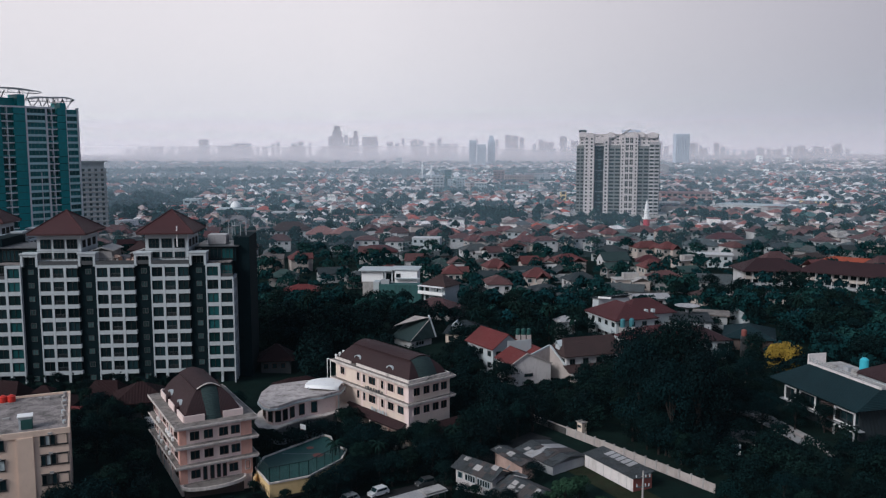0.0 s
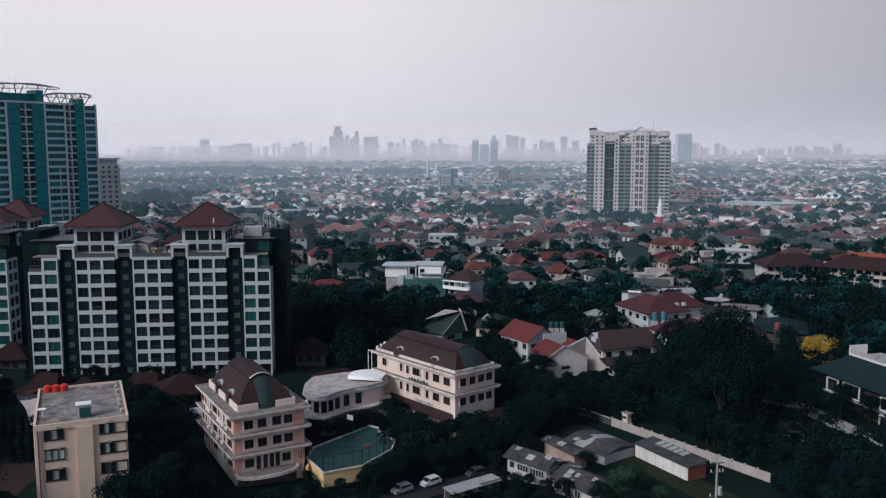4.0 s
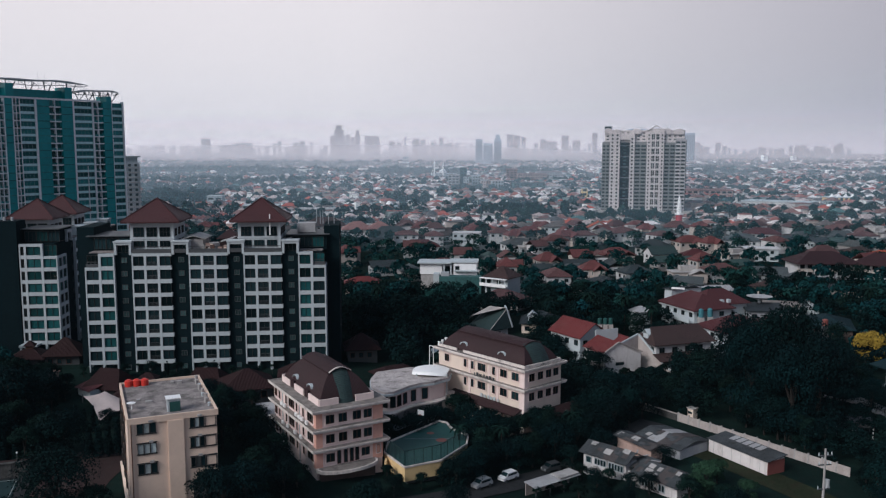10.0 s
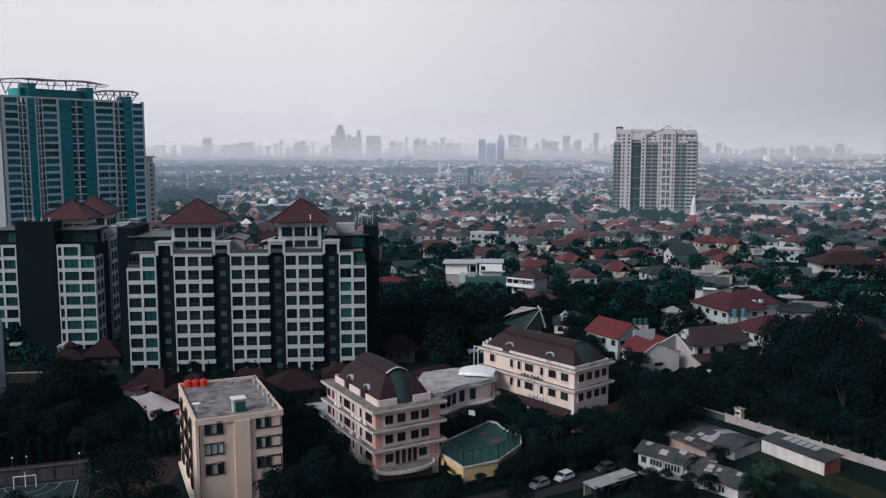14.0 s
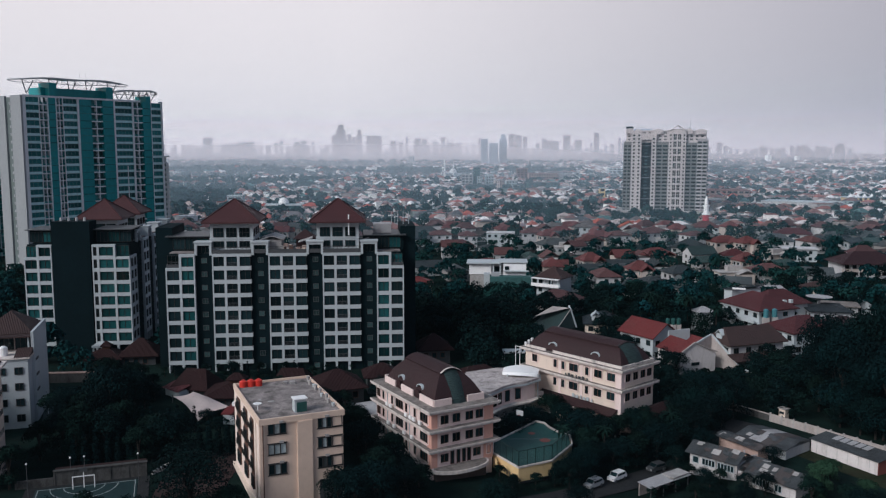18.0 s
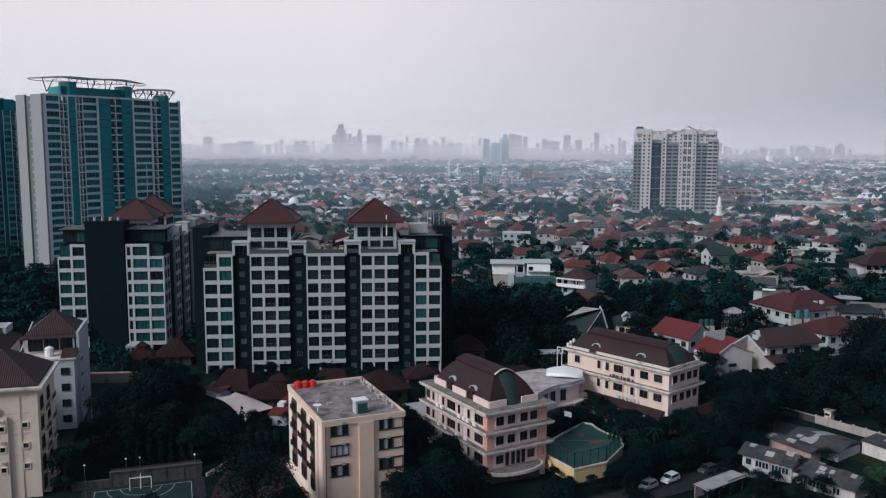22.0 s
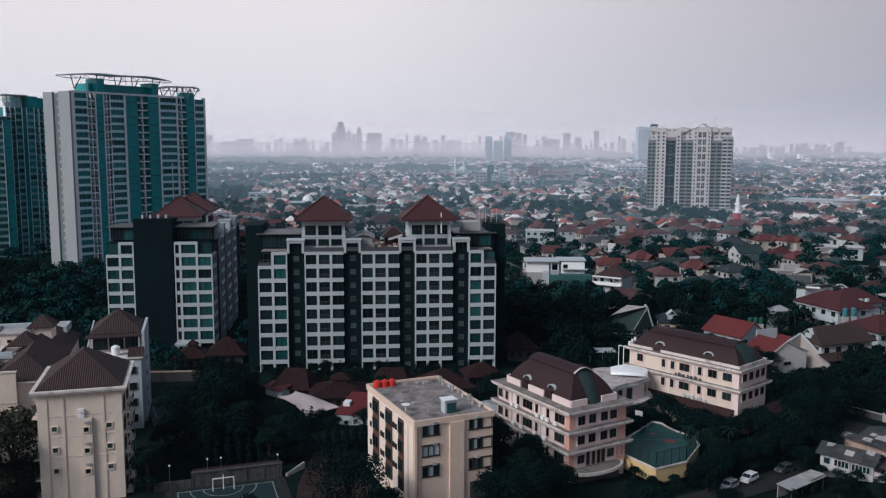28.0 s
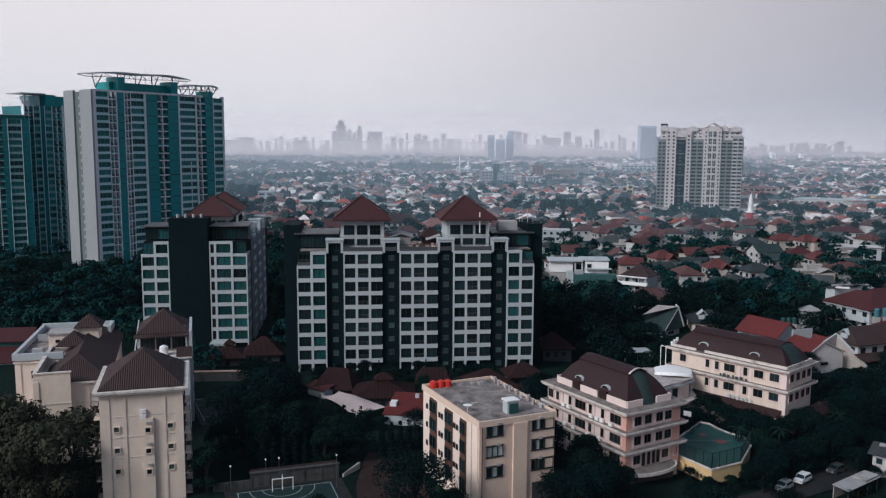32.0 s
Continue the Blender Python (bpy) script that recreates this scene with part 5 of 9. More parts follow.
def yellow_house():
    b = thing("office_villa", -8.0, 159.0, 0, 41, "long butter-yellow office villa with a maroon hipped roof", "building")
    FOOT.append((-8.0, 159.0, 41, -1.6, -1.0, 14.0, 28.5))
    w, d, o = 12.5, 27.7, 0.9
    part("wall", Shape().box(o, o, -3, w - o, d - o, 12.8), VILLA_CREAM, b)
    for x0, y0, x1, y1 in ((o - 0.1, o - 0.08, o + 1.2, o + 1.3),):
        part("corner_pier", Shape().box(x0, y0, 2, x1, y1, 12.7), PEACH, b)
    for z in (13.2, 9.2):
        c = part("cornice", rim_slab(0.3, 0.3, w - 0.3, d - 0.3, z, 0.3, 0.35), CORNICE, b, "pale projecting cornice")
        part("wall_band", Shape().box(o - 0.06, o - 0.06, z - 1.0, w - o + 0.06, d - o + 0.06, z - 0.58), PEACH, c)
    for q in ((0.9, 0.9, w - 0.9, 1.15), (0.9, 1.16, 1.15, 19), (0.9, 21, 1.15, d - 0.9), (w - 1.15, 1.16, w - 0.9, d - 0.9)):
        part("roof_parapet", Shape().box(q[0], q[1], 13.21, q[2], q[3], 13.75), CORNICE, b)
    for z in (10.4, 6.5):
        row_windows(b, "left", o, [(2.3, 2.0), (5.6, 2.0), (11.8, 2.4), (23.2, 1.5)], z, 1.6, bars=WOOD, sill=PEACH, cols=2)
        row_windows(b, "left", o, [(9.0, 0.9), (15.4, 0.9), (17.6, 0.9)], z - 0.1, 1.7, bars=WOOD, sill=PEACH, cols=1)
        row_windows(b, "front", o, [(2.0, 1.6), (4.5, 1.6), (6.9, 1.6), (9.1, 1.6)], z, 1.6, bars=WOOD, sill=PEACH)
        row_windows(b, "right", w - o, [(3.0, 1.8), (7.0, 1.8), (12.0, 1.8), (17.0, 1.8), (22, 1.8)], z, 1.6, bars=WOOD, sill=PEACH)
    for v in (8.4, 10.9, 16.8):
        part("pilaster", Shape().box(o - 0.12, v - 0.3, 4.8, o + 0.1, v + 0.3, 12.6), PEACH, b)
    for v0, n, z in ((8.9, 7, 9.2), (7.6, 6, 5.1)):
        for i in range(n):
            part("wall_letter", Shape().box(o - 0.55, v0 + i * 0.95, z, o - 0.45, v0 + i * 0.95 + (0.6 if i % 3 else 0.35), z + (0.75 if i % 2 else 0.6)), STEEL_DARK if z > 6 else WHITE, b)
    # veranda roof round the foot
    part("veranda_roof", Shape().add([(-1.3, 1.5, 4.0), (-1.3, d - 6, 4.0), (0.85, d - 6, 4.9), (0.85, 1.5, 4.9), (-1.3, 1.5, 3.8), (-1.3, d - 6, 3.8), (0.85, d - 6, 4.7), (0.85, 1.5, 4.7)], [(3, 2, 1, 0), (4, 5, 6, 7), (0, 1, 5, 4), (3, 7, 6, 2), (0, 4, 7, 3), (1, 2, 6, 5)]), MAROON, b, "low maroon veranda roof")
    part("porch_roof", Shape().hip(1.2, -5.2, w + 3.0, 0.85, 4.0, 1.3, 0.2, 0.7), PAVILION_TILE, b, "low dark porch roof")
    part("porch_wall", Shape().box(2.4, -4.2, -3, w + 2.0, 0.85, 3.8), STONE, b)
    part("roof_gutter", Shape().box(0.1, 0.1, 13.2, w - 0.1, d - 0.1, 13.22), GUTTER_DECK, b)
    part("ledge_deck", Shape().box(0.1, 0.1, 9.202, w - 0.1, d - 0.1, 9.23), GUTTER_DECK, b)
    for i in range(7):
        part("veranda_post", Shape().box(-1.2, 1.6 + i * 3.2, -3, -0.9, 1.9 + i * 3.2, 3.9), PINK if i < 2 else PEACH, b)
    ro = 1.3
    r = part("dome_roof", dome_roof(ro, ro, w - ro, d - ro, 13.4, 3.5, 3.0), MAROON, b, "bulging maroon tiled roof")
    part("ridge_vault", barrel(3.7, 8.8, 4.2, 23.4, 16.8, 0.7, over=0.3), MAROON, r, "vaulted ridge cap")
    part("ridge_edge", Shape().box(3.6, 3.9, 16.65, 3.75, 23.7, 16.92).box(8.75, 3.9, 16.65, 8.9, 23.7, 16.92), MAROON, r)
    part("green_apron", front_apron(3.9, 8.6, ro, 13.3, 3.7, 3.0, 0.4), SLATE_GREEN, r, "dark green vaulted strip down the end slope")
    dormers(r, [(1.75, 8.3, 14.5, -90), (1.75, 19.8, 14.5, -90)])
    part("stair_frame", Shape().bar((0.2, d + 0.2, 4), (0.2, d + 0.2, 13), 0.06).bar((0.2, d + 1.5, 4), (0.2, d + 1.5, 13), 0.06).bar((0.2, d + 0.2, 13), (0.2, d + 1.5, 13), 0.06), WHITE_CLEAN, b, "white steel stair frame")
    for i in range(3):
        t = thing("roof_cowl", 0, 0, 0, 0, "white roof ventilator on the cornice", "ventilator", "roof ventilators")
        t.matrix_basis = pose(-8.0, 159.0, 13.2, 0, 0, 41) @ pose(1.2 + i * 1.0, d - 0.6, 0)
        part("cowl", Shape().tube(0, 0, 0, 0.9 + 0.3 * i, 0.25, 0.32, 8), WHITE_CLEAN, t)


LINK_OUTLINE = [(-38.2, 174.5), (-39.0, 169.1), (-38.4, 163.6), (-36.8, 160.4), (-35.2, 159.2), (-33.6, 159.9), (-32.4, 161.6), (-30.9, 163.9), (-28.4, 166.1), (-25.9, 167.3), (-22.8, 170.6), (-22.4, 174.5), (-26.0, 178.0), (-31.3, 178.2)]


def link_house():
    b = thing("link_building", 0, 0, 0, 0, "curved single-storey link with a stained concrete roof", "building")
    FOOT.append((-30, 168, 0, -9, -12, 8, 12))
    top = LINK_OUTLINE
    cx, cy = -31.5, 169.0
    part("roof", Shape().prism(top, 8.35, 8.8), PALE_DECK, b, "stained flat concrete roof with a wavy edge")
    part("roof_edge", Shape().prism([(cx + (x - cx) * 1.03, cy + (y - cy) * 1.03) for x, y in top], 7.95, 8.34), WHITE, b)
    wall = [(cx + (x - cx) * 0.88, cy + (y - cy) * 0.88) for x, y in top]
    part("wall", Shape().prism(wall, 4.61, 7.94), PEACH, b)
    part("lower_wall", Shape().prism([(cx + (x - cx) * 0.8, cy + (y - cy) * 0.8 + 1) for x, y in top], -3, 4.29), GREY_WALL, b)
    part("lower_roof", Shape().prism([(cx + (x - cx) * 1.1, cy + (y - cy) * 1.1 - 0.5) for x, y in top], 4.3, 4.6), CORNICE, b)
    for i in range(len(wall) - 1):
        if i in (1, 2, 3, 4, 5, 6, 7, 8):
            (ax, ay), (bx, by) = wall[i], wall[i + 1]
            ln = math.hypot(bx - ax, by - ay)
            ang = math.degrees(math.atan2(by - ay, bx - ax))
            n = max(1, int(ln / 1.6))
            for k in range(n):
                u = (k + 0.2) / n
                put("window", window_mesh(min(1.3, ln / n * 0.78), 2.3, GLASS, WOOD, 1, 1), b, ax + (bx - ax) * u + 0.08 * math.sin(radians(ang)), ay + (by - ay) * u - 0.08 * math.cos(radians(ang)), 5.2, ang)
    c = thing("canopy", 0, 0, 0, 0, "smooth white curved entrance canopy beside the yellow villa", "canopy")
    v, f, n = [], [], 14
    base = Matrix.Translation((-26.3, 173.2, 0)) @ Matrix.Rotation(radians(-12), 4, "Z")
    for i in range(n + 1):
        u = i / n
        x = -4.0 + 7.6 * u
        half = 3.4 * (0.55 + 0.45 * math.sin(math.pi * u) ** 0.6)
        z = 9.6 + 0.4 * math.sin(math.pi * u)
        for y, dz in ((-half, -0.7), (-half * 0.85, -0.12), (0, 0.1), (half * 0.8, 0), (half, -0.4)):
            v.append(base @ Vector((x, y, z + dz)))
    for i in range(n):
        for k in range(4):
            a = i * 5 + k
            f.append((a, a + 5, a + 6, a + 1))
    part("canopy_shell", Shape().add(v, f), WHITE_CLEAN, c)
    part("canopy_post", Shape().tube(-29.5, 171, 4, 9.3, 0.15, 0.15, 8).tube(-23.2, 170.6, 4, 9.4, 0.15, 0.15, 8), WHITE, c)


def roof_court():
    poly = [(-33.9, 147.5), (-24.7, 159.6), (-23.2, 158.6), (-22.6, 156.2), (-21.2, 153.4), (-19.2, 151.4), (-19.6, 146.5), (-24.2, 138.6), (-30.3, 135.3), (-34.2, 142.2)]
    b = thing("sports_court", 0, 0, 0, 0, "teal painted sports court on an ochre walled podium", "sports court")
    FOOT.append((-27, 146, 0, -8, -12, 8, 14))
    part("podium", Shape().prism(poly, 0.35, 2.75), OCHRE, b, "ochre podium wall")
    # Wall below the overhang is coloured dark for the shade under it.
    part("undercroft", Shape().prism([(-27 + (x + 27) * 0.9, 147.5 + (y - 147.5) * 0.9) for x, y in poly], -4, 0.34), STEEL_DARK, b, "undercroft wall painted dark in place of shade")
    part("surface", Shape().prism([(-27 + (x + 27) * 0.97, 146.5 + (y - 146.5) * 0.97) for x, y in poly], 2.76, 2.84), COURT, b)
    rim = Shape()
    for (ax, ay), (bx, by) in zip(poly, poly[1:] + poly[:1]):
        rim.bar((ax, ay, 2.92), (bx, by, 2.92), 0.14)
    part("rim_wall", rim, CORNICE, b)
    part("court_line", Shape().box(-31, 149.6, 2.842, -22, 149.68, 2.846), GREY_WALL, b)
    part("court_circle", Shape().tube(-24.2, 148.9, 2.842, 2.856, 1.0, 1.0, 16), COURT_RED, b)
    part("court_circle", Shape().tube(-26.3, 152.7, 2.842, 2.856, 0.7, 0.7, 16), COURT_RED, b)
    for (ax, ay), (bx, by) in (((-34.0, 142.0), (-30.25, 135.5)), ((-30.25, 135.5), (-24.2, 138.8)), ((-24.2, 138.8), (-19.8, 146.4))):
        ln = math.hypot(bx - ax, by - ay)
        net = Shape()
        for i in range(int(ln / 0.24) + 1):
            u = min(1.0, i * 0.24 / ln)
            net.bar((ax + (bx - ax) * u, ay + (by - ay) * u, 2.9), (ax + (bx - ax) * u, ay + (by - ay) * u, 5.7), 0.011)
        for i in range(12):
            net.bar((ax, ay, 2.95 + 0.24 * i), (bx, by, 2.95 + 0.24 * i), 0.011)
        part("fence_net", net, FENCE_GREEN, b, "dark green wire fence net")
        part("fence_rail", Shape().bar((ax, ay, 5.7), (bx, by, 5.7), 0.05), FENCE_GREEN, b)
        for i in range(5):
            x, y = ax + (bx - ax) * i / 4, ay + (by - ay) * i / 4
            part("fence_post", Shape().bar((x, y, 2.8), (x, y, 5.75), 0.06), FENCE_GREEN, b)
    hp = thing("basketball_hoop", -27.8, 157.0, 2.85, -35, "basketball hoop on a post with a white board", "hoop")
    part("pole", Shape().bar((0, 0, 0), (0, 0, 2.5), 0.07).bar((0, 0, 2.4), (0, -0.7, 2.7), 0.05), STEEL_DARK, hp)
    part("board", Shape().box(-0.75, -0.76, 2.3, 0.75, -0.7, 3.3), WHITE_CLEAN, hp)
    part("ring", Shape().tube(0, -1.05, 2.4, 2.44, 0.24, 0.24, 10), COURT_RED, hp)
    gh = thing("garden_hut", -16.7, 163.4, -1.2, 12, "small hut with a grey-green sheet roof under trees", "hut")
    part("wall", Shape().box(0.15, 0.15, -1.5, 2.9, 2.2, 2.3), TEAL_WALL, gh)
    part("roof", Shape().add([(0, 0, 2.35), (3.1, 0, 2.35), (3.1, 2.4, 2.85), (0, 2.4, 2.85), (0, 0, 2.25), (3.1, 0, 2.25), (3.1, 2.4, 2.75), (0, 2.4, 2.75)], [(0, 1, 2, 3), (7, 6, 5, 4), (0, 4, 5, 1), (1, 5, 6, 2), (2, 6, 7, 3), (3, 7, 4, 0)]), SHEET, gh)
    part("entrance_sign", Shape().box(-34.0, 139.3, 1.2, -33.6, 141, 2.4), OCHRE, b)
    for i in range(6):
        part("sign_bar", Shape().box(-33.0 + i * 0.42, 139.15 - i * 0.85, 1.15, -32.85 + i * 0.42, 138.6 - i * 0.85, 1.75), STEEL_DARK, b)


cream_block()
pink_house()
yellow_house()
link_house()
roof_court()


# ---- the beige apartment complex in the west ----
def tiled_block(x, y, turn, w, d, eave, rise, label, z0=0, slab=True, wall=None, ridge=None):
    b = thing("apartment_house", x, y, 0, turn, label, "building", "beige apartment complex")
    FOOT.append((x, y, turn, -2, -2, w + 2, d + 2))
    part("wall", Shape().box(0, 0, z0, w, d, eave - 0.5), wall or BEIGE, b)
    if slab:
        part("cornice", rim_slab(-0.35, -0.35, w + 0.35, d + 0.35, eave - 0.1, 0.3, 0.5), CORNICE, b)
    part("roof", Shape().hip(-0.15, -0.15, w + 0.15, d + 0.15, eave + 0.1, rise, 0.18, ridge), BROWN_TILE, b, "brown tiled hipped roof")
    return b


HOUSE_HATCH = window_mesh(0.8, 0.6, GLASS, WOOD, 1, 1, 0.08)


def west_complex():
    b = tiled_block(-126.0, 121.6, 16, 11.8, 14.5, 20.2, 4.4, "five-storey beige apartment house with a brown tiled roof", z0=0, ridge=0.12)
    for x0, x1 in ((0.0, 1.4), (3.3, 3.7), (8.9, 9.3), (10.6, 11.8)):
        part("pilaster", Shape().box(x0, -0.12, 0, x1, 0.1, 19.4), BEIGE, b)
    part("centre_pier", Shape().box(6.0, -0.45, 0, 7.5, 0.1, 15.6), BEIGE, b)
    for z in (9.6, 12.8, 16.0):
        part("string_course", Shape().box(1.4, -0.06, z, 10.6, 0.1, z + 0.12), CORNICE, b)
    for k in range(3):
        z = 13.3 - 3.25 * k
        row_windows(b, "front", 0, [(1.9, 0.7), (9.5, 0.75)], z + 0.5, 0.7, glass=SLOT_GLASS, bars=FRAME_DARK, sill=BEIGE)
        row_windows(b, "front", -0.4, [(6.35, 0.7)], z + 0.2, 0.7, glass=GLASS, bars=FRAME_DARK, sill=BEIGE)
        put("wall_vent", AC_SMALL, b, 6.5, -0.72, z + 1.5)
    ac_unit(5.6, -0.4, 16.4, 0, b)
    ac_unit(5.6, -0.4, 15.6, 0, b)
    for k in range(5):
        z = 2.6 + 3.2 * k
        for side in (-1.0, 11.8):
            for y0 in (1.2, 7.0):
                s = part("balcony", Shape().box(side, y0, z, side + 1.0, y0 + 3.0, z + 0.25), BEIGE, b)
                q = Shape()
                for i in range(7):
                    q.bar((side + (0.95 if side > 0 else 0.05), y0 + 0.1 + i * 0.46, z + 0.25), (side + (0.95 if side > 0 else 0.05), y0 + 0.1 + i * 0.46, z + 1.1), 0.03)
                q.bar((side + (0.95 if side > 0 else 0.05), y0, z + 1.1), (side + (0.95 if side > 0 else 0.05), y0 + 3.0, z + 1.1), 0.04)
                part("balcony_rail", q, STEEL_DARK, s)
                row_windows(b, "right" if side > 0 else "left", 11.8 if side > 0 else 0, [(y0 + 0.5, 2.0)], z + 0.3, 2.1)
    # white-walled block behind it
    FOOT.append((-127, 176, 0, -7, -12, 9, 12))
    FOOT.append((-134.1, 160.2, 16, -1, -19, 12.5, 12))
    c = tiled_block(-134.1, 160.2, 16, 9.6, 11.0, 19.8, 3.8, "white-walled apartment house with a brown tiled roof", slab=False, wall=PEACH, ridge=0.1)
    part("side_wall", Shape().box(9.6, -2.5, 0, 10.1, 11.0, 20.6), WHITE, c)
    part("lower_wall", Shape().box(0.2, -6.5, 0, 9.6, -0.01, 16.2), WHITE, c)
    part("terrace", Shape().box(-0.2, -6.8, 16.2, 10.0, -0.01, 16.5), CORNICE, c)
    for px_ in (0.1, 8.9):
        part("roof_post", Shape().box(px_, -2.2, 16.5, px_ + 0.3, -1.9, 19.6), WHITE, c)
    # Wide dark panes, added to stand in for the shade inside the veranda.
    row_windows(c, "front", -0.02, [(0.5, 2.7), (3.4, 2.7), (6.3, 2.9)], 16.7, 2.5, cols=3)
    part("lower_tiles", Shape().add([(7.2, -6.7, 16.52), (10.0, -6.7, 16.52), (10.0, -2.8, 17.6), (7.2, -2.8, 17.6), (10.0, -2.8, 16.52), (7.2, -2.8, 16.52)], [(0, 1, 2, 3), (3, 2, 4, 5), (1, 4, 2), (0, 3, 5)]), BROWN_TILE, c)
    part("veranda_roof", Shape().box(-0.6, -2.6, 19.5, 9.6, -0.02, 19.75), BROWN_TILE, c)
    part("roof_edge_pipe", Shape().bar((-0.3, -6.6, 16.6), (-0.3, 10, 20.6), 0.12), WHITE, c)
    for k in range(4):
        for i in range(3):
            put("slot_window", window_mesh(0.7, 0.4, GLASS, STEEL_DARK, 1, 1), c, 10.15, -1.5 + i * 0.85, 14.6 - 3.1 * k, 90)
        row_windows(c, "front", -6.5, [(1.2, 1.5), (4.2, 1.5), (7.2, 1.5)], 13.2 - 3.1 * k, 1.4)
    t = thing("water_tank", -128.2, 157.6, 16.5, 0, "white plastic water tank on the terrace", "water tank")
    part("tank", Shape().tube(0, 0, 0, 1.6, 0.8, 0.8, 12).tube(0, 0, 1.6, 1.9, 0.8, 0.3, 12), WHITE_CLEAN, t)
    # long roofed wing behind a tall parapet
    g = thing("apartment_house", -143.3, 137.3, 0, 17, "cream wing with a long brown roof behind a parapet", "building", "beige apartment complex")
    FOOT.append((-143.3, 137.3, 17, -1, -1, 13, 39))
    part("wall", Shape().box(5.7, 1.3, 0, 11.3, 37.5, 16.0), BUTTER, g)
    part("stepped_wall", Shape().box(0, 0, 0, 5.69, 37.5, 16.2), BEIGE, g)
    part("parapet", Shape().box(0.0, 0.0, 16.21, 5.69, 0.35, 18.2).box(0.0, 0.36, 16.21, 0.35, 20.0, 18.2), BEIGE, g)
    part("parapet_coping", Shape().box(-0.15, -0.15, 18.2, 5.85, 0.5, 18.4).box(-0.15, 0.51, 18.2, 0.5, 20.1, 18.4), CORNICE, g)
    part("roof", Shape().hip(0.9, 0.9, 11.8, 38.0, 16.4, 3.6, 0.18), BROWN_TILE, g, "long brown tiled hipped roof")
    part("gutter", Shape().box(5.75, 0.75, 15.95, 11.9, 0.89, 16.25), CORNICE, g)
    for z in (9.4, 12.9):
        part("string_course", Shape().box(-0.05, -0.08, z, 5.7, 0, z + 0.14), CORNICE, g)
        part("string_course", Shape().box(5.72, 1.22, z - 0.5, 11.3, 1.3, z - 0.36), CORNICE, g)
    part("pilaster", Shape().box(-0.05, -0.16, 0, 0.8, 0.0, 16.9), BEIGE, g)
    part("pilaster", Shape().box(8.3, 1.16, 9.0, 8.5, 1.3, 16.0), BUTTER, g)
    row_windows(g, "front", 1.3, [(8.9, 1.9)], 9.4, 2.3)
    row_windows(g, "right", 11.3, [(2.0, 0.7), (4.4, 0.7), (6.8, 0.7), (9.2, 0.7), (11.6, 0.7), (14.0, 0.7)], 13.4, 1.2, sill=WHITE)
    for k in range(4):
        ac_unit(11.7, 3.3 + 3.0 * k, 12.4, 90, g)
    # taller block with white parapets
    h = thing("apartment_house", -151.7, 148.1, 0, 14, "beige apartment house with white roof parapets", "building", "beige apartment complex")
    FOOT.append((-151.7, 148.1, 14, -1, -1, 14, 26))
    part("wall", Shape().box(0, 0, 0, 8.0, 25, 17.8), BUTTER, h)
    part("parapet", Shape().box(-0.4, -0.4, 17.8, 8.1, 0.2, 19.0), WHITE, h)
    part("parapet", Shape().box(-0.4, 0.21, 17.8, 0.25, 24.9, 19.0), WHITE, h)
    part("parapet", Shape().box(-0.4, 24.91, 17.8, 13.6, 25.6, 19.2), WHITE, h)
    part("parapet", Shape().box(13.0, 20.0, 17.8, 13.6, 24.9, 19.2), WHITE, h)
    part("back_wall", Shape().box(8.01, 20.0, 0, 13.4, 25.0, 17.8), BUTTER, h)
    part("roof_deck", Shape().box(0.26, 0.22, 17.8, 8.0, 24.9, 18.0), ROOF_DECK, h)
    part("stair_house", Shape().box(4.2, 7.5, 18.0, 8.2, 12.0, 20.6), BUTTER, h)
    put("window", HOUSE_HATCH, h, 5.4, 7.46, 19.0)
    part("stair_roof", Shape().box(3.9, 7.2, 20.6, 8.5, 12.3, 20.85), CONCRETE, h)
    part("small_roof", Shape().hip(6.2, 3.0, 11.6, 9.0, 19.3, 2.2, 0.18), BROWN_TILE, h, "small brown hipped roof")
    part("roof_lantern", Shape().hip(8.2, 10.0, 13.2, 15.6, 21.2, 2.2, 0.18), BROWN_TILE, h, "small brown hipped roof")
    part("lantern_wall", Shape().box(8.8, 10.6, 17.0, 12.6, 15.0, 21.0), BEIGE, h)
    part("roof_unit", Shape().box(2.2, 3.0, 18.0, 4.0, 4.2, 19.0), METAL, h)
    part("pipe_rack", Shape().box(1.0, 14.0, 18.0, 7.5, 14.2, 19.4), METAL, h)
    part("pilaster", Shape().box(-0.05, -0.16, 0, 0.9, 0.0, 17.4), BUTTER, h)
    part("cornice", Shape().box(-0.3, -0.3, 17.2, 8.0, -0.002, 17.5), CORNICE, h)
    row_windows(h, "front", 0, [(2.6, 1.2)], 14.4, 1.3)


west_complex()

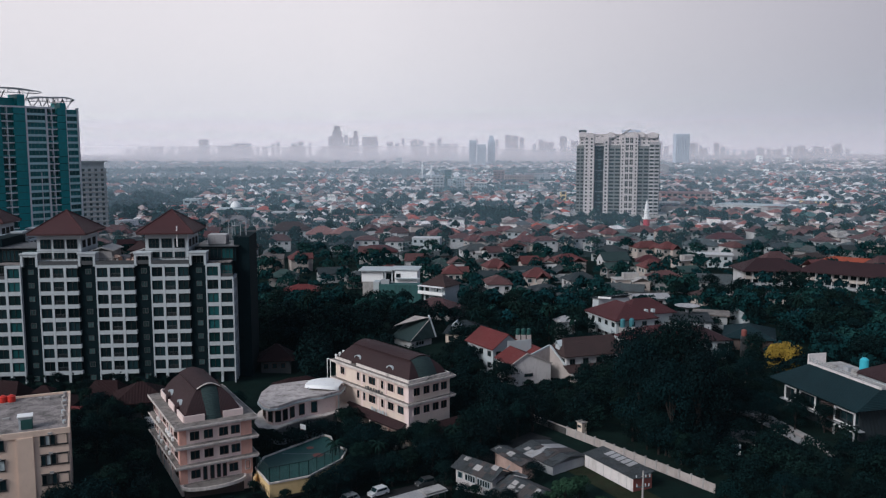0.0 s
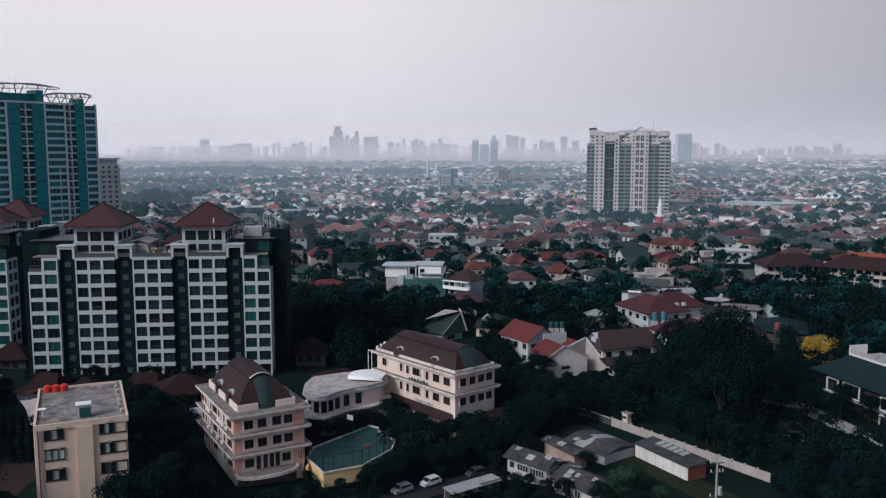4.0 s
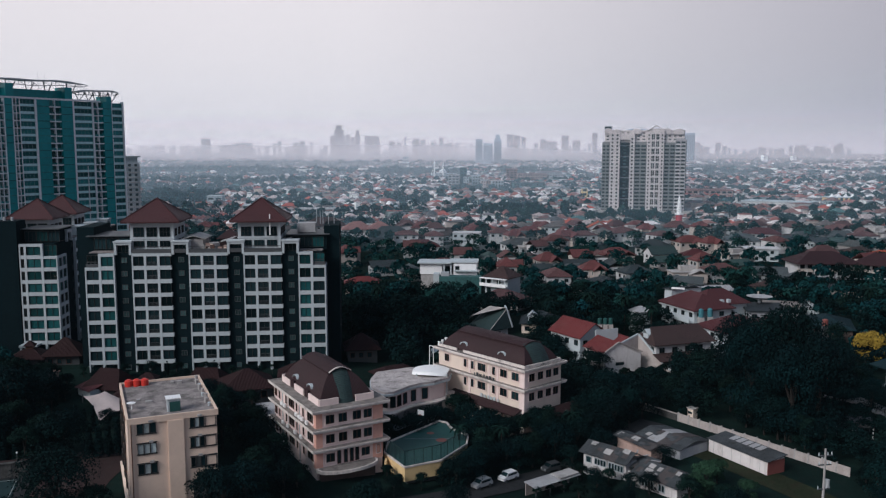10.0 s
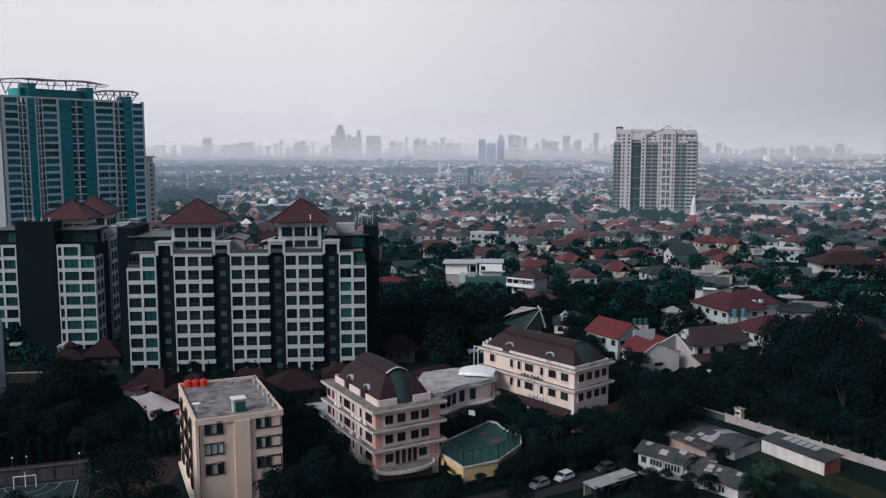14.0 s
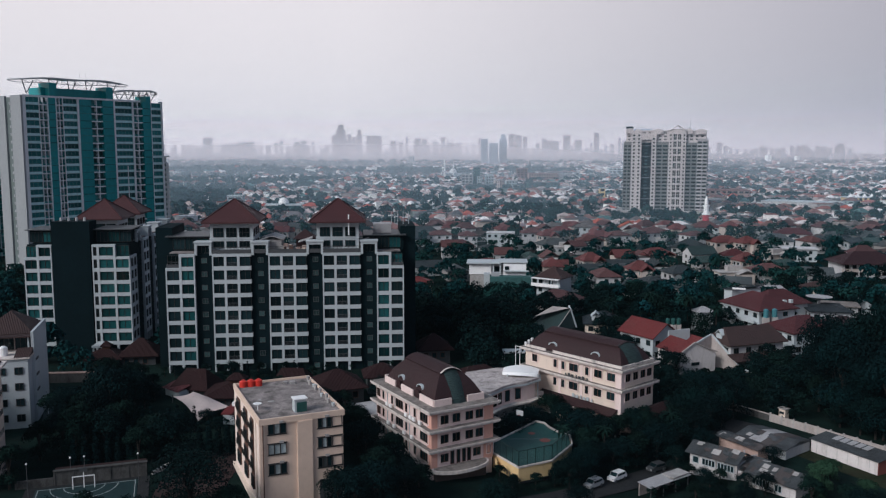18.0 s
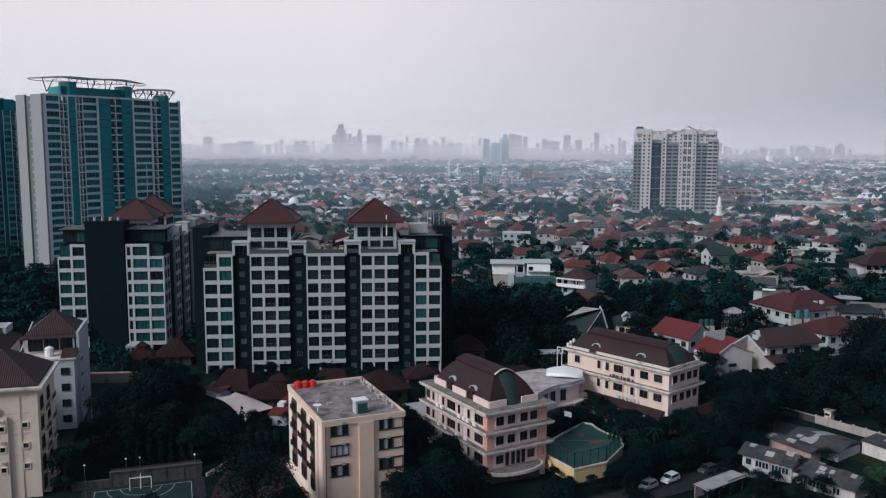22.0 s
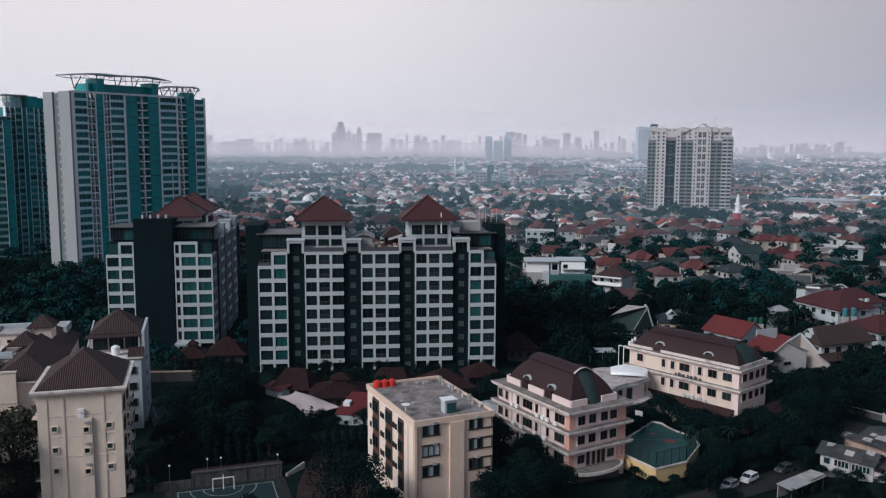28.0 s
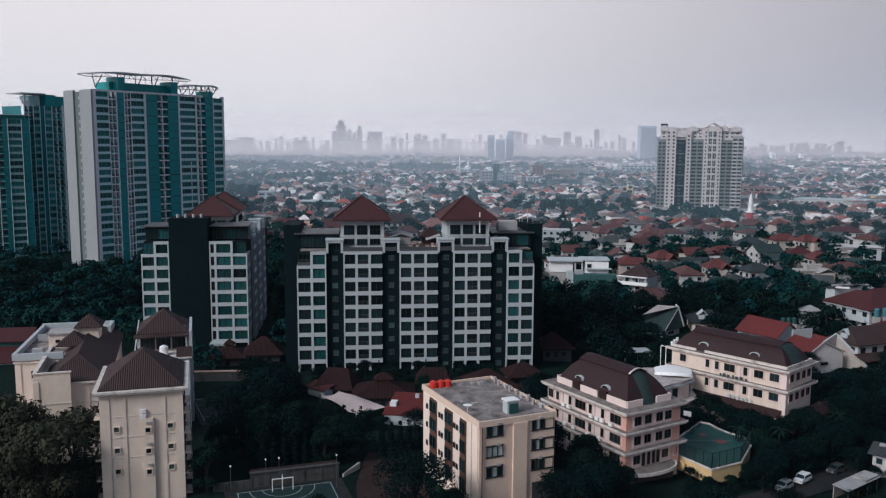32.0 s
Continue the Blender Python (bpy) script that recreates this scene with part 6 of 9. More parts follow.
# ---- roads, yards and what stands in them ----
def ribbon(name, pts, width, lift, mat, label):
    """A strip that follows the land."""
    v, f = [], []
    fine = []
    for (ax, ay), (bx, by) in zip(pts, pts[1:]):
        n = max(1, int(math.hypot(bx - ax, by - ay) / 3))
        fine += [(ax + (bx - ax) * i / n, ay + (by - ay) * i / n) for i in range(n)]
    fine.append(pts[-1])
    for i, (x, y) in enumerate(fine):
        a, b = fine[max(0, i - 1)], fine[min(len(fine) - 1, i + 1)]
        dx, dy = b[0] - a[0], b[1] - a[1]
        q = math.hypot(dx, dy)
        nx_, ny_ = -dy / q * width / 2, dx / q * width / 2
        for s in (-1, 1):
            v.append((x + s * nx_, y + s * ny_, ground_z(x, y) + lift))
        FOOT.append((x, y, 0, -width / 2, -width / 2, width / 2, width / 2))
    for i in range(len(fine) - 1):
        f.append((2 * i, 2 * i + 2, 2 * i + 3, 2 * i + 1))
    return tagged(part(name, Shape().add(v, f), mat), label, name, kind="structure")


ribbon("road", [(-62, 104), (-40, 122), (-21, 133.5), (-8, 142), (4, 151), (13, 159.5), (19, 166)], 5.6, 0.12, ASPHALT, "dark asphalt lane between the villas and huts")
ribbon("yard", [(-83, 143.5), (-83.5, 130), (-82, 118)], 11, 0.08, SOIL, "bare red earth beside the court, darkened in colour for shade")
ribbon("yard", [(19, 158), (26, 146), (36, 128), (44, 112)], 6.5, 0.08, WORN_GRASS, "worn grassy yard beside a wall")


def car(x, y, turn, paint, label):
    c = thing("car", x, y, ground_z(x, y) + 0.13, turn, label, "car", "parked cars")
    c.scale = (0.88, 0.9, 0.92)
    prof = [(-2.15, 0.35), (-2.2, 0.95), (-1.95, 1.05), (-1.55, 1.68), (0.75, 1.72), (1.35, 1.12), (2.1, 0.95), (2.2, 0.4)]
    n = len(prof)
    body = Shape().add([(a, -0.82, z) for a, z in prof] + [(a, 0.82, z) for a, z in prof], [tuple(range(n - 1, -1, -1)), tuple(range(n, 2 * n))] + [(i, (i + 1) % n, n + (i + 1) % n, n + i) for i in range(n)])
    part("body", body, paint, c)
    for s in (-1, 1):
        y0, y1 = (0.825, 0.84) if s > 0 else (-0.84, -0.825)
        for a, b in ((-1.55, -0.65), (-0.58, 0.2), (0.27, 0.85)):
            part("side_window", Shape().box(a, y0, 1.1, b, y1, 1.55), GLASS, c)
    part("windscreen", Shape().add([(0.80, -0.74, 1.69), (0.80, 0.74, 1.69), (1.36, 0.76, 1.15), (1.36, -0.76, 1.15)], [(0, 3, 2, 1)]), GLASS, c)
    part("rear_window", Shape().add([(-1.60, -0.7, 1.64), (-1.60, 0.7, 1.64), (-1.95, 0.72, 1.12), (-1.95, -0.72, 1.12)], [(0, 1, 2, 3)]), GLASS, c)
    for a in (-1.35, 1.35):
        for b in (-0.8, 0.8):
            w = part("wheel", Shape().tube(0, 0, -0.1, 0.1, 0.34, 0.34, 12), STEEL_DARK, c)
            w.matrix_basis = pose(a, b, 0.3, 90, 0, 0)
    for b in (-0.6, 0.6):
        part("headlight", Shape().box(2.12, b - 0.16, 0.7, 2.2, b + 0.16, 0.85), PALE_SHEET, c)


car(-12.4, 141.0, 221, WHITE_CLEAN, "white minivan parked on the dark lane")
car(-17.2, 137.2, 221, METAL, "silver estate car parked on the dark lane")
car(-4.2, 146.0, 212, STEEL_DARK, "dark car standing in the shade of trees")


def lean_hut(x, y, turn, w, d, z0, eave, rise, roof, wall, label, along="x", windows=()):
    b = thing("hut", x, y, 0, turn, label, "hut", "old huts")
    FOOT.append((x, y, turn, -0.5, -0.5, w + 0.5, d + 0.5))
    part("wall", Shape().box(0.35, 0.35, z0, w - 0.35, d - 0.35, eave - 0.12), wall, b)
    sheets = max(2, int(w / 2.2)) if along == "x" else max(2, int(d / 2.2))
    for i in range(sheets):
        j = 0.03 * ((i * 7) % 3)
        if along == "x":
            part("roof_sheet", Shape().gable(w * i / sheets - (0.4 if i == 0 else 0), -0.3, w * (i + 1) / sheets + 0.05, d + 0.3, eave + j, rise, 0.08, "x"), roof[i % len(roof)], b)
        else:
            part("roof_sheet", Shape().gable(-0.3, d * i / sheets - (0.4 if i == 0 else 0), w + 0.3, d * (i + 1) / sheets + 0.05, eave + j, rise, 0.08, "y"), roof[i % len(roof)], b)
    pr = np.random.default_rng(int(abs(x) * 10 + d * 7))
    for i in range(14):
        if along != "x":
            break
        u, v0 = 0.3 + (w - 1.8) * pr.random(), (d / 2 - 0.9) * pr.random()
        k, dx, dy = rise / (d / 2 + 0.3), 0.6 + 0.9 * pr.random(), 0.5 + 0.7 * pr.random()
        zz = [eave + k * (v0 + 0.3) + 0.12, eave + k * (v0 + dy + 0.3) + 0.12]
        tw_ = 0.25 * (pr.random() - 0.5)
        part("roof_patch", Shape().add([(u, v0, zz[0]), (u + dx, v0 + tw_, zz[0]), (u + dx, v0 + dy + tw_, zz[1]), (u, v0 + dy, zz[1]), (u, v0, zz[0] - 0.03), (u + dx, v0 + tw_, zz[0] - 0.03), (u + dx, v0 + dy + tw_, zz[1] - 0.03), (u, v0 + dy, zz[1] - 0.03)],
                                       [(0, 1, 2, 3), (7, 6, 5, 4), (0, 4, 5, 1), (1, 5, 6, 2), (2, 6, 7, 3), (3, 7, 4, 0)]), (RUSTY, SHEET, CONCRETE, STEEL_DARK, SHEET)[int(pr.integers(5))], b)
    for wx_, ww_ in windows:
        n = max(1, int(ww_ / 0.62))
        put("window", window_mesh(ww_, 1.25, GLASS, WHITE, n, 1, 0.09), b, wx_, 0.28, eave - 1.75)
    return b


R3 = [SHEET, SHEET, RUSTY]
R4 = [SHEET, PALE_SHEET, RUSTY, SHEET]
lean_hut(0.8, 144.2, -45, 9.5, 5.6, -3, 2.5, 1.5, R3, LIMEWASH, "old whitewashed hut with a grey corrugated roof", windows=[(0.9, 1.2), (2.7, 2.5), (5.6, 3.1)])
lean_hut(8.0, 134.8, -52, 9.0, 6.6, -3, 2.4, 1.5, R3, LIMEWASH, "whitewashed hut with a slate-grey sheet roof", windows=[(1.0, 3.1), (5.0, 1.3)])
lean_hut(8.2, 151.0, -60, 9.5, 3.4, -3, 3.2, 0.5, [SHEET, RUSTY], DULL_PINK, "narrow hut with a pinkish wall and sheet roof")
lean_hut(12.6, 153.0, -54, 10.4, 8.6, -3, 2.5, 0.9, R4, GREY_WALL, "patched corrugated shed with rusty and pale sheets")
lw = thing("link_wall", 6.9, 138.1, 0, -52, "whitewashed wall joining the two old huts", "wall")
part("wall", Shape().box(-1.6, 0.9, -3, 2.4, 1.15, 1.3), LIMEWASH, lw)
part("doorway", Shape().box(0.2, 0.86, -2.4, 1.2, 0.897, 0.2), FRAME_DARK, lw)
for k, (ax, ay, bx_, by_, z, m_) in enumerate(((-1.4, 1.3, 0.9, 3.4, 1.9, STEEL_DARK), (0.7, 1.6, 2.5, 4.2, 2.1, RUSTY), (-0.6, 3.6, 2.2, 5.8, 2.3, SHEET), (1.2, 2.8, 3.4, 4.4, 2.6, STEEL_DARK))):
    part("loose_sheet", Shape().add([(ax, ay, z), (bx_, ay, z - 0.3), (bx_, by_, z + 0.35), (ax, by_, z + 0.1), (ax, ay, z - 0.06), (bx_, ay, z - 0.36), (bx_, by_, z + 0.29), (ax, by_, z + 0.04)],
                                    [(0, 1, 2, 3), (7, 6, 5, 4), (0, 4, 5, 1), (1, 5, 6, 2), (2, 6, 7, 3), (3, 7, 4, 0)]), m_, lw)
for px, py, ln, a in ((9.6, 140.6, 3.0, 20), (11.2, 139.6, 2.6, -30), (10.2, 141.8, 2.4, 70)):
    t = thing("roof_plank", px, py, 2.75, a, "pale loose plank lying on the hut roofs", "plank", "loose planks")
    part("plank", Shape().box(0, 0, 0, ln, 0.2, 0.1), PALE_SHEET, t)
t = thing("tarpaulin", 9.6, 140.4, 2.2, -50, "dark sagging sheet between the hut roofs", "tarpaulin")
part("sheet", Shape().add([(0, 0, 0.3), (3.4, -0.2, 0.2), (3.6, 2.6, 0.5), (0.2, 2.8, 0.4), (1.7, 1.3, -0.2)], [(0, 1, 4), (1, 2, 4), (2, 3, 4), (3, 0, 4)]), STEEL_DARK, t)

sh = thing("site_shed", 25.2, 149.3, 0, -61.5, "long white site shed with a flat patched roof and red end", "shed")
FOOT.append((25.2, 149.3, -61.5, -1, -5, 14.5, 5))
part("wall", Shape().box(0, 0, -3, 13.3, 4.2, 3.1), SHED_WALL, sh)
part("end_panel", Shape().box(13.31, 0.05, -2, 13.4, 4.15, 3.05), COURT_RED, sh, "dark red end panel")
part("roof", Shape().add([(-0.3, -0.3, 3.2), (13.7, -0.3, 3.2), (13.7, 4.5, 3.75), (-0.3, 4.5, 3.75), (-0.3, -0.3, 3.1), (13.7, -0.3, 3.1), (13.7, 4.5, 3.65), (-0.3, 4.5, 3.65)],
                         [(0, 1, 2, 3), (7, 6, 5, 4), (0, 4, 5, 1), (1, 5, 6, 2), (2, 6, 7, 3), (3, 7, 4, 0)]), SHEET, sh)
for i in range(5):
    part("pale_sheet", Shape().add([(2.5 + i * 1.5, 2.3, 3.53), (3.7 + i * 1.5, 2.3, 3.53), (3.7 + i * 1.5, 4.3, 3.76), (2.5 + i * 1.5, 4.3, 3.76)], [(0, 1, 2, 3)]), PALE_SHEET, sh)
for i in range(6):
    part("wall_joint", Shape().box(2.1 * i + 1.2, -0.03, -2, 2.1 * i + 1.26, -0.002, 3.0), PALE_SHEET, sh)

wl = thing("boundary_wall", 24.3, 166.6, 0, -54.3, "pale weathered boundary wall with concrete posts", "wall")
FOOT.append((24.3, 166.6, -54.3, -11, -4.0, 37, 1))
for i in range(14):
    part("wall_panel", Shape().box(i * 2.6 + 0.14, 0, -3.2, (i + 1) * 2.6 - 0.14, 0.18, 2.3 - 0.04 * (i % 3)), WALL_PALE, wl)
    part("wall_post", Shape().box(i * 2.6 - 0.13, -0.06, -3.2, i * 2.6 + 0.13, 0.24, 2.5), CONCRETE, wl)
for i in range(4):
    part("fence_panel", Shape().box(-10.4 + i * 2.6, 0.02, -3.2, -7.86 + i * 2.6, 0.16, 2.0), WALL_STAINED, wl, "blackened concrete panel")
part("fence_coping", Shape().box(-10.4, -0.05, 2.0, -0.14, 0.22, 2.16), WALL_PALE, wl)
part("wall_footing", Shape().box(0, -1.3, -3.2, 36, -0.05, -1.2), CONCRETE, wl)
gh = thing("guard_house", 26.6, 168.0, -1.2, -56, "small white gatehouse with a dark window", "gatehouse")
part("wall", Shape().box(0, 0, 0, 1.5, 1.3, 4.2), BEIGE, gh)
part("roof", Shape().box(-0.2, -0.2, 4.2, 1.7, 1.5, 4.35), CONCRETE, gh)
put("window", window_mesh(1.0, 0.45, GLASS, STEEL_DARK, 1, 1), gh, 0.25, -0.05, 3.2)

pl = thing("utility_pole", 24.7, 102.2, 0.5, 10, "tall concrete utility pole with crossarms and insulators", "utility pole")
part("pole", Shape().tube(0, 0, 0, 18.0, 0.24, 0.12, 8), CONCRETE, pl)
for z, w in ((17.0, 1.0), (15.8, 0.9), (12.6, 0.9)):
    part("crossarm", Shape().box(-w, -0.07, z, w, 0.07, z + 0.14), STEEL_DARK, pl)
    for a in (-w + 0.1, 0.35, w - 0.1):
        part("insulator", Shape().tube(a, 0, z + 0.14, z + 0.5, 0.09, 0.06, 6), WHITE, pl)
part("transformer", Shape().tube(0.45, 0, 12.9, 13.9, 0.3, 0.3, 10), METAL, pl)

st = thing("shelter_roof", -13.0, 129.3, -2.1, 36, "long pale sheet roof of a roadside shelter", "shelter")
FOOT.append((-13.0, 129.3, 36, 4.5, -1, 17, 4))
part("roof", Shape().add([(5.5, 0, 2.5), (16, 0, 2.5), (16, 2.9, 2.75), (5.5, 2.9, 2.75), (5.5, 0, 2.4), (16, 0, 2.4), (16, 2.9, 2.65), (5.5, 2.9, 2.65)],
                         [(0, 1, 2, 3), (7, 6, 5, 4), (0, 4, 5, 1), (1, 5, 6, 2), (2, 6, 7, 3), (3, 7, 4, 0)]), PALE_SHEET, st)
part("roof_patch", Shape().box(11.5, 0.2, 2.66, 15.8, 2.7, 2.86), CONCRETE, st)
for i in range(4):
    part("post", Shape().box(5.8 + i * 3.2, 0.2, -0.6, 5.95 + i * 3.2, 0.35, 2.4), STEEL_DARK, st)
part("wall", Shape().box(5.7, 2.6, -0.6, 15.8, 2.75, 2.4), WALL_PALE, st)


def dark_house():
    b = thing("house", 74.2, 186.0, 0, -75, "modern dark-roofed house with white balcony frames", "house")
    FOOT.append((74.2, 186, -75, -3, -2, 30, 20))
    part("wall", Shape().box(1.5, 2.0, -2, 24.5, 15, 7.3), DARK_ROOF, b)
    part("roof", Shape().add([(-1, -0.6, 7.6), (26.4, -0.6, 7.6), (24.5, 6.5, 11.0), (3.0, 6.5, 11.0), (-1, -0.6, 7.3), (26.4, -0.6, 7.3), (24.5, 6.5, 10.7), (3.0, 6.5, 10.7)],
                             [(0, 1, 2, 3), (7, 6, 5, 4), (0, 4, 5, 1), (3, 2, 6, 7), (0, 3, 7, 4), (1, 5, 6, 2)]), BLUE_SLATE, b, "dark slate mono-pitch roof")
    part("end_roof", Shape().add([(26.4, -0.6, 7.6), (26.4, 15, 7.6), (24.5, 13, 11.0), (24.5, 6.5, 11.0)], [(0, 1, 2, 3)]), BLUE_SLATE, b)
    part("roof_terrace", Shape().box(3.0, 6.52, 10.2, 24.5, 15, 11.0), CONCRETE, b)
    part("roof_wall", Shape().box(3.0, 6.4, 11.0, 24.6, 6.7, 11.5).box(2.6, 6.4, 9.4, 2.98, 11, 13.2), SHED_WALL, b)
    rail = Shape().box(3.2, 6.5, 12.3, 24.4, 6.58, 12.38).box(3.2, 6.5, 11.9, 24.4, 6.56, 11.96)
    for i in range(18):
        rail.box(3.2 + i * 1.24, 6.5, 11.5, 3.28 + i * 1.24, 6.58, 12.3)
    part("terrace_rail", rail, METAL, b)
    for i in range(4):
        part("roof_box", Shape().box(6.0 + i * 3.6, 9.0 + i % 2, 11.0, 7.6 + i * 3.6, 10.2 + i % 2, 11.7 + 0.3 * (i % 3)), (CONCRETE, GREY_WALL)[i % 2], b)
    part("back_roof", Shape().hip(14, 9, 26, 18, 12.0, 2.6, 0.2), MAROON, b)
    part("back_wall", Shape().box(14.6, 9.6, 10.2, 25.4, 17.4, 11.8), WHITE, b)
    for x0, x1, z0, z1 in ((3.0, 6.6, 3.4, 6.6), (8.0, 13.0, 3.6, 6.8), (18.8, 24.6, -0.6, 2.8), (18.8, 24.6, 3.6, 6.6)):
        fr = Shape().box(x0, 0.4, z0, x0 + 0.16, 0.75, z1).box(x1 - 0.16, 0.4, z0, x1, 0.75, z1).box(x0 + 0.16, 0.42, z0, x1 - 0.16, 0.75, z0 + 0.25).box(x0 + 0.22, 0.42, z1 - 0.2, x1 - 0.22, 0.75, z1)
        f = part("white_balcony_box", fr, WHITE_CLEAN, b)
        put("window", window_mesh(x1 - x0 - 0.6, z1 - z0 - 0.56, GLASS, STEEL_DARK, 3, 1), f, x0 + 0.3, 1.9, z0 + 0.28)
    part("stone_wall", Shape().box(14.2, 0.9, -2, 18.2, 2.01, 6.4), STONE, b, "brownish stone-faced wall")
    part("slab", Shape().box(1.2, 0.6, 3.0, 26, 2.0, 3.2), GREY_WALL, b)
    gw = thing("garden_wall", 0, 0, 0, 0, "low pale garden wall with a coping beside the dark house", "wall")
    run = [(61.9, 183.8), (65.4, 179.5), (69.1, 175.5), (71.4, 168.5), (72.9, 161.8), (73.4, 153.9)]
    for (ax, ay), (bx, by) in zip(run, run[1:]):
        nx_, ny_ = (by - ay), -(bx - ax)
        q = math.hypot(nx_, ny_)
        nx_, ny_ = nx_ / q, ny_ / q
        part("wall_panel", Shape().prism([(ax, ay), (bx, by), (bx + nx_ * 0.3, by + ny_ * 0.3), (ax + nx_ * 0.3, ay + ny_ * 0.3)], -2, 0.9), CONCRETE, gw)
        part("coping", Shape().prism([(ax - nx_ * 0.2, ay - ny_ * 0.2), (bx - nx_ * 0.2, by - ny_ * 0.2), (bx + nx_ * 0.6, by + ny_ * 0.6), (ax + nx_ * 0.6, ay + ny_ * 0.6)], 0.91, 1.08), WALL_PALE, gw)
        ang = math.degrees(math.atan2(by - ay, bx - ax))
        FOOT.append((ax, ay, ang, -1, -7, math.hypot(bx - ax, by - ay) + 1, 1))
    t = thing("water_tank", 90.5, 178.5, 11.0, 0, "cyan plastic water tank on the house roof", "water tank")
    part("tank", Shape().tube(0, 0, 0, 2.6, 0.95, 0.95, 12).tube(0, 0, 2.6, 3.0, 0.95, 0.4, 12), TANK_BLUE, t)


dark_house()


def football_court():
    b = thing("football_court", -105.9, 121.4, 2.15, 18, "small teal football court with white lines and a stained wall", "sports court")
    FOOT.append((-105.9, 121.4, 18, -3, -16, 19, 8.5))
    part("surface", Shape().box(0, -13, -1.5, 15.2, 5.0, 0.5), COURT_DEEP, b)
    part("border", Shape().box(-1.6, -14, -1.6, 17.0, 6.2, 0.44), ASPHALT, b)
    ln = Shape().box(0.3, 4.6, 0.502, 14.9, 4.72, 0.506).box(0.3, -13, 0.502, 0.42, 4.59, 0.506).box(14.8, -13, 0.502, 14.9, 4.59, 0.506)
    part("touch_line", ln, COURT_LINE, b)
    for r in (3.0, 5.0):
        q = Shape()
        for i in range(16):
            a0, a1 = math.pi * (1 + i / 16), math.pi * (1 + (i + 1) / 16)
            p = [(7.2 + c * math.cos(a), 4.55 + c * math.sin(a), 0.508) for c, a in ((r, a0), (r + 0.12, a0), (r + 0.12, a1), (r, a1))]
            q.add(p, [(0, 1, 2, 3)])
        part("arc_line", q, COURT_LINE, b)
    for i in range(5):
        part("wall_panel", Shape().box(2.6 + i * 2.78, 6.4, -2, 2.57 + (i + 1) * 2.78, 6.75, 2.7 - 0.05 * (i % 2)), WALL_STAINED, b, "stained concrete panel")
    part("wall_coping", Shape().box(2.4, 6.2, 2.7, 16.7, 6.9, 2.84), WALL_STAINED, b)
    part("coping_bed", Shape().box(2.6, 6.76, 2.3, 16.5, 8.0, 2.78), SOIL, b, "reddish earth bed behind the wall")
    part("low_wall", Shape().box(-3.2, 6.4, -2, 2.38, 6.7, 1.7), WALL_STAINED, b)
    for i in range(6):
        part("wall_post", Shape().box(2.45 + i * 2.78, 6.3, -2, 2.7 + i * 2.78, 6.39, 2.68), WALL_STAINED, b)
    g = thing("football_goal", -100.2, 127.05, 2.66, 18, "white steel football goal with a hoop board", "goal")
    part("goal_post", Shape().bar((-1.6, 0, 0), (-1.6, 0, 2.0), 0.06), WHITE_CLEAN, g)
    part("goal_post", Shape().bar((1.6, 0, 0), (1.6, 0, 2.0), 0.06), WHITE_CLEAN, g)
    part("crossbar", Shape().bar((-1.66, 0, 2.0), (1.66, 0, 2.0), 0.06), WHITE_CLEAN, g)
    part("hoop_pole", Shape().bar((0, 0.4, 0), (0, 0.4, 3.0), 0.07), WHITE_CLEAN, g)
    part("hoop_board", Shape().box(-0.6, 0.2, 2.6, 0.6, 0.26, 3.3), STEEL_DARK, g)
    for x, y in ((-107.4, 123.6), (-91.9, 128.4), (-103.3, 129.5), (-101.3, 130.1)):
        l = thing("lamp_post", x, y, 2.6 if y < 129 else 1.4, 0, "slim lamp post with a round white globe", "lamp post", "court lamps")
        part("post", Shape().tube(0, 0, -0.6, 5.2, 0.07, 0.05, 6), STEEL_DARK, l)
        part("globe", Shape().tube(0, 0, 5.2, 5.33, 0.08, 0.17, 8).tube(0, 0, 5.33, 5.5, 0.17, 0.08, 8), WHITE_CLEAN, l)
    rw = thing("yard_wall", -86.3, 138.6, 0, 12, "low stained wall along the cypress row", "wall")
    for i in range(4):
        part("wall_panel", Shape().box(i * 2.9, 0, -1, i * 2.9 + 2.87, 0.3, 2.3 + 0.04 * (i % 2)), WALL_STAINED, rw)
    s = thing("white_gate", -91.6, 133.0, 1.0, 24, "white sloping ramp wall beside the court", "wall")
    part("panel", Shape().add([(0, 0, -1), (3.6, 2.4, -1), (3.6, 2.4, 2.6), (0, 0, 2.0), (0.2, -0.3, -1), (3.8, 2.1, -1), (3.8, 2.1, 2.6), (0.2, -0.3, 2.0)],
                              [(0, 1, 2, 3), (7, 6, 5, 4), (3, 2, 6, 7), (0, 3, 7, 4), (1, 5, 6, 2)]), CONCRETE, s)


football_court()


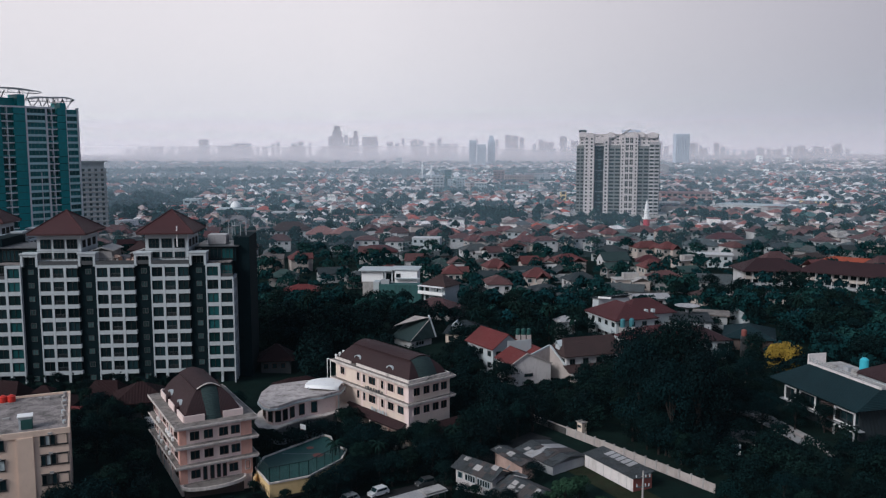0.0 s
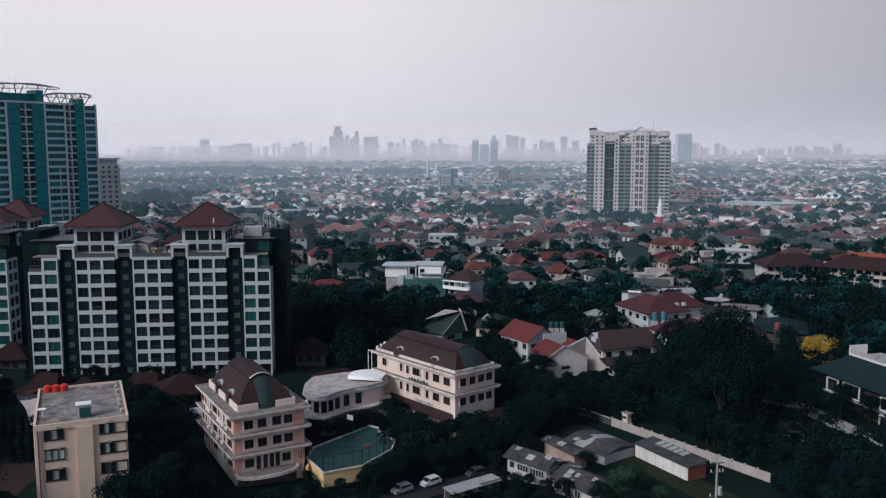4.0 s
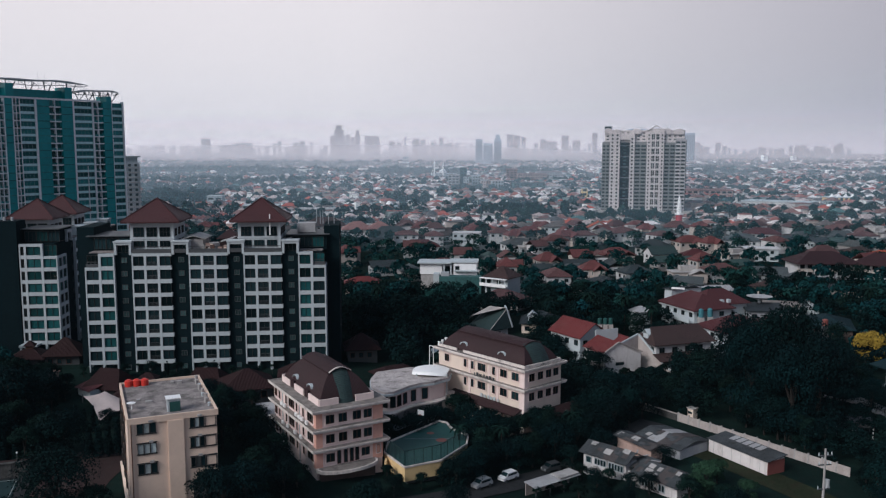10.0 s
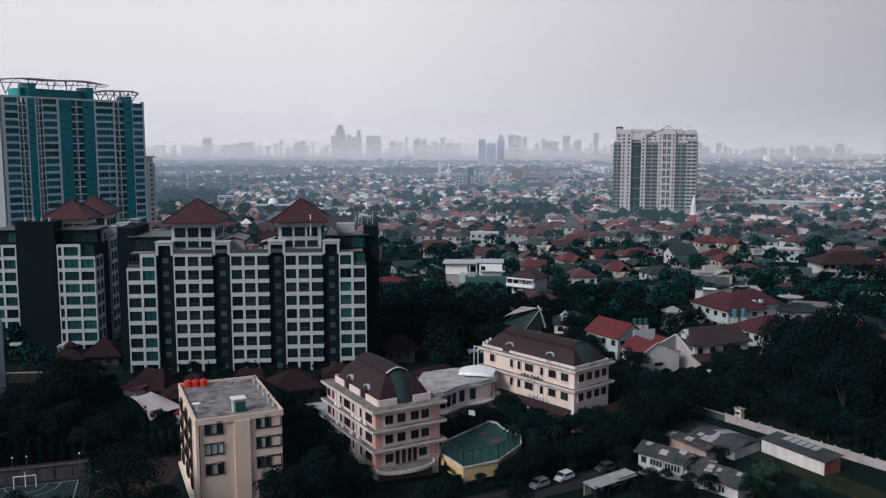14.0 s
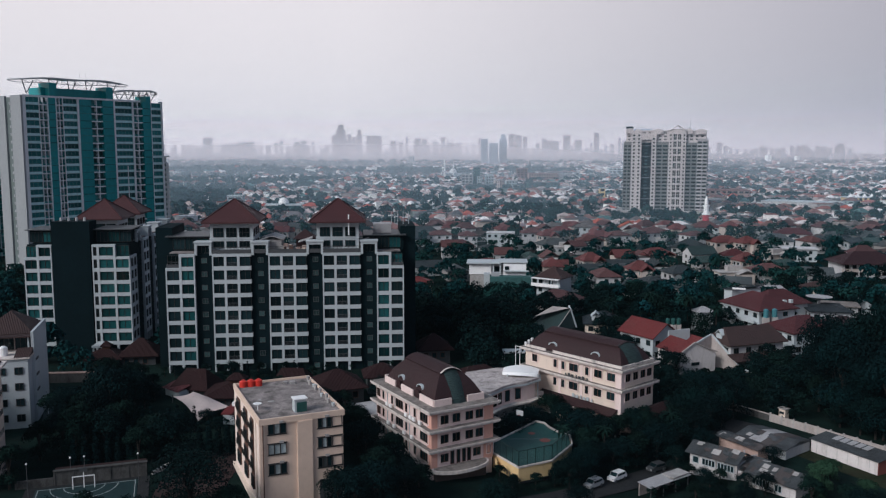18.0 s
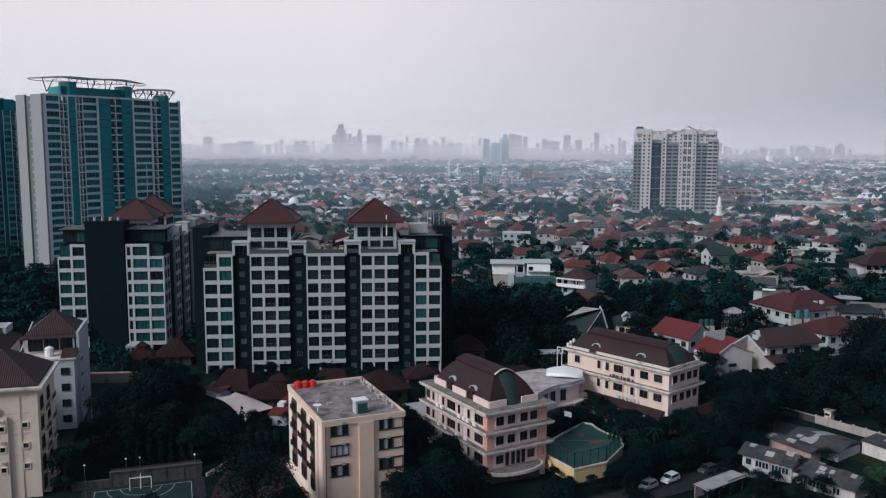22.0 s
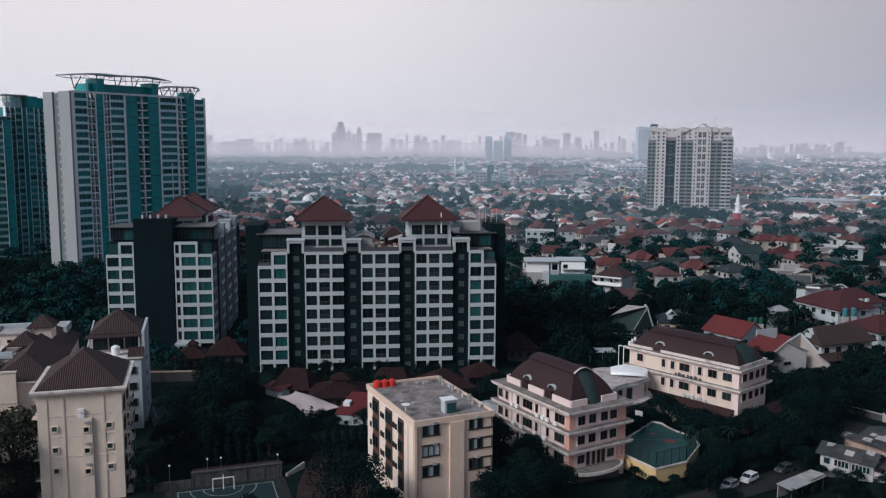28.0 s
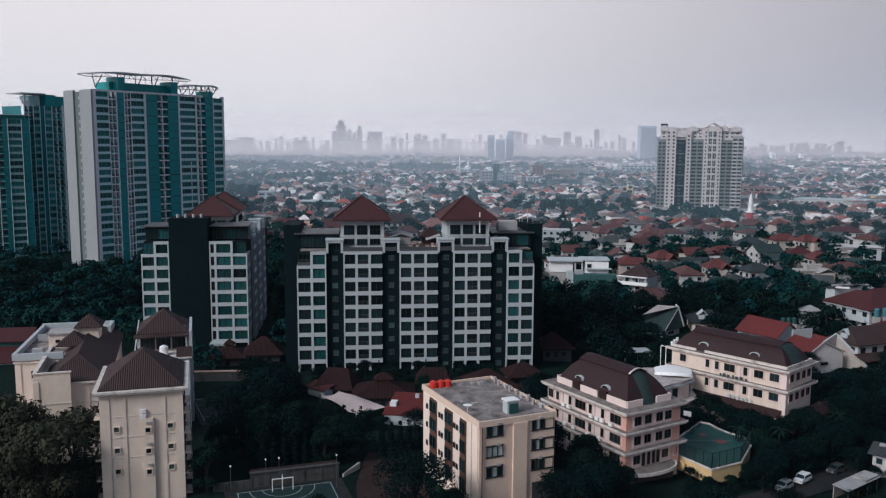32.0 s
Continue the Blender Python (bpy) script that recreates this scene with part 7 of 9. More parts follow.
def garden_court():
    b = thing("tennis_court", -121.0, 167.5, ground_z(-121, 167), 24, "dark teal garden court with faint white lines", "sports court")
    FOOT.append((-121.0, 167.5, 24, -5, -10, 5, 10))
    part("surface", Shape().box(-4.5, -9, -0.5, 4.5, 9, 0.12), COURT_DEEP, b)
    for x0 in (-3.6, 3.5):
        part("side_line", Shape().box(x0, -8.4, 0.122, x0 + 0.1, 8.4, 0.126), COURT_LINE, b)
    for y0 in (-8.4, -4.0, 4.0, 8.3):
        part("cross_line", Shape().box(-3.48, y0, 0.122, 3.48, y0 + 0.1, 0.126), COURT_LINE, b)
    for x0 in (-4.2, 4.2):
        part("net_post", Shape().tube(x0, 0, 0.1, 1.2, 0.05, 0.05, 6), STEEL_DARK, b)
    h = thing("row_house", -196.0, 208.0, 0, 10, "low house with a long red roof and teal wall", "house")
    FOOT.append((-196.0, 208.0, 10, -1, -12, 20, 12))
    part("wall", Shape().box(0, 0, 0, 16, 10, 6.4), TEAL_WALL, h, "teal painted wall")
    part("roof", Shape().gable(-0.6, -0.8, 16.6, 10.8, 6.6, 2.4, 0.2, "x"), VILLA_RED, h, "dull red tiled roof")
    part("lean_to_roof", Shape().add([(-0.6, -9.0, 3.2), (17.5, -9.0, 3.2), (17.5, -0.02, 5.2), (-0.6, -0.02, 5.2), (-0.6, -9.0, 3.0), (17.5, -9.0, 3.0), (17.5, -0.02, 5.0), (-0.6, -0.02, 5.0)],
                                     [(0, 1, 2, 3), (7, 6, 5, 4), (0, 4, 5, 1), (1, 5, 6, 2), (3, 7, 4, 0)]), VILLA_RED, h)
    part("lean_to_wall", Shape().box(0.4, -8.4, 0, 16.6, -0.05, 3.0), GREY_WALL, h)


garden_court()


# ---- low pavilions between the court and the apartment blocks ----
def pavilion(x, y, turn, w, d, eave, rise, mat, label, wall=True, ridge=None, lantern=False):
    b = thing("pavilion", x, y, 0, turn, label, "pavilion", "low pavilions")
    FOOT.append((x, y, turn, -0.5, -0.5, w + 0.5, d + 0.5))
    part("roof", Shape().hip(-0.8, -0.8, w + 0.8, d + 0.8, eave, rise, 0.2, ridge), mat, b)
    if wall:
        # Walls get a dark colour in place of the shade below the eaves.
        part("wall", Shape().box(0.2, 0.2, -3, w - 0.2, d - 0.2, eave - 0.2), STEEL_DARK, b)
        row_windows(b, "front", 0.2, [(0.8 + i * 2.2, 1.2) for i in range(int((w - 1) / 2.2))], eave - 2.2, 1.4, bars=WOOD)
    if lantern:
        part("lantern_roof", Shape().hip(w * 0.32, d * 0.32, w * 0.68, d * 0.68, eave + rise + 0.3, 1.2, 0.15), mat, b)
        part("lantern", Shape().box(w * 0.38, d * 0.38, eave + rise * 0.5, w * 0.62, d * 0.62, eave + rise + 0.15), WOOD, b)
    return b


pavilion(-93.2, 170.4, 3, 11.8, 9.2, 4.4, 2.5, PAVILION_TILE, "octagonal maroon-roofed pavilion with a lantern", lantern=True, ridge=0.05)
pavilion(-80.2, 179.4, 0, 6.5, 6, 5.0, 2.6, PAVILION_TILE, "small maroon-roofed pavilion at the foot of the block", ridge=0.6)
pavilion(-102.3, 178.2, -12, 7.6, 6.6, 4.2, 3.7, PAVILION_TILE, "steep maroon-roofed pavilion among trees", ridge=0.5)
pavilion(-69.0, 167.5, 20, 10, 9, 6.6, 3.2, PAVILION_TILE, "brown tiled pavilion roof behind the cream house")
pavilion(-60.0, 180.5, 10, 7, 6, 6.0, 2.4, PAVILION_TILE, "small maroon-roofed pavilion near the apartment block")
pavilion(-131.0, 201.0, 8, 7.5, 7, 4.6, 2.4, PAVILION_TILE, "maroon-roofed guard pavilion with white dormers", lantern=True)
pavilion(-123.5, 203.0, 8, 8.5, 7, 5.0, 3.8, PAVILION_TILE, "steep maroon pavilion roof beside the apartment block", ridge=0.1)
pavilion(-49.0, 212.0, 10, 8, 8, 4.4, 3.6, PAVILION_TILE, "dark maroon garden pavilion among trees", ridge=0.05)
pavilion(-38.0, 186.0, 30, 9, 5, 4.6, 1.6, PAVILION_TILE, "low maroon garden pavilion among trees", ridge=0.4)
pavilion(-58.0, 158.0, 25, 6, 7, 4.8, 1.0, PALE_SHEET, "pale sheet lean-to behind the peach villa")
rf = thing("annex", -104.6, 178.6, 0, -40, "low shed with a dull red pitched roof", "shed")
FOOT.append((-104.6, 178.6, -40, -1, -1, 7, 3))
part("wall", Shape().box(0.2, 0.2, -2, 5.6, 2.6, 4.2), WHITE, rf)
for i in range(2):
    part("roof_sheet", Shape().add([(-0.3 + i * 3.1, -0.4, 4.2), (2.78 + i * 3.1, -0.4, 4.2), (2.78 + i * 3.1, 3.0, 5.1), (-0.3 + i * 3.1, 3.0, 5.1)], [(0, 1, 2, 3)]), VILLA_RED, rf, "dull red roof sheet")
ax = thing("annex", -86.6, 158.6, 0, -9, "low white annex with a bright red stepped roof", "annex")
FOOT.append((-86.6, 158.6, -9, -1, -1, 9, 14))
part("wall", Shape().box(0.2, 0.2, -2, 7.8, 12.2, 4.6), WHITE, ax)
for i in range(4):
    part("roof_sheet", Shape().add([(-0.2, i * 3.1, 4.65 + 0.1 * i), (8.0, i * 3.1, 4.65 + 0.1 * i), (8.0, i * 3.1 + 3.2, 5.15 + 0.1 * i), (-0.2, i * 3.1 + 3.2, 5.15 + 0.1 * i),
                                    (-0.2, i * 3.1, 4.5 + 0.1 * i), (8.0, i * 3.1, 4.5 + 0.1 * i), (8.0, i * 3.1 + 3.2, 5.0 + 0.1 * i), (-0.2, i * 3.1 + 3.2, 5.0 + 0.1 * i)],
                                   [(0, 1, 2, 3), (7, 6, 5, 4), (0, 4, 5, 1), (1, 5, 6, 2), (3, 7, 4, 0), (2, 6, 7, 3)]), RED_TILE, ax, "bright red roof step")
part("roof_hatch", Shape().box(0.4, 4.2, 4.9, 1.7, 6.2, 5.7), WHITE_CLEAN, ax)
part("roof_unit", Shape().box(4.6, 9.2, 5.2, 5.4, 9.9, 6.1), WHITE, ax)
tn = thing("tent_canopy", 0, 0, 0, 0, "pale curved fabric sail canopy among trees", "canopy")
FOOT.append((-94.5, 167.0, -30, -7, -9, 7.5, 6))
FOOT.append((-94.0, 146.0, 0, 0, 0, 8, 12))
v, f = [], []
sail = [Vector(c) for c in ((-100.8, 172.8, 3.9), (-97.2, 175.6, 4.1), (-86.4, 164.4, 4.2), (-91.2, 158.2, 3.3))]
for i in range(13):
    for j in range(9):
        u, w = i / 12, j / 8
        p = (sail[0] * (1 - u) + sail[3] * u) * (1 - w) + (sail[1] * (1 - u) + sail[2] * u) * w
        inward = (Vector((-94.7, 167.4, 0)) - Vector((p.x, p.y, 0))) * 0.16 * (1 - 16 * u * (1 - u) * w * (1 - w)) * (4 * u * (1 - u) + 4 * w * (1 - w))
        v.append((p.x + inward.x, p.y + inward.y, p.z + 1.5 * math.sin(math.pi * u) * (0.35 + 0.65 * math.sin(math.pi * w))))
for i in range(12):
    for j in range(8):
        a = i * 9 + j
        f.append((a, a + 9, a + 10, a + 1))
part("fabric", Shape().add(v, f), TENT, tn)
for c in sail:
    part("mast", Shape().tube(c.x, c.y, -2, c.z + 0.3, 0.1, 0.1, 6), STEEL_DARK, tn)
gw = thing("garden_wall", -134.5, 187.6, 0, 5, "long low garden wall with a reddish coping", "wall")
FOOT.append((-134.5, 187.6, 5, -0.5, -5.5, 30, 1.0))
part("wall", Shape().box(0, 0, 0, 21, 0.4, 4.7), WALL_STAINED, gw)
part("coping", Shape().box(-0.2, -0.15, 4.7, 21.2, 0.55, 4.95), DULL_PINK, gw)

# ---- houses of the middle distance ----
def house(x, y, turn, w, d, eave, rise, roof, wall, label, shape="hip", over=0.7, along="x", storeys=2, ridge=None, z0=None):
    b = thing("house", x, y, 0, turn, label, "house")
    FOOT.append((x, y, turn, -0.5, -0.5, w + 0.5, d + 0.5))
    g = ground_z(x, y) - 1 if z0 is None else z0
    s = Shape().box(0, 0, g, w, d, eave - 0.15)
    if shape == "gable":
        if along == "x":
            s.add([(0, 0, eave - 0.16), (0, d, eave - 0.16), (0, d / 2, eave + rise - 0.3), (w, 0, eave - 0.16), (w, d, eave - 0.16), (w, d / 2, eave + rise - 0.3)], [(0, 2, 1), (3, 4, 5)])
        else:
            s.add([(0, 0, eave - 0.16), (w, 0, eave - 0.16), (w / 2, 0, eave + rise - 0.3), (0, d, eave - 0.16), (w, d, eave - 0.16), (w / 2, d, eave + rise - 0.3)], [(0, 1, 2), (3, 5, 4)])
    part("wall", s, wall, b)
    if shape == "hip":
        part("roof", Shape().hip(-over, -over, w + over, d + over, eave, rise, 0.22, ridge), roof, b)
    elif shape == "gable":
        part("roof", Shape().gable(-over, -over, w + over, d + over, eave - 0.1, rise, 0.2, along), roof, b)
    else:
        part("roof", Shape().box(-over, -over, eave - 0.14, w + over, d + over, eave + 0.2), roof, b)
    for k in range(storeys):
        z = eave - 2.3 - 3.0 * k
        if z < g + 0.8:
            break
        n = max(1, int(w / 3.4))
        row_windows(b, "front", 0, [(0.9 + i * (w - 1.2) / n, 1.5) for i in range(n)], z, 1.4)
        m = max(1, int(d / 4))
        row_windows(b, "left", 0, [(0.9 + i * (d - 1.2) / m, 1.4) for i in range(m)], z, 1.4)
    return b


h = thing("house", -11.0, 235.9, 0, 42, "house with a steep dark green pyramid roof and white edges", "house")
FOOT.append((-11, 235.9, 42, -1, -1, 11, 11))
FOOT.append((-8.5, 226, 0, -6, -9, 7, 9))
part("wall", Shape().box(0.8, 0.8, -2, 8.6, 8.6, 3.9), WALLS[0], h)
part("roof", Shape().add([(0, 0, 4.0), (9.4, 0, 4.0), (9.4, 9.4, 4.0), (0, 9.4, 4.0), (8.4, 1.2, 9.3), (8.4, 8.4, 9.3), (0, 0, 3.8), (9.4, 0, 3.8), (9.4, 9.4, 3.8), (0, 9.4, 3.8)],
                         [(0, 1, 4), (1, 2, 5, 4), (2, 3, 5), (3, 0, 4, 5), (0, 6, 7, 1), (1, 7, 8, 2), (2, 8, 9, 3), (3, 9, 6, 0)]), SLATE_GREEN, h, "steep dark green roof")
part("white_hip", Shape().bar((0, 0, 4.05), (8.4, 1.2, 9.38), 0.09), WALL_PALE, h)
part("white_verge", Shape().bar((8.4, 1.2, 9.4), (9.6, -0.1, 4.0), 0.2).bar((8.4, 1.2, 9.4), (8.9, 2.4, 10.2), 0.2), WHITE, h)
part("white_fin", Shape().add([(8.5, 1.5, 9.3), (8.5, 8.4, 9.3), (0.5, 9.2, 6.2), (0.2, 8.0, 7.4), (7.9, 1.2, 9.9)], [(0, 1, 2, 3, 4)]), WALL_PALE, h)
put("window", window_mesh(3.0, 1.2, GLASS, WHITE, 3, 1), h, 2.6, 0.74, 2.2)
h = house(-1.0, 243.5, -8, 11, 10, 5.0, 3.0, DARK_ROOF, BEIGE, "house with a dark slate hipped roof beside the gabled one")
part("dormer", Shape().gable(1.6, 0.5, 4.6, 3.5, 7.0, 1.4, 0.15, "y").box(1.9, 0.7, 5.5, 4.3, 3.3, 7.0), WHITE, h)
h = house(11.5, 213.0, 32, 9.4, 12.0, 7.5, 3.5, RED_TILE, WHITE, "house with a bright red gabled tile roof", "gable", 0.6, "y")
house(20.5, 209.0, 24, 9.0, 10.0, 5.0, 3.0, RED_TILE, WHITE, "white house with red tiled gable roof", "gable", 0.5, "y")
h = thing("house", 15.7, 202.2, 0, 22.7, "white gabled house wing with a red tiled slope", "house")
FOOT.append((15.7, 202.2, 22.7, -1, -3, 13, 12))
part("wall", Shape().add([(0, 0, -2), (10.9, 0, -2), (10.9, 0, 5.4), (4.1, 0, 8.3), (0, 0, 6.0), (0, 9, -2), (10.9, 9, -2), (10.9, 9, 5.4), (4.1, 9, 8.3), (0, 9, 6.0)],
                         [(0, 1, 2, 3, 4), (9, 8, 7, 6, 5), (0, 4, 9, 5), (1, 6, 7, 2)]), SHED_WALL, h)
part("roof", Shape().add([(-0.6, -0.1, 5.8), (4.1, -0.1, 8.5), (4.1, 9.4, 8.5), (-0.6, 9.4, 5.8), (11.3, -0.1, 5.4), (11.3, 9.4, 5.4)], [(0, 1, 2, 3), (1, 4, 5, 2)]), RED_TILE, h)
part("verge", Shape().bar((-0.6, -0.2, 5.85), (4.1, -0.2, 8.55), 0.14).bar((4.1, -0.2, 8.55), (11.2, -0.2, 5.5), 0.14), WALL_PALE, h)
part("roof_parapet", Shape().box(3.6, 9.5, 6.0, 10.4, 9.8, 9.6), WHITE, h)
sw = thing("sloping_wall", 0, 0, 0, 0, "tall pale wall with a steeply sloping top between houses", "wall")
for (ax, ay, za), (bx, by, zb) in (((20.9, 207.4, 7.2), (26.0, 210.7, 8.9)), ((26.0, 210.7, 8.9), (31.9, 205.3, 1.5)), ((31.9, 205.3, 1.5), (34.2, 203.3, 0.6))):
    ln = math.hypot(bx - ax, by - ay)
    ox, oy = -(by - ay) / ln * 0.3, (bx - ax) / ln * 0.3
    part("wall_panel", Shape().add([(ax, ay, -2), (bx, by, -2), (bx, by, zb), (ax, ay, za), (ax + ox, ay + oy, -2), (bx + ox, by + oy, -2), (bx + ox, by + oy, zb), (ax + ox, ay + oy, za)],
                                   [(0, 1, 2, 3), (7, 6, 5, 4), (3, 2, 6, 7), (0, 3, 7, 4), (1, 5, 6, 2)]), WALL_PALE, sw)
    part("coping", Shape().bar((ax + ox / 2, ay + oy / 2, za + 0.05), (bx + ox / 2, by + oy / 2, zb + 0.05), 0.2), WHITE, sw)
for i in range(3):
    t = thing("water_tank", 19.2 + 1.5 * i, 227.7, 8.0, 0, "dark green water tank beside the red roof", "water tank")
    part("tank", Shape().tube(0, 0, 0, 1.5, 0.62, 0.62, 12).tube(0, 0, 1.5, 1.75, 0.62, 0.25, 12), COURT, t)
    part("stand", Shape().box(-0.6, -0.6, -9, 0.6, 0.6, -0.01), WALL_PALE, t)
row_windows(h, "front", 0, [(3.4, 2.4)], 2.6, 0.8)
h = house(29.8, 207.2, 19.6, 16.5, 8.6, 7.0, 3.7, BROWN_TILE, WALLS[0], "pale house under a broad brown hipped roof", "hip", 0.9, ridge=0.78)
part("dormer", Shape().gable(-0.7, 2.9, 1.6, 5.7, 9.0, 1.3, 0.12, "x").box(-0.4, 3.2, 7.4, 1.4, 5.4, 9.1), WHITE, h)
part("veranda_roof", Shape().add([(-1, -3.6, 3.6), (17.4, -3.6, 3.6), (17.4, -0.01, 4.7), (-1, -0.01, 4.7), (-1, -3.6, 3.4), (17.4, -3.6, 3.4), (17.4, -0.01, 4.5), (-1, -0.01, 4.5)],
                                 [(0, 1, 2, 3), (7, 6, 5, 4), (0, 4, 5, 1), (1, 5, 6, 2), (3, 7, 4, 0)]), BROWN_TILE, h)
h = house(48.5, 238.3, 20.4, 13.0, 16.2, 9.9, 3.8, VILLA_RED, WHITE, "large white villa with a dull red hipped roof", over=1.0, ridge=0.3)
part("balcony", Shape().box(-1.4, 0.5, 6.0, 0, 15, 6.3).box(-1.4, 0.5, 6.3, -1.2, 15, 7.2), WHITE, h)
part("cornice", Shape().box(-0.6, -0.6, 9.1, 13.6, 16.8, 9.4), WHITE, h)
part("wing_wall", Shape().box(13.01, 6.0, 0, 23.5, 16.0, 9.6), WHITE, h)
part("wing_roof", Shape().hip(7.0, 5.0, 24.5, 17.0, 9.75, 3.9, 0.2), VILLA_RED, h, "dull red roof of the villa's wing")
part("clerestory", Shape().box(4.0, 16.9, 9.0, 15.0, 20.5, 13.0), WHITE, h)
part("clerestory_roof", Shape().add([(3.4, 16.2, 13.6), (15.6, 16.2, 13.9), (15.6, 21.0, 13.2), (3.4, 21.0, 13.0), (3.4, 16.2, 13.35), (15.6, 16.2, 13.65), (15.6, 21.0, 12.95), (3.4, 21.0, 12.75)],
                                    [(0, 1, 2, 3), (7, 6, 5, 4), (0, 4, 5, 1), (1, 5, 6, 2), (2, 6, 7, 3), (3, 7, 4, 0)]), DARK_ROOF, h)
part("white_verge", Shape().bar((3.4, 16.1, 13.7), (6.4, 13.6, 13.7), 0.25), WHITE_CLEAN, h)
part("porch", Shape().box(13.2, 1.0, 0, 19.0, 5.8, 6.4), WHITE, h)
part("porch_roof", Shape().box(12.9, 0.6, 6.41, 19.4, 5.99, 6.7), CONCRETE, h)
for i, vx in enumerate((12.0, 14.4)):
    part("roof_vent", Shape().box(vx, 3.2, 10.6, vx + 0.9, 4.2, 11.6), WHITE, h)
for i, (tx, ty) in enumerate(((50.2, 237.6), (53.0, 238.4))):
    t = thing("water_tank", tx, ty, 8.0, 0, "faded teal water tank on a frame beside the red-roofed villa", "water tank")
    part("tank", Shape().tube(0, 0, 0, 2.2, 0.75, 0.75, 12).tube(0, 0, 2.2, 2.5, 0.75, 0.3, 12), TANK_DULL, t)
    part("stand", Shape().box(-0.8, -0.8, -7, 0.8, 0.8, 0), CONCRETE, t)
house(52.0, 222.0, 20, 16, 12, 6.8, 3.4, VILLA_RED, WHITE, "white columned house with a maroon roof")
house(64.0, 226.0, 8, 14, 12, 6.6, 2.8, MAROON, WHITE, "white house with a maroon hipped roof among trees")
house(67.0, 246.0, -10, 11, 14, 8.2, 0.4, DARK_ROOF, GREY_WALL, "grey house with a flat dark roof", "flat")
house(80.0, 238.0, -20, 13, 16, 5.2, 2.6, BLUE_SLATE, STONE, "brown house with a dark hipped roof among trees", "hip", 0.9)
d_ = thing("dish_antenna", 74.5, 258.0, 9.5, 0, "large shallow white dish antenna on a mount", "dish antenna")
part("dish", Shape().tube(0, 0, 0.0, 1.1, 0.9, 3.9, 24), PALE_SHEET, d_)
part("mount", Shape().tube(0, 0, -9, 0, 0.5, 0.5, 8), METAL, d_)


def school():
    for (x, y, turn, w, d, side) in ((121.5, 340.5, 0, 24, 14, 0), (144.0, 341.0, -38, 62, 13, 1)):
        b = thing("school_building", x, y, 0, turn, "long two-storey school with a dull red roof and galleries", "school", "school wings")
        FOOT.append((x, y, turn, -2, -3, w + 2, d + 2))
        part("wall", Shape().box(0, 1.5, 0, w, d, 9.2), WALLS[0], b)
        part("roof", Shape().hip(-1.5, -1.6, w + 1.5, d + 1.5, 9.6, 4.4, 0.25), MAROON, b, "long dull red hipped roof")
        for z in (3.2, 6.2):
            part("gallery_slab", Shape().box(0, -0.2, z, w, 1.5, z + 1.1), WALLS[2] if z > 5 else GREY_WALL, b)
        for i in range(int(w / 3.1)):
            row_windows(b, "front", 1.5, [(0.6 + i * 3.1, 2.3)], 7.4, 1.5)
            row_windows(b, "front", 1.5, [(0.6 + i * 3.1, 2.3)], 4.4, 1.5)
            part("gallery_post", Shape().box(i * 3.1, -0.25, 0, i * 3.1 + 0.3, 0.05, 9.3), WALLS[0], b)


school()
h = thing("house", -33.4, 316.0, 0, -4, "flat-roofed modern white house with a teal-walled extension", "house")
FOOT.append((-33.4, 316, -4, -1, -24, 26, 14))
part("wall", Shape().box(0, 0, 8.8, 8.4, 9, 13.0), WHITE_CLEAN, h)
part("lower_wall", Shape().box(0.3, 0.3, 0, 8.2, 9, 8.79), CONCRETE, h)
part("wall", Shape().box(13.0, -2, 2, 21.6, 8, 13.0), WHITE_CLEAN, h)
part("middle_wall", Shape().box(8.4, 3, 2, 13.0, 8, 12.6), GREY_WALL, h)
part("roof_slab", Shape().box(-1.0, -1.4, 13.01, 12.0, 9.5, 13.4), WHITE, h)
part("roof_slab", Shape().box(11.2, -1.0, 13.41, 22.2, 8.5, 13.85), WHITE, h)
part("screen_slab", Shape().box(13.2, -3.4, 10.4, 22.6, -2.01, 10.75), WHITE, h)
for x in (9.0, 11.6):
    part("column", Shape().box(x, -0.8, 6, x + 0.5, -0.3, 13.0), WHITE, h)
part("extension", Shape().box(8.0, -9, 0, 23.6, -4.2, 9.2), TEAL_WALL, h, "stained teal extension")
part("extension_end", Shape().box(5.8, -8.0, 0, 7.98, -3.0, 10.0), WHITE, h)
part("roof_box", Shape().box(8.6, -7.5, 9.2, 11.6, -5.0, 10.6), GREY_WALL, h)
row_windows(h, "front", -2, [(13.6, 1.6)], 10.9, 1.4, cols=2)
row_windows(h, "front", 3, [(8.9, 3.4)], 8.5, 3.0, cols=3)
h = house(-9.2, 301.0, -35, 9.5, 9, 10.2, 3.8, BROWN_TILE, WHITE, "white house with a brown roof and long balcony")
part("balcony", Shape().box(-1.2, -2.0, 7.0, 9.8, 0, 7.3).box(-1.2, -2.0, 7.3, 9.8, -1.8, 8.2), WHITE_CLEAN, h)
part("balcony_roof", Shape().box(-1.2, -2.2, 9.8, 9.8, -0.71, 10.05), WHITE_CLEAN, h)
for i in range(5):
    part("balcony_post", Shape().box(-1.1 + i * 2.6, -1.95, 8.2, -0.8 + i * 2.6, -1.7, 9.8), WHITE, h)
house(-14.0, 279.0, -28, 16, 12, 5.6, 3.4, ROOFS[4], WALLS[3], "house with a brown hipped roof half hidden by trees")
house(-60.0, 300.0, 6, 13, 9, 7.4, 2.2, RED_TILE, WALLS[2], "low house with a faded red roof among trees")

mq = thing("minaret", 131.5, 556.0, 3.0, 0, "white minaret with a red and white banded shaft", "minaret")
FOOT.append((131.5, 556, 0, -4, -4, 4, 4))
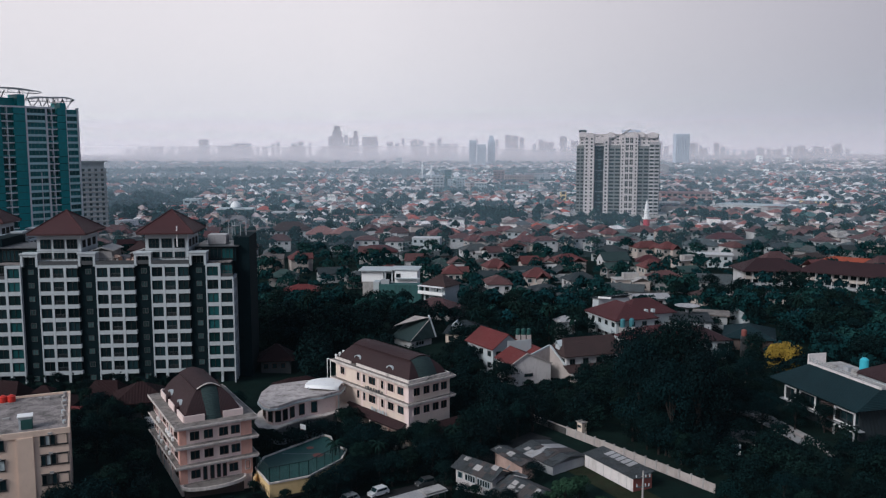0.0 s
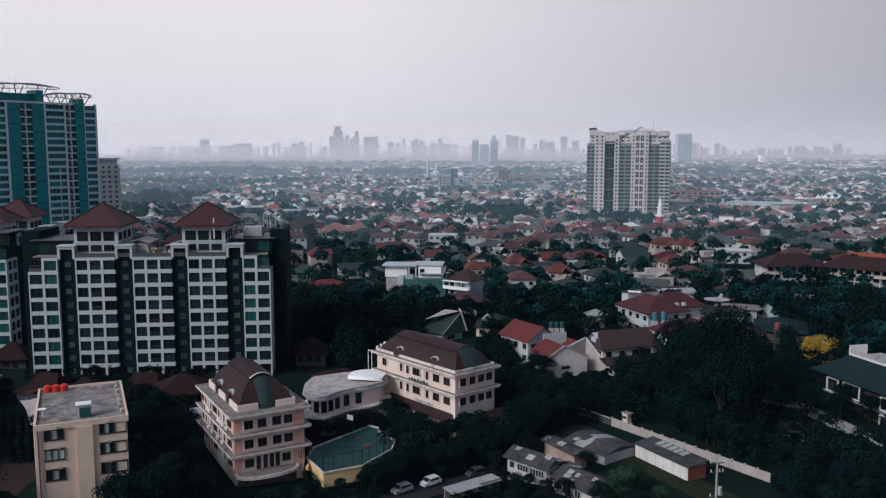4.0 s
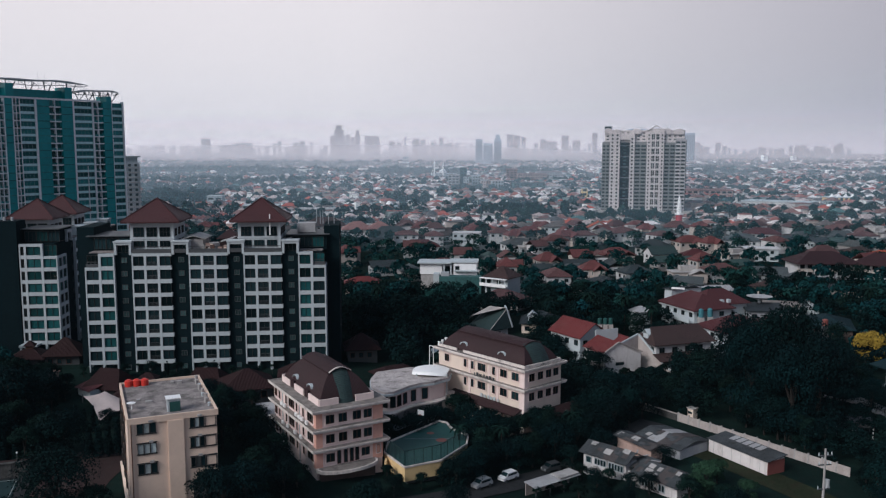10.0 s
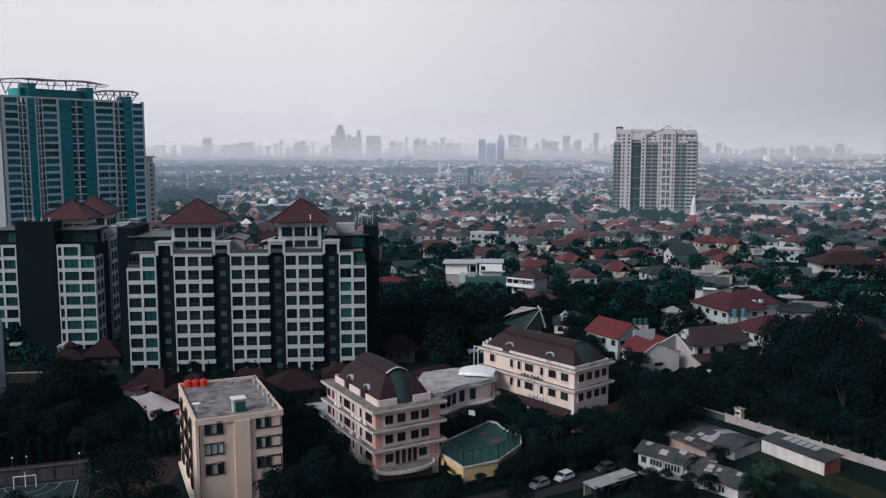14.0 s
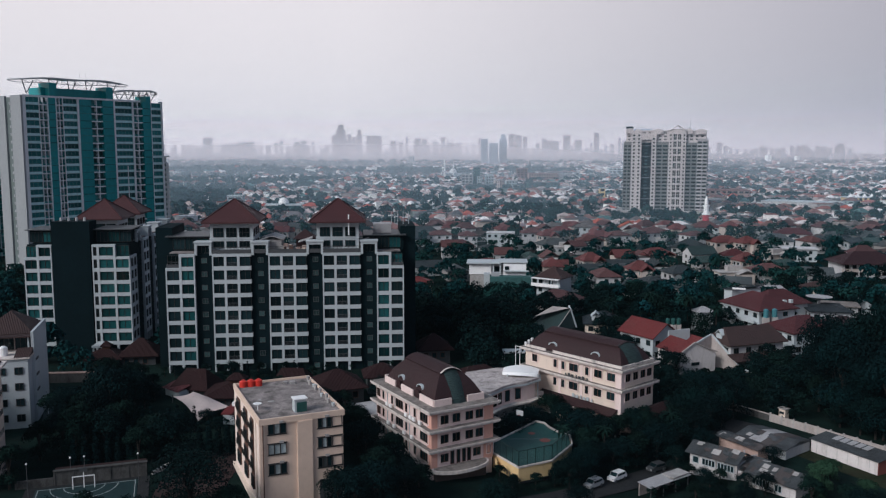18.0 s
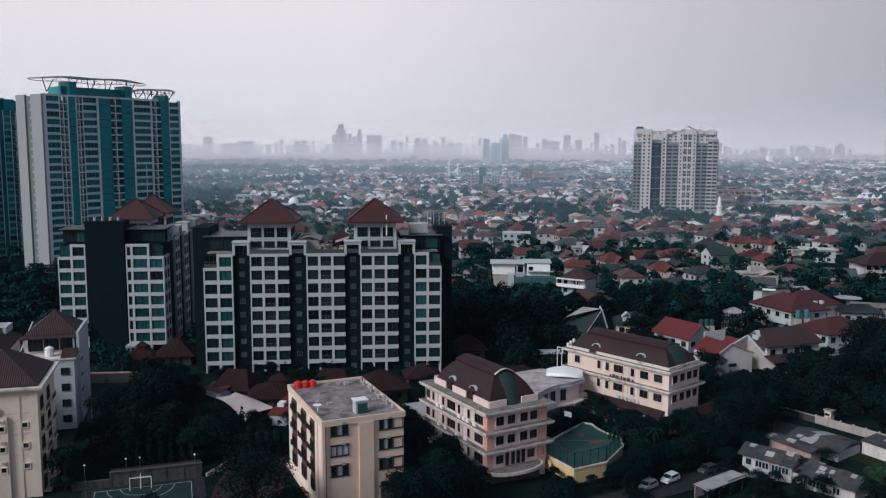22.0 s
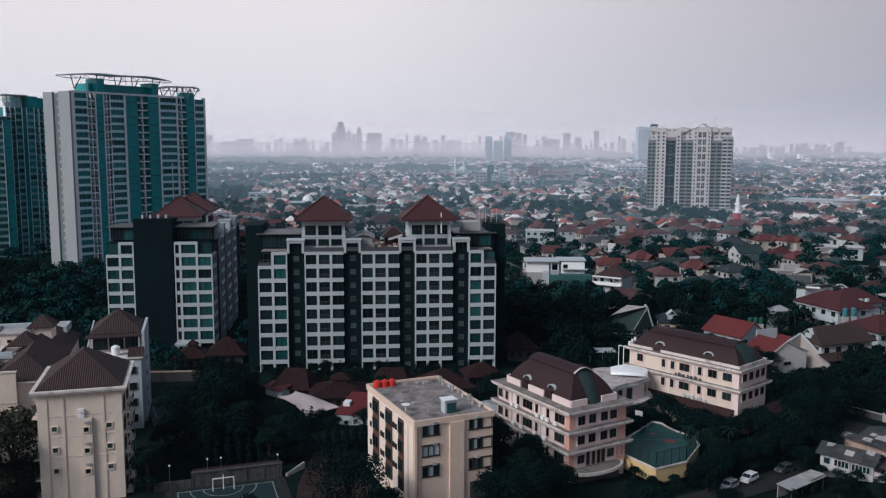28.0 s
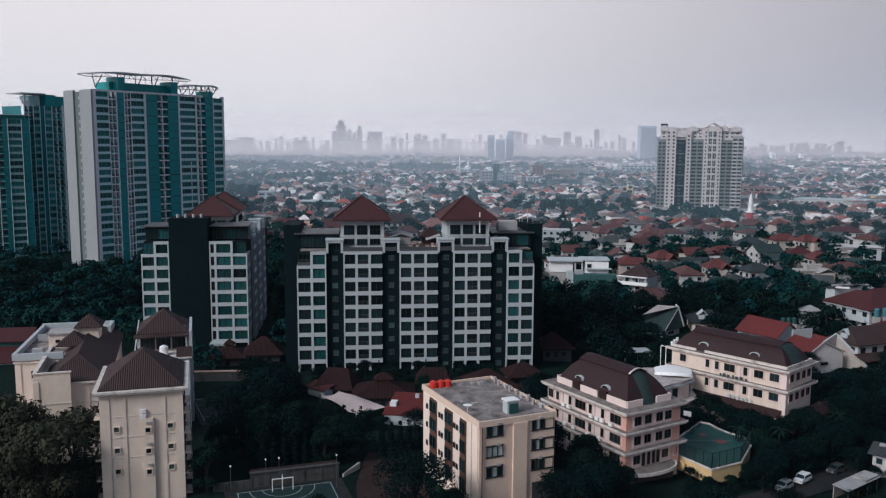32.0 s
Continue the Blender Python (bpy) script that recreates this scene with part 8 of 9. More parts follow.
for z0, z1, r0, r1, m in ((0, 5.0, 2.4, 2.3, WHITE), (5.0, 10.0, 2.2, 2.1, MINARET_RED), (10.0, 11.0, 2.9, 2.9, WHITE_CLEAN), (11.0, 15.5, 1.7, 1.7, WHITE_CLEAN), (15.5, 16.2, 2.3, 2.3, WHITE_CLEAN), (16.2, 19.0, 1.3, 1.2, WHITE_CLEAN), (19.0, 23.0, 1.2, 0.05, WHITE_CLEAN)):
    part("shaft", Shape().tube(0, 0, z0, z1, r0, r1, 12), m, mq)


def slab_building(x, y, turn, w, d, h_, mat, label, bays, floors, fh=3.4, roof=None):
    b = thing("public_building", x, y, 0, turn, label, "building")
    FOOT.append((x, y, turn, -1, -1, w + 1, d + 1))
    g = ground_z(x, y) - 1
    part("wall", Shape().box(0, 0, g, w, d, h_), mat, b)
    part("roof", Shape().box(-0.6, -0.6, h_ + 0.005, w + 0.6, d + 0.6, h_ + 0.6), roof or WHITE, b)
    for i in range(bays):
        part("pier", Shape().box(i * w / bays - 0.25, -0.7, g, i * w / bays + 0.25, 0, h_), mat, b)
        for k in range(floors):
            put("window", window_mesh(w / bays - 2.0, fh - 1.8, GLASS, STEEL_DARK, 2, 1), b, i * w / bays + 1.0, -0.06, h_ - 2.8 - k * fh if fh < 6 else h_ - fh)
    return b


slab_building(231.0, 722.0, -38, 56, 24, 12.0, WALLS[0], "long white building with tall windows between piers", 13, 1, 7.6)
cone_block = slab_building(320.0, 752.0, -8, 26, 20, 13.0, OCHRE, "pale orange building with white roof cones", 6, 2, 4.5)
for i in range(4):
    part("roof_cone", Shape().tube(4.0 + i * 6.0, 6.0, 13.6, 17.0, 2.4, 0.1, 10), WHITE_CLEAN, cone_block, "white roof cone")
slab_building(-234.0, 735.0, 2, 13, 12, 15.0, WHITE, "small white box-shaped building above the roofs", 2, 1, 3.4)
# mid-rise blocks beyond the district: x, y, turn, width, depth, top, wall, roof, bays, floors, label
for x, y, turn, w, d, top, wall, roof, bays, floors, label in (
        (-21.0, 1075.0, -4, 14, 13, 23.7, ROSE_GREY, CONCRETE, 3, 6, "brownish apartment block beyond the district"),
        (-5.5, 1085.0, 0, 8.5, 11, 33.0, TEAL_WALL, CONCRETE, 2, 8, "slim dark apartment tower beyond the district"),
        (-1.6, 1060.0, -3, 6.4, 10, 22.0, WHITE, MAROON, 2, 5, "narrow white block with a maroon roof edge"),
        (10.0, 1070.0, 4, 10, 12, 22.7, WHITE, WHITE, 3, 5, "white apartment block beyond the district"),
        (20.4, 1050.0, 4, 6, 10, 17.4, PEACH, WHITE, 2, 4, "cream apartment block beyond the district"),
        (27.4, 1075.0, 0, 6.4, 9, 16.5, DULL_RED_WALL, CONCRETE, 2, 4, "brown apartment block beyond the district"),
        (33.0, 1030.0, 6, 14, 11, 18.0, WHITE, PEACH, 4, 4, "cream-white apartment block with dark gaps"),
        (69.0, 1300.0, -4, 17, 14, 26.0, FADED_PINK, FADED_PINK, 3, 4, "plain pink block standing above the trees"),
        (83.0, 1252.0, 0, 44, 16, 20.0, DULL_RED_WALL, FADED_PINK, 12, 3, "long reddish low building beyond the trees"),
        (120.0, 1330.0, -3, 40, 16, 21.0, ROSE_GREY, FADED_PINK, 10, 3, "long rosy building behind the reddish one"),
        (-23.0, 850.0, -3, 19, 12, 7.6, WHITE, WHITE, 5, 1, "low white building with a flat roof"),
        (-59.0, 640.0, 3, 22, 11, 8.6, GREY_WALL, SLATE_GREEN, 6, 2, "hall with a dull green flat roof")):
    slab_building(x, y, turn, w, d, top, wall, label, bays, floors, 3.6, roof)

# houses among the trees below the school: x, y, turn, width, depth, eave, rise, roof, wall, label, shape
for x, y, turn, w, d, ev, rise, roof, wall, label, shape in (
        (100.0, 331.0, -14, 12, 9, 6.6, 2.8, ROOFS[3], WALLS[1], "grey-roofed house below the school", "gable"),
        (108.5, 318.0, 12, 10, 8, 6.2, 2.4, ROOFS[3], WALLS[0], "small grey-roofed house below the school", "hip"),
        (78.0, 262.0, -18, 10, 8, 7.0, 0.5, GUTTER_DECK, WALLS[1], "flat-roofed grey house behind the dish antenna", "flat"),
        (66.0, 293.0, 8, 13, 8, 6.4, 1.2, PALE_SHEET, WALLS[0], "pale house under a shallow sheet roof", "gable"),
        (49.0, 333.0, 15, 12, 9, 6.6, 2.8, ROOFS[5], WALLS[0], "white house with a dark slate hipped roof", "hip"),
        (60.0, 318.0, -20, 14, 8, 5.6, 2.2, ROOFS[3], WALLS[1], "low house with a long grey gabled roof", "gable"),
        (116.0, 306.0, -24, 13, 7, 5.0, 1.6, SHEET, WALLS[2], "long low shed with a grey sheet roof", "gable"),
        (72.0, 384.0, 10, 12, 10, 8.0, 3.4, SLATE_GREEN, WALLS[0], "house with a broad dull green roof", "gable"),
        (88.0, 388.0, -8, 11, 9, 7.0, 2.8, VILLA_RED, WALLS[0], "white house with a deep red hipped roof", "hip"),
        (120.0, 398.0, -12, 15, 9, 9.0, 0.5, WALLS[0], WHITE, "two-storey white house with a flat roof", "flat"),
        (92.0, 300.0, 22, 9, 8, 5.8, 2.2, BROWN_TILE, WALLS[2], "small brown-roofed house among trees", "hip")):
    house(x, y, turn, w, d, ev, rise, roof, wall, label, shape)
sw = thing("party_wall", 92.0, 270.0, 0, -40, "white sloping party wall beside the flat roof", "wall")
part("panel", Shape().add([(0, 0, -2), (6.5, 0, -2), (6.5, 0, 5.4), (0, 0, 8.6), (0, 0.4, -2), (6.5, 0.4, -2), (6.5, 0.4, 5.4), (0, 0.4, 8.6)], [(0, 1, 2, 3), (7, 6, 5, 4), (3, 2, 6, 7), (0, 3, 7, 4), (1, 5, 6, 2)]), WHITE, sw)

# ---- landmarks among the far roofs ----
house(-86.0, 502.0, 8, 18, 14, 8.0, 4.6, FADED_PINK, WALLS[0], "large house with twin faded pink hipped roofs")
house(-70.0, 497.0, 8, 14, 12, 9.0, 4.0, FADED_PINK, WALLS[2], "house with a faded pink roof beside its twin")
house(-66.0, 480.0, 4, 21, 11, 7.4, 4.4, ROOFS[5], WHITE, "white house under a wide slate hipped roof", storeys=2)
house(-47.0, 434.0, 6, 20, 11, 5.6, 3.2, VILLA_RED, WALLS[1], "long low house with a dull red hipped roof")
house(-20.0, 452.0, -6, 15, 10, 11.0, 0.4, WALLS[0], WHITE, "tall flat-roofed white house above the roofs", "flat", 0.2)
house(34.0, 490.0, -12, 13, 10, 11.0, 2.4, ROOFS[6], WHITE, "two-storey white house with a faded shallow roof")
house(60.0, 497.0, -8, 15, 11, 9.0, 4.4, ORANGE_TILE, WALLS[0], "house with a bright orange-red gabled roof", "gable", 0.6, "y")
house(-112.0, 520.0, 12, 26, 16, 8.4, 5.0, BROWN_TILE, WALLS[0], "broad brown-roofed hall behind the apartment block")
house(176.0, 394.0, -38, 36, 9, 6.8, 2.0, ORANGE_TILE, WALLS[2], "long building with an orange-red roof behind the school")
house(96.0, 470.0, 20, 18, 12, 7.2, 3.8, ROOFS[7], WALLS[1], "house with a wide dull green gabled roof", "gable", 0.7, "y")
house(128.0, 455.0, -16, 19, 12, 7.0, 3.4, ROOFS[3], WALLS[0], "white house with a grey hipped roof")
house(150.0, 486.0, -20, 20, 12, 7.6, 3.2, VILLA_RED, WALLS[0], "white house with a long dull red roof")
house(112.0, 520.0, -10, 17, 12, 8.0, 3.6, ROOFS[0], WHITE, "white house with a terracotta hipped roof")
house(8.0, 430.0, 14, 16, 11, 7.0, 3.0, ROOFS[3], WALLS[0], "white house with a plain grey hipped roof")
house(72.0, 420.0, -24, 16, 12, 7.2, 3.8, ROOFS[5], WALLS[1], "grey house with a dark slate roof")


def mosque(x, y, hall_w, hall_d, hall_h, r, wall, label):
    b = thing("mosque", x, y, 0, 6, label, "mosque")
    FOOT.append((x, y, 6, -2, -2, hall_w + 2, hall_d + 2))
    part("hall", Shape().box(0, 0, 0, hall_w, hall_d, hall_h), wall, b)
    part("roof", Shape().box(-1, -1, hall_h, hall_w + 1, hall_d + 1, hall_h + 0.8), WHITE, b)
    for i in range(int(hall_w / 4)):
        put("window", window_mesh(2.0, hall_h * 0.45, GLASS, WHITE, 2, 1, 0.2), b, 1.0 + i * 4, -0.06, hall_h * 0.35)
    v, f = [], []
    for i in range(7):
        a = i / 6 * math.pi / 2
        for j in range(14):
            q = 2 * math.pi * j / 14
            v.append((hall_w / 2 + r * math.cos(a) * math.cos(q), hall_d / 2 + r * math.cos(a) * math.sin(q), hall_h + 1.6 + r * 1.1 * math.sin(a)))
    for i in range(6):
        for j in range(14):
            f.append((i * 14 + j, i * 14 + (j + 1) % 14, (i + 1) * 14 + (j + 1) % 14, (i + 1) * 14 + j))
    part("drum", Shape().tube(hall_w / 2, hall_d / 2, hall_h + 0.8, hall_h + 1.7, r * 0.98, r * 0.98, 14), WHITE, b)
    part("dome", Shape().add(v, f), WHITE_CLEAN, b, "smooth white dome")
    return b


grand = mosque(-46.0, 1350.0, 36, 20, 17.0, 6.0, WHITE, "white mosque with a dome and two slim minarets")
for x, top in ((3.0, 41.0), (17.0, 37.0)):
    part("minaret", Shape().tube(x, -3, 0, top - 8, 1.5, 1.3, 8).tube(x, -3, top - 8, top - 7, 2.0, 2.0, 8).tube(x, -3, top - 7, top, 1.0, 0.05, 8), WHITE_CLEAN, grand, "slim white minaret")
for x, w, z in ((-4.0, 9.0, 24.0), (8.0, 6.0, 21.0)):
    part("gable", Shape().gable(x, -2, x + w, 4, 10.0, z - 10.0, 0.4, "y"), WHITE_CLEAN, grand, "steep white gable")
mosque(-77.0, 700.0, 12, 10, 8.0, 3.0, WALLS[0], "small white prayer house with a round dome")
mosque(-186.0, 668.0, 27, 16, 11.0, 4.2, TEAL_WALL, "teal-walled mosque hall with a small white dome")
slab_building(58.0, 1010.0, 0, 38, 24, 15.4, TEAL_WALL, "wide dark teal hall with a pale roof edge", 10, 2, 4.2, SLATE_GREEN)
slab_building(-140.0, 655.0, 4, 33, 18, 9.0, DULL_RED_WALL, "long low building with a pale flat roof", 8, 2, 3.6, PALE_SHEET)
slab_building(150.0, 770.0, -14, 60, 34, 10.0, GREY_WALL, "broad grey market hall with a flat roof", 10, 2, 3.8, CONCRETE)
slab_building(215.0, 850.0, -10, 50, 30, 15.0, DULL_RED_WALL, "wide dull red building beyond the white one", 9, 3, 3.8, FADED_PINK)
slab_building(-135.0, 2142.0, 0, 15, 14, 38.0, WHITE, "slim white tower standing above the far roofs", 3, 8, 3.6)
slab_building(110.0, 824.0, 0, 5.5, 5.5, 18.0, OCHRE, "small ochre stair tower above the roofs", 1, 3, 4.0)
slab_building(250.0, 1500.0, -6, 90, 26, 22.0, WHITE, "long white terrace of buildings in the haze", 12, 3, 4.4)

can = thing("canopy", -27.2, 214.8, 0, 4, "flat white canopy on thin posts under trees", "canopy")
FOOT.append((-27.2, 214.8, 4, -1, -15, 8, 5))
FOOT.append((-49.0, 212.0, 10, -2, -17, 10, 0))
part("roof", Shape().box(0, 0, 3.0, 7, 4, 3.2), WHITE, can)
part("fascia", Shape().box(-0.08, -0.08, 2.9, 7.08, -0.01, 3.24), WHITE_CLEAN, can)
for x, y in ((0.2, 0.2), (6.8, 0.2), (0.2, 3.8), (6.8, 3.8), (3.5, 0.2)):
    part("post", Shape().tube(x, y, ground_z(-24, 216) - 1, 3.0, 0.07, 0.07, 6), METAL, can)

hut = thing("garden_hut", 33.0, 244.0, 0, 20, "small white garden hut half hidden by trees", "hut")
part("wall", Shape().box(0, 0, 0, 5, 4, 8.0), WHITE, hut)
part("roof", Shape().hip(-0.5, -0.5, 5.5, 4.5, 8.2, 1.4, 0.2), PALE_SHEET, hut)
for x, y in ((66.0, 190.6), (82.6, 230.0)):
    t = thing("water_tank", x, y, ground_z(x, y) + (2.0 if y < 200 else 6.0), 0, "red plastic water tank on a stand", "water tank")
    part("tank", Shape().tube(0, 0, 0, 1.6, 0.75, 0.75, 12).tube(0, 0, 1.6, 1.85, 0.75, 0.3, 12), COURT_RED, t)
    part("stand", Shape().box(-0.7, -0.7, -7, 0.7, 0.7, -0.01), STEEL_DARK, t)
gw2 = thing("garden_wall", 70.3, 184.0, 0, -77, "low white garden wall along a sloping drive", "wall")
for i in range(9):
    part("wall_panel", Shape().box(i * 2.7, 0, -3, i * 2.7 + 2.62, 0.3, 0.5 - 0.05 * i), WHITE, gw2)
drive = part("yard", Shape().box(0.5, -5.5, 0.62, 23, -0.4, 0.74), CONCRETE)
drive.matrix_basis = pose(70.3, 184.0, 0, 0, 0, -77)
tagged(drive, "grey concrete drive beside the garden wall", "yard", kind="structure")
gar = thing("garage", 52.5, 158.0, 0.4, -20, "low open garage with a pale roof under trees", "garage")
part("roof", Shape().add([(0, 0, 2.6), (7, 0, 2.6), (7, 5, 3.2), (0, 5, 3.2), (0, 0, 2.45), (7, 0, 2.45), (7, 5, 3.05), (0, 5, 3.05)], [(0, 1, 2, 3), (7, 6, 5, 4), (0, 4, 5, 1), (1, 5, 6, 2), (2, 6, 7, 3), (3, 7, 4, 0)]), SHEET, gar)
part("back_wall", Shape().box(0.2, 4.6, -1, 6.8, 4.9, 3.0), GREY_WALL, gar)
for a in (0.2, 6.6):
    part("post", Shape().box(a, 0.2, -1, a + 0.2, 0.4, 2.45), METAL, gar)
car(55.6, 156.0, 70, WHITE_CLEAN, "white car standing under a garage roof")

# ---- the sea of roofs ----
crng = np.random.default_rng(21)


def wood(x, y):
    """How wooded the land is at a place, 0 to 1."""
    n = 0.5 + 0.5 * noise.noise(Vector((x / 70.0, y / 95.0, 3.1)))
    w = 0.44 + 2.1 * (n - 0.5)
    if y < 470:
        w += 0.26 * (1 - smooth(400, 490, y))
    else:
        w -= 0.12 * smooth(470, 650, y)
    if y < 375:
        w += 0.66 * (1 - smooth(280, 375, y))
    if -420 < x < -110 and 560 < y < 1150:
        w += 0.6 * smooth(-215, -290, x) * (1 - smooth(950, 1150, y))
    if y > 1050 and x < -60 - 0.10 * y:
        w += 0.5 * smooth(1050, 1250, y) * smooth(0, -90, x + 60 + 0.10 * y)
    if x < -100 - 0.1 * y and y < 430:
        w += 0.5
    if x > 90 and y < 340:
        w += 0.3
    return w


HOUSE_KINDS = []
for i in range(20):
    w, d = 7.5 + 8 * crng.random() ** 1.5, 6.5 + 5 * crng.random()
    ev, rise = (3.0 if i % 2 else 5.2) + crng.random(), 2.0 + 1.4 * crng.random()
    wl_ = Shape().box(-w / 2, -d / 2, -1.5, w / 2, d / 2, ev).mesh("house", WALLS[i % 4])
    if i % 3 == 1:
        rf_ = Shape().gable(-w / 2 - 0.6, -d / 2 - 0.6, w / 2 + 0.6, d / 2 + 0.6, ev + 0.1, rise, 0.2, "x" if i % 2 else "y")
    elif i % 5 == 4:
        rf_ = Shape().box(-w / 2 - 0.5, -d / 2 - 0.5, ev, w / 2 + 0.5, d / 2 + 0.5, ev + 0.35).box(-w / 4, -d / 4, ev + 0.35, w / 6, d / 4, ev + 2.4)
    elif i % 7 == 3:
        rf_ = Shape().hip(-w / 2 - 0.6, -d / 2 - 0.6, w / 2 + 0.6, d * 0.1, ev + 0.1, rise, 0.2).box(-w / 2 - 0.2, d * 0.12, ev + 0.02, w / 2 + 0.2, d / 2 + 0.2, ev + 0.6)
    else:
        rf_ = Shape().hip(-w / 2 - 0.6, -d / 2 - 0.6, w / 2 + 0.6, d / 2 + 0.6, ev + 0.1, rise, 0.2)
    if i % 4 == 2:
        rf_.gable(-w * 0.1, -d / 2 - 3.2, w * 0.42, -d * 0.1, ev - 0.3, rise * 0.75, 0.2, "y")
        wl_ = Shape().box(-w / 2, -d / 2, -1.5, w / 2, d / 2, ev).box(-w * 0.06, -d / 2 - 2.8, -1.5, w * 0.38, -d / 2, ev - 0.4).mesh("house", WALLS[i % 4])
    HOUSE_KINDS.append((wl_, rf_.mesh("roof", ROOFS[i % 8] if i % 5 != 4 or i % 3 == 1 else CONCRETE), w, d, ev, ("terracotta", "brown", "rust-red", "grey", "dull red", "slate", "faded pink", "green")[i % 8], ("white", "grey", "sandy", "dull")[i % 4]))
HOUSE_WIN = window_mesh(1.5, 1.3, GLASS, FRAME_DARK, 2, 1, 0.08, 0.1, WHITE)

spots = []
y = 252.0
while y < 1500:
    step = 13.0 if y < 470 else 11.0 if y < 700 else 13.5
    x = -90 - 0.56 * y
    while x < 0.56 * y + 20:
        px, py = x + (crng.random() - 0.5) * 5, y + (crng.random() - 0.5) * 5
        spots.append((px, py, crng.random(), wood(px, py)))
        x += step * (0.9 + 0.3 * crng.random())
    y += step
tree_spots, far_v, far_f, roof_v, roof_f = [], [], [], [], []
named = 0


def far_house(px, py, w, d, h_, rise, turn):
    g = ground_z(px, py)
    c, s = math.cos(turn), math.sin(turn)
    wx, wy = w / 2, d / 2

    def at(a, b, z):
        return (px + a * c - b * s, py + a * s + b * c, g + z)

    o = len(far_v)
    far_v.extend([at(a, b, z) for z in (-2, h_) for a, b in ((-wx, -wy), (wx, -wy), (wx, wy), (-wx, wy))])
    for i in range(4):
        j = (i + 1) % 4
        far_f.extend([(o + i, o + j, o + 4 + j), (o + i, o + 4 + j, o + 4 + i)])
    o = len(roof_v)
    q = 0.5
    r = max(0.0, w - d) / 2 + 0.4
    roof_v.extend([at(a, b, h_) for a, b in ((-wx - q, -wy - q), (wx + q, -wy - q), (wx + q, wy + q), (-wx - q, wy + q))] + [at(-r, 0, h_ + rise), at(r, 0, h_ + rise)])
    roof_f.extend([(o, o + 1, o + 5), (o, o + 5, o + 4), (o + 1, o + 2, o + 5), (o + 2, o + 3, o + 4), (o + 2, o + 4, o + 5), (o + 3, o, o + 4)])


for px, py, pick, wd in spots:
    if not clear(px, py, 5):
        continue
    if pick < wd:
        tree_spots.append((px, py))
        continue
    base = 12 + 18 * noise.noise(Vector((px / 160.0, py / 160.0, 9.0)))
    turn = base + (0 if crng.random() < 0.75 else 90) + (crng.random() - 0.5) * 26
    if named < 280:
        wl_, rf_, w, d, ev, rc, wc = HOUSE_KINDS[int(crng.integers(len(HOUSE_KINDS)))]
        ob = new("house", wl_)
        ob.matrix_basis = pose(px, py, ground_z(px, py) + 0.3, 0, 0, turn)
        r = new("roof", rf_)
        r.parent = ob
        tagged(ob, f"{wc}-walled house with a {rc} tiled roof", "house", "small houses")
        if named < 170:
            for i in range(3):
                put("window", HOUSE_WIN, ob, -w / 2 + 0.8 + i * (w - 2.2) / 2.4, -d / 2 - 0.06, ev - 2.1)
            for i in range(2):
                put("window", HOUSE_WIN, ob, -w / 2 - 0.06, -d / 2 + 2.6 + i * (d - 4.4) * 0.8, ev - 2.1, -90)
        named += 1
    else:
        k = crng.random()
        far_house(px, py, 6 + 7 * crng.random() ** 2, 5.5 + 4 * crng.random(), (2.6 if k < 0.6 else 4.8) + (1.0 if py > 700 else 0.0) + 1.2 * crng.random(), 1.6 + 1.8 * crng.random() if k < 0.86 else 0.3, radians(turn))
        far_house(px + 6 * (crng.random() - 0.5), py - 5.5, 3.5 + 3 * crng.random(), 3 + 3 * crng.random(), 2.6 + 4 * crng.random() ** 2, 0.9 * crng.random(), radians(turn + 40 * (crng.random() - 0.5)))
    if crng.random() < (0.8 if py < 440 else 0.32 if py < 700 else 0.16):
        tree_spots.append((px + 7 * (crng.random() - 0.5) + 4, py - 5.5))
y = 1500.0
while y < 4700:
    step = 14 + 0.0055 * y
    x = -150 - 0.56 * y
    while x < 0.56 * y + 60:
        px, py = x + (crng.random() - 0.5) * step, y + (crng.random() - 0.5) * step
        wd = 0.30 + 0.75 * noise.noise(Vector((px / 220.0, py / 300.0, 5.0))) + (0.4 if px < -100 - 0.11 * py and py < 2600 else 0.0)
        if crng.random() < wd:
            tree_spots.append((px, py))
        else:
            far_house(px, py, 8 + 9 * crng.random() ** 2, 7 + 5 * crng.random(), 4 + 5 * crng.random() ** 2, 1.5 + 2 * crng.random() if crng.random() < 0.7 else 0.4, crng.random() * 3)
        x += step
    y += step * 0.9
# larger flat-roofed blocks among the small houses
for i in range(150):
    py = 480 + 1500 * crng.random()
    px = (crng.random() * 2 - 1) * 0.56 * py - 30
    if clear(px, py, 12) and wood(px, py) < 0.5:
        far_house(px, py, 8 + 12 * crng.random() ** 3, 8 + 5 * crng.random(), 6.0 + 4.0 * crng.random(), 0.35, radians(40 * (crng.random() - 0.5)))
# scattered taller blocks
for i in range(46):
    py = 1450 + 2600 * crng.random() ** 1.3
    px = (crng.random() * 2 - 1) * 0.55 * py - 30
    if clear(px, py, 20) and abs(px - 135 * py / 690) > 60:
        h_ = 8 + 8 * crng.random() + (12 if py > 1400 and crng.random() < 0.3 else 0)
        far_house(px, py, 9 + 12 * crng.random(), 9 + 8 * crng.random(), h_, 0.5, radians(20 * crng.random()))
ob = new("far_houses", fast_mesh("far_houses", np.array(far_v), np.array(far_f), FAR_WALL))
tagged(ob, "pale walls of countless far houses", "houses", kind="stuff")
ob = new("far_roofs", fast_mesh("far_roofs", np.array(roof_v), np.array(roof_f), FAR_ROOF))
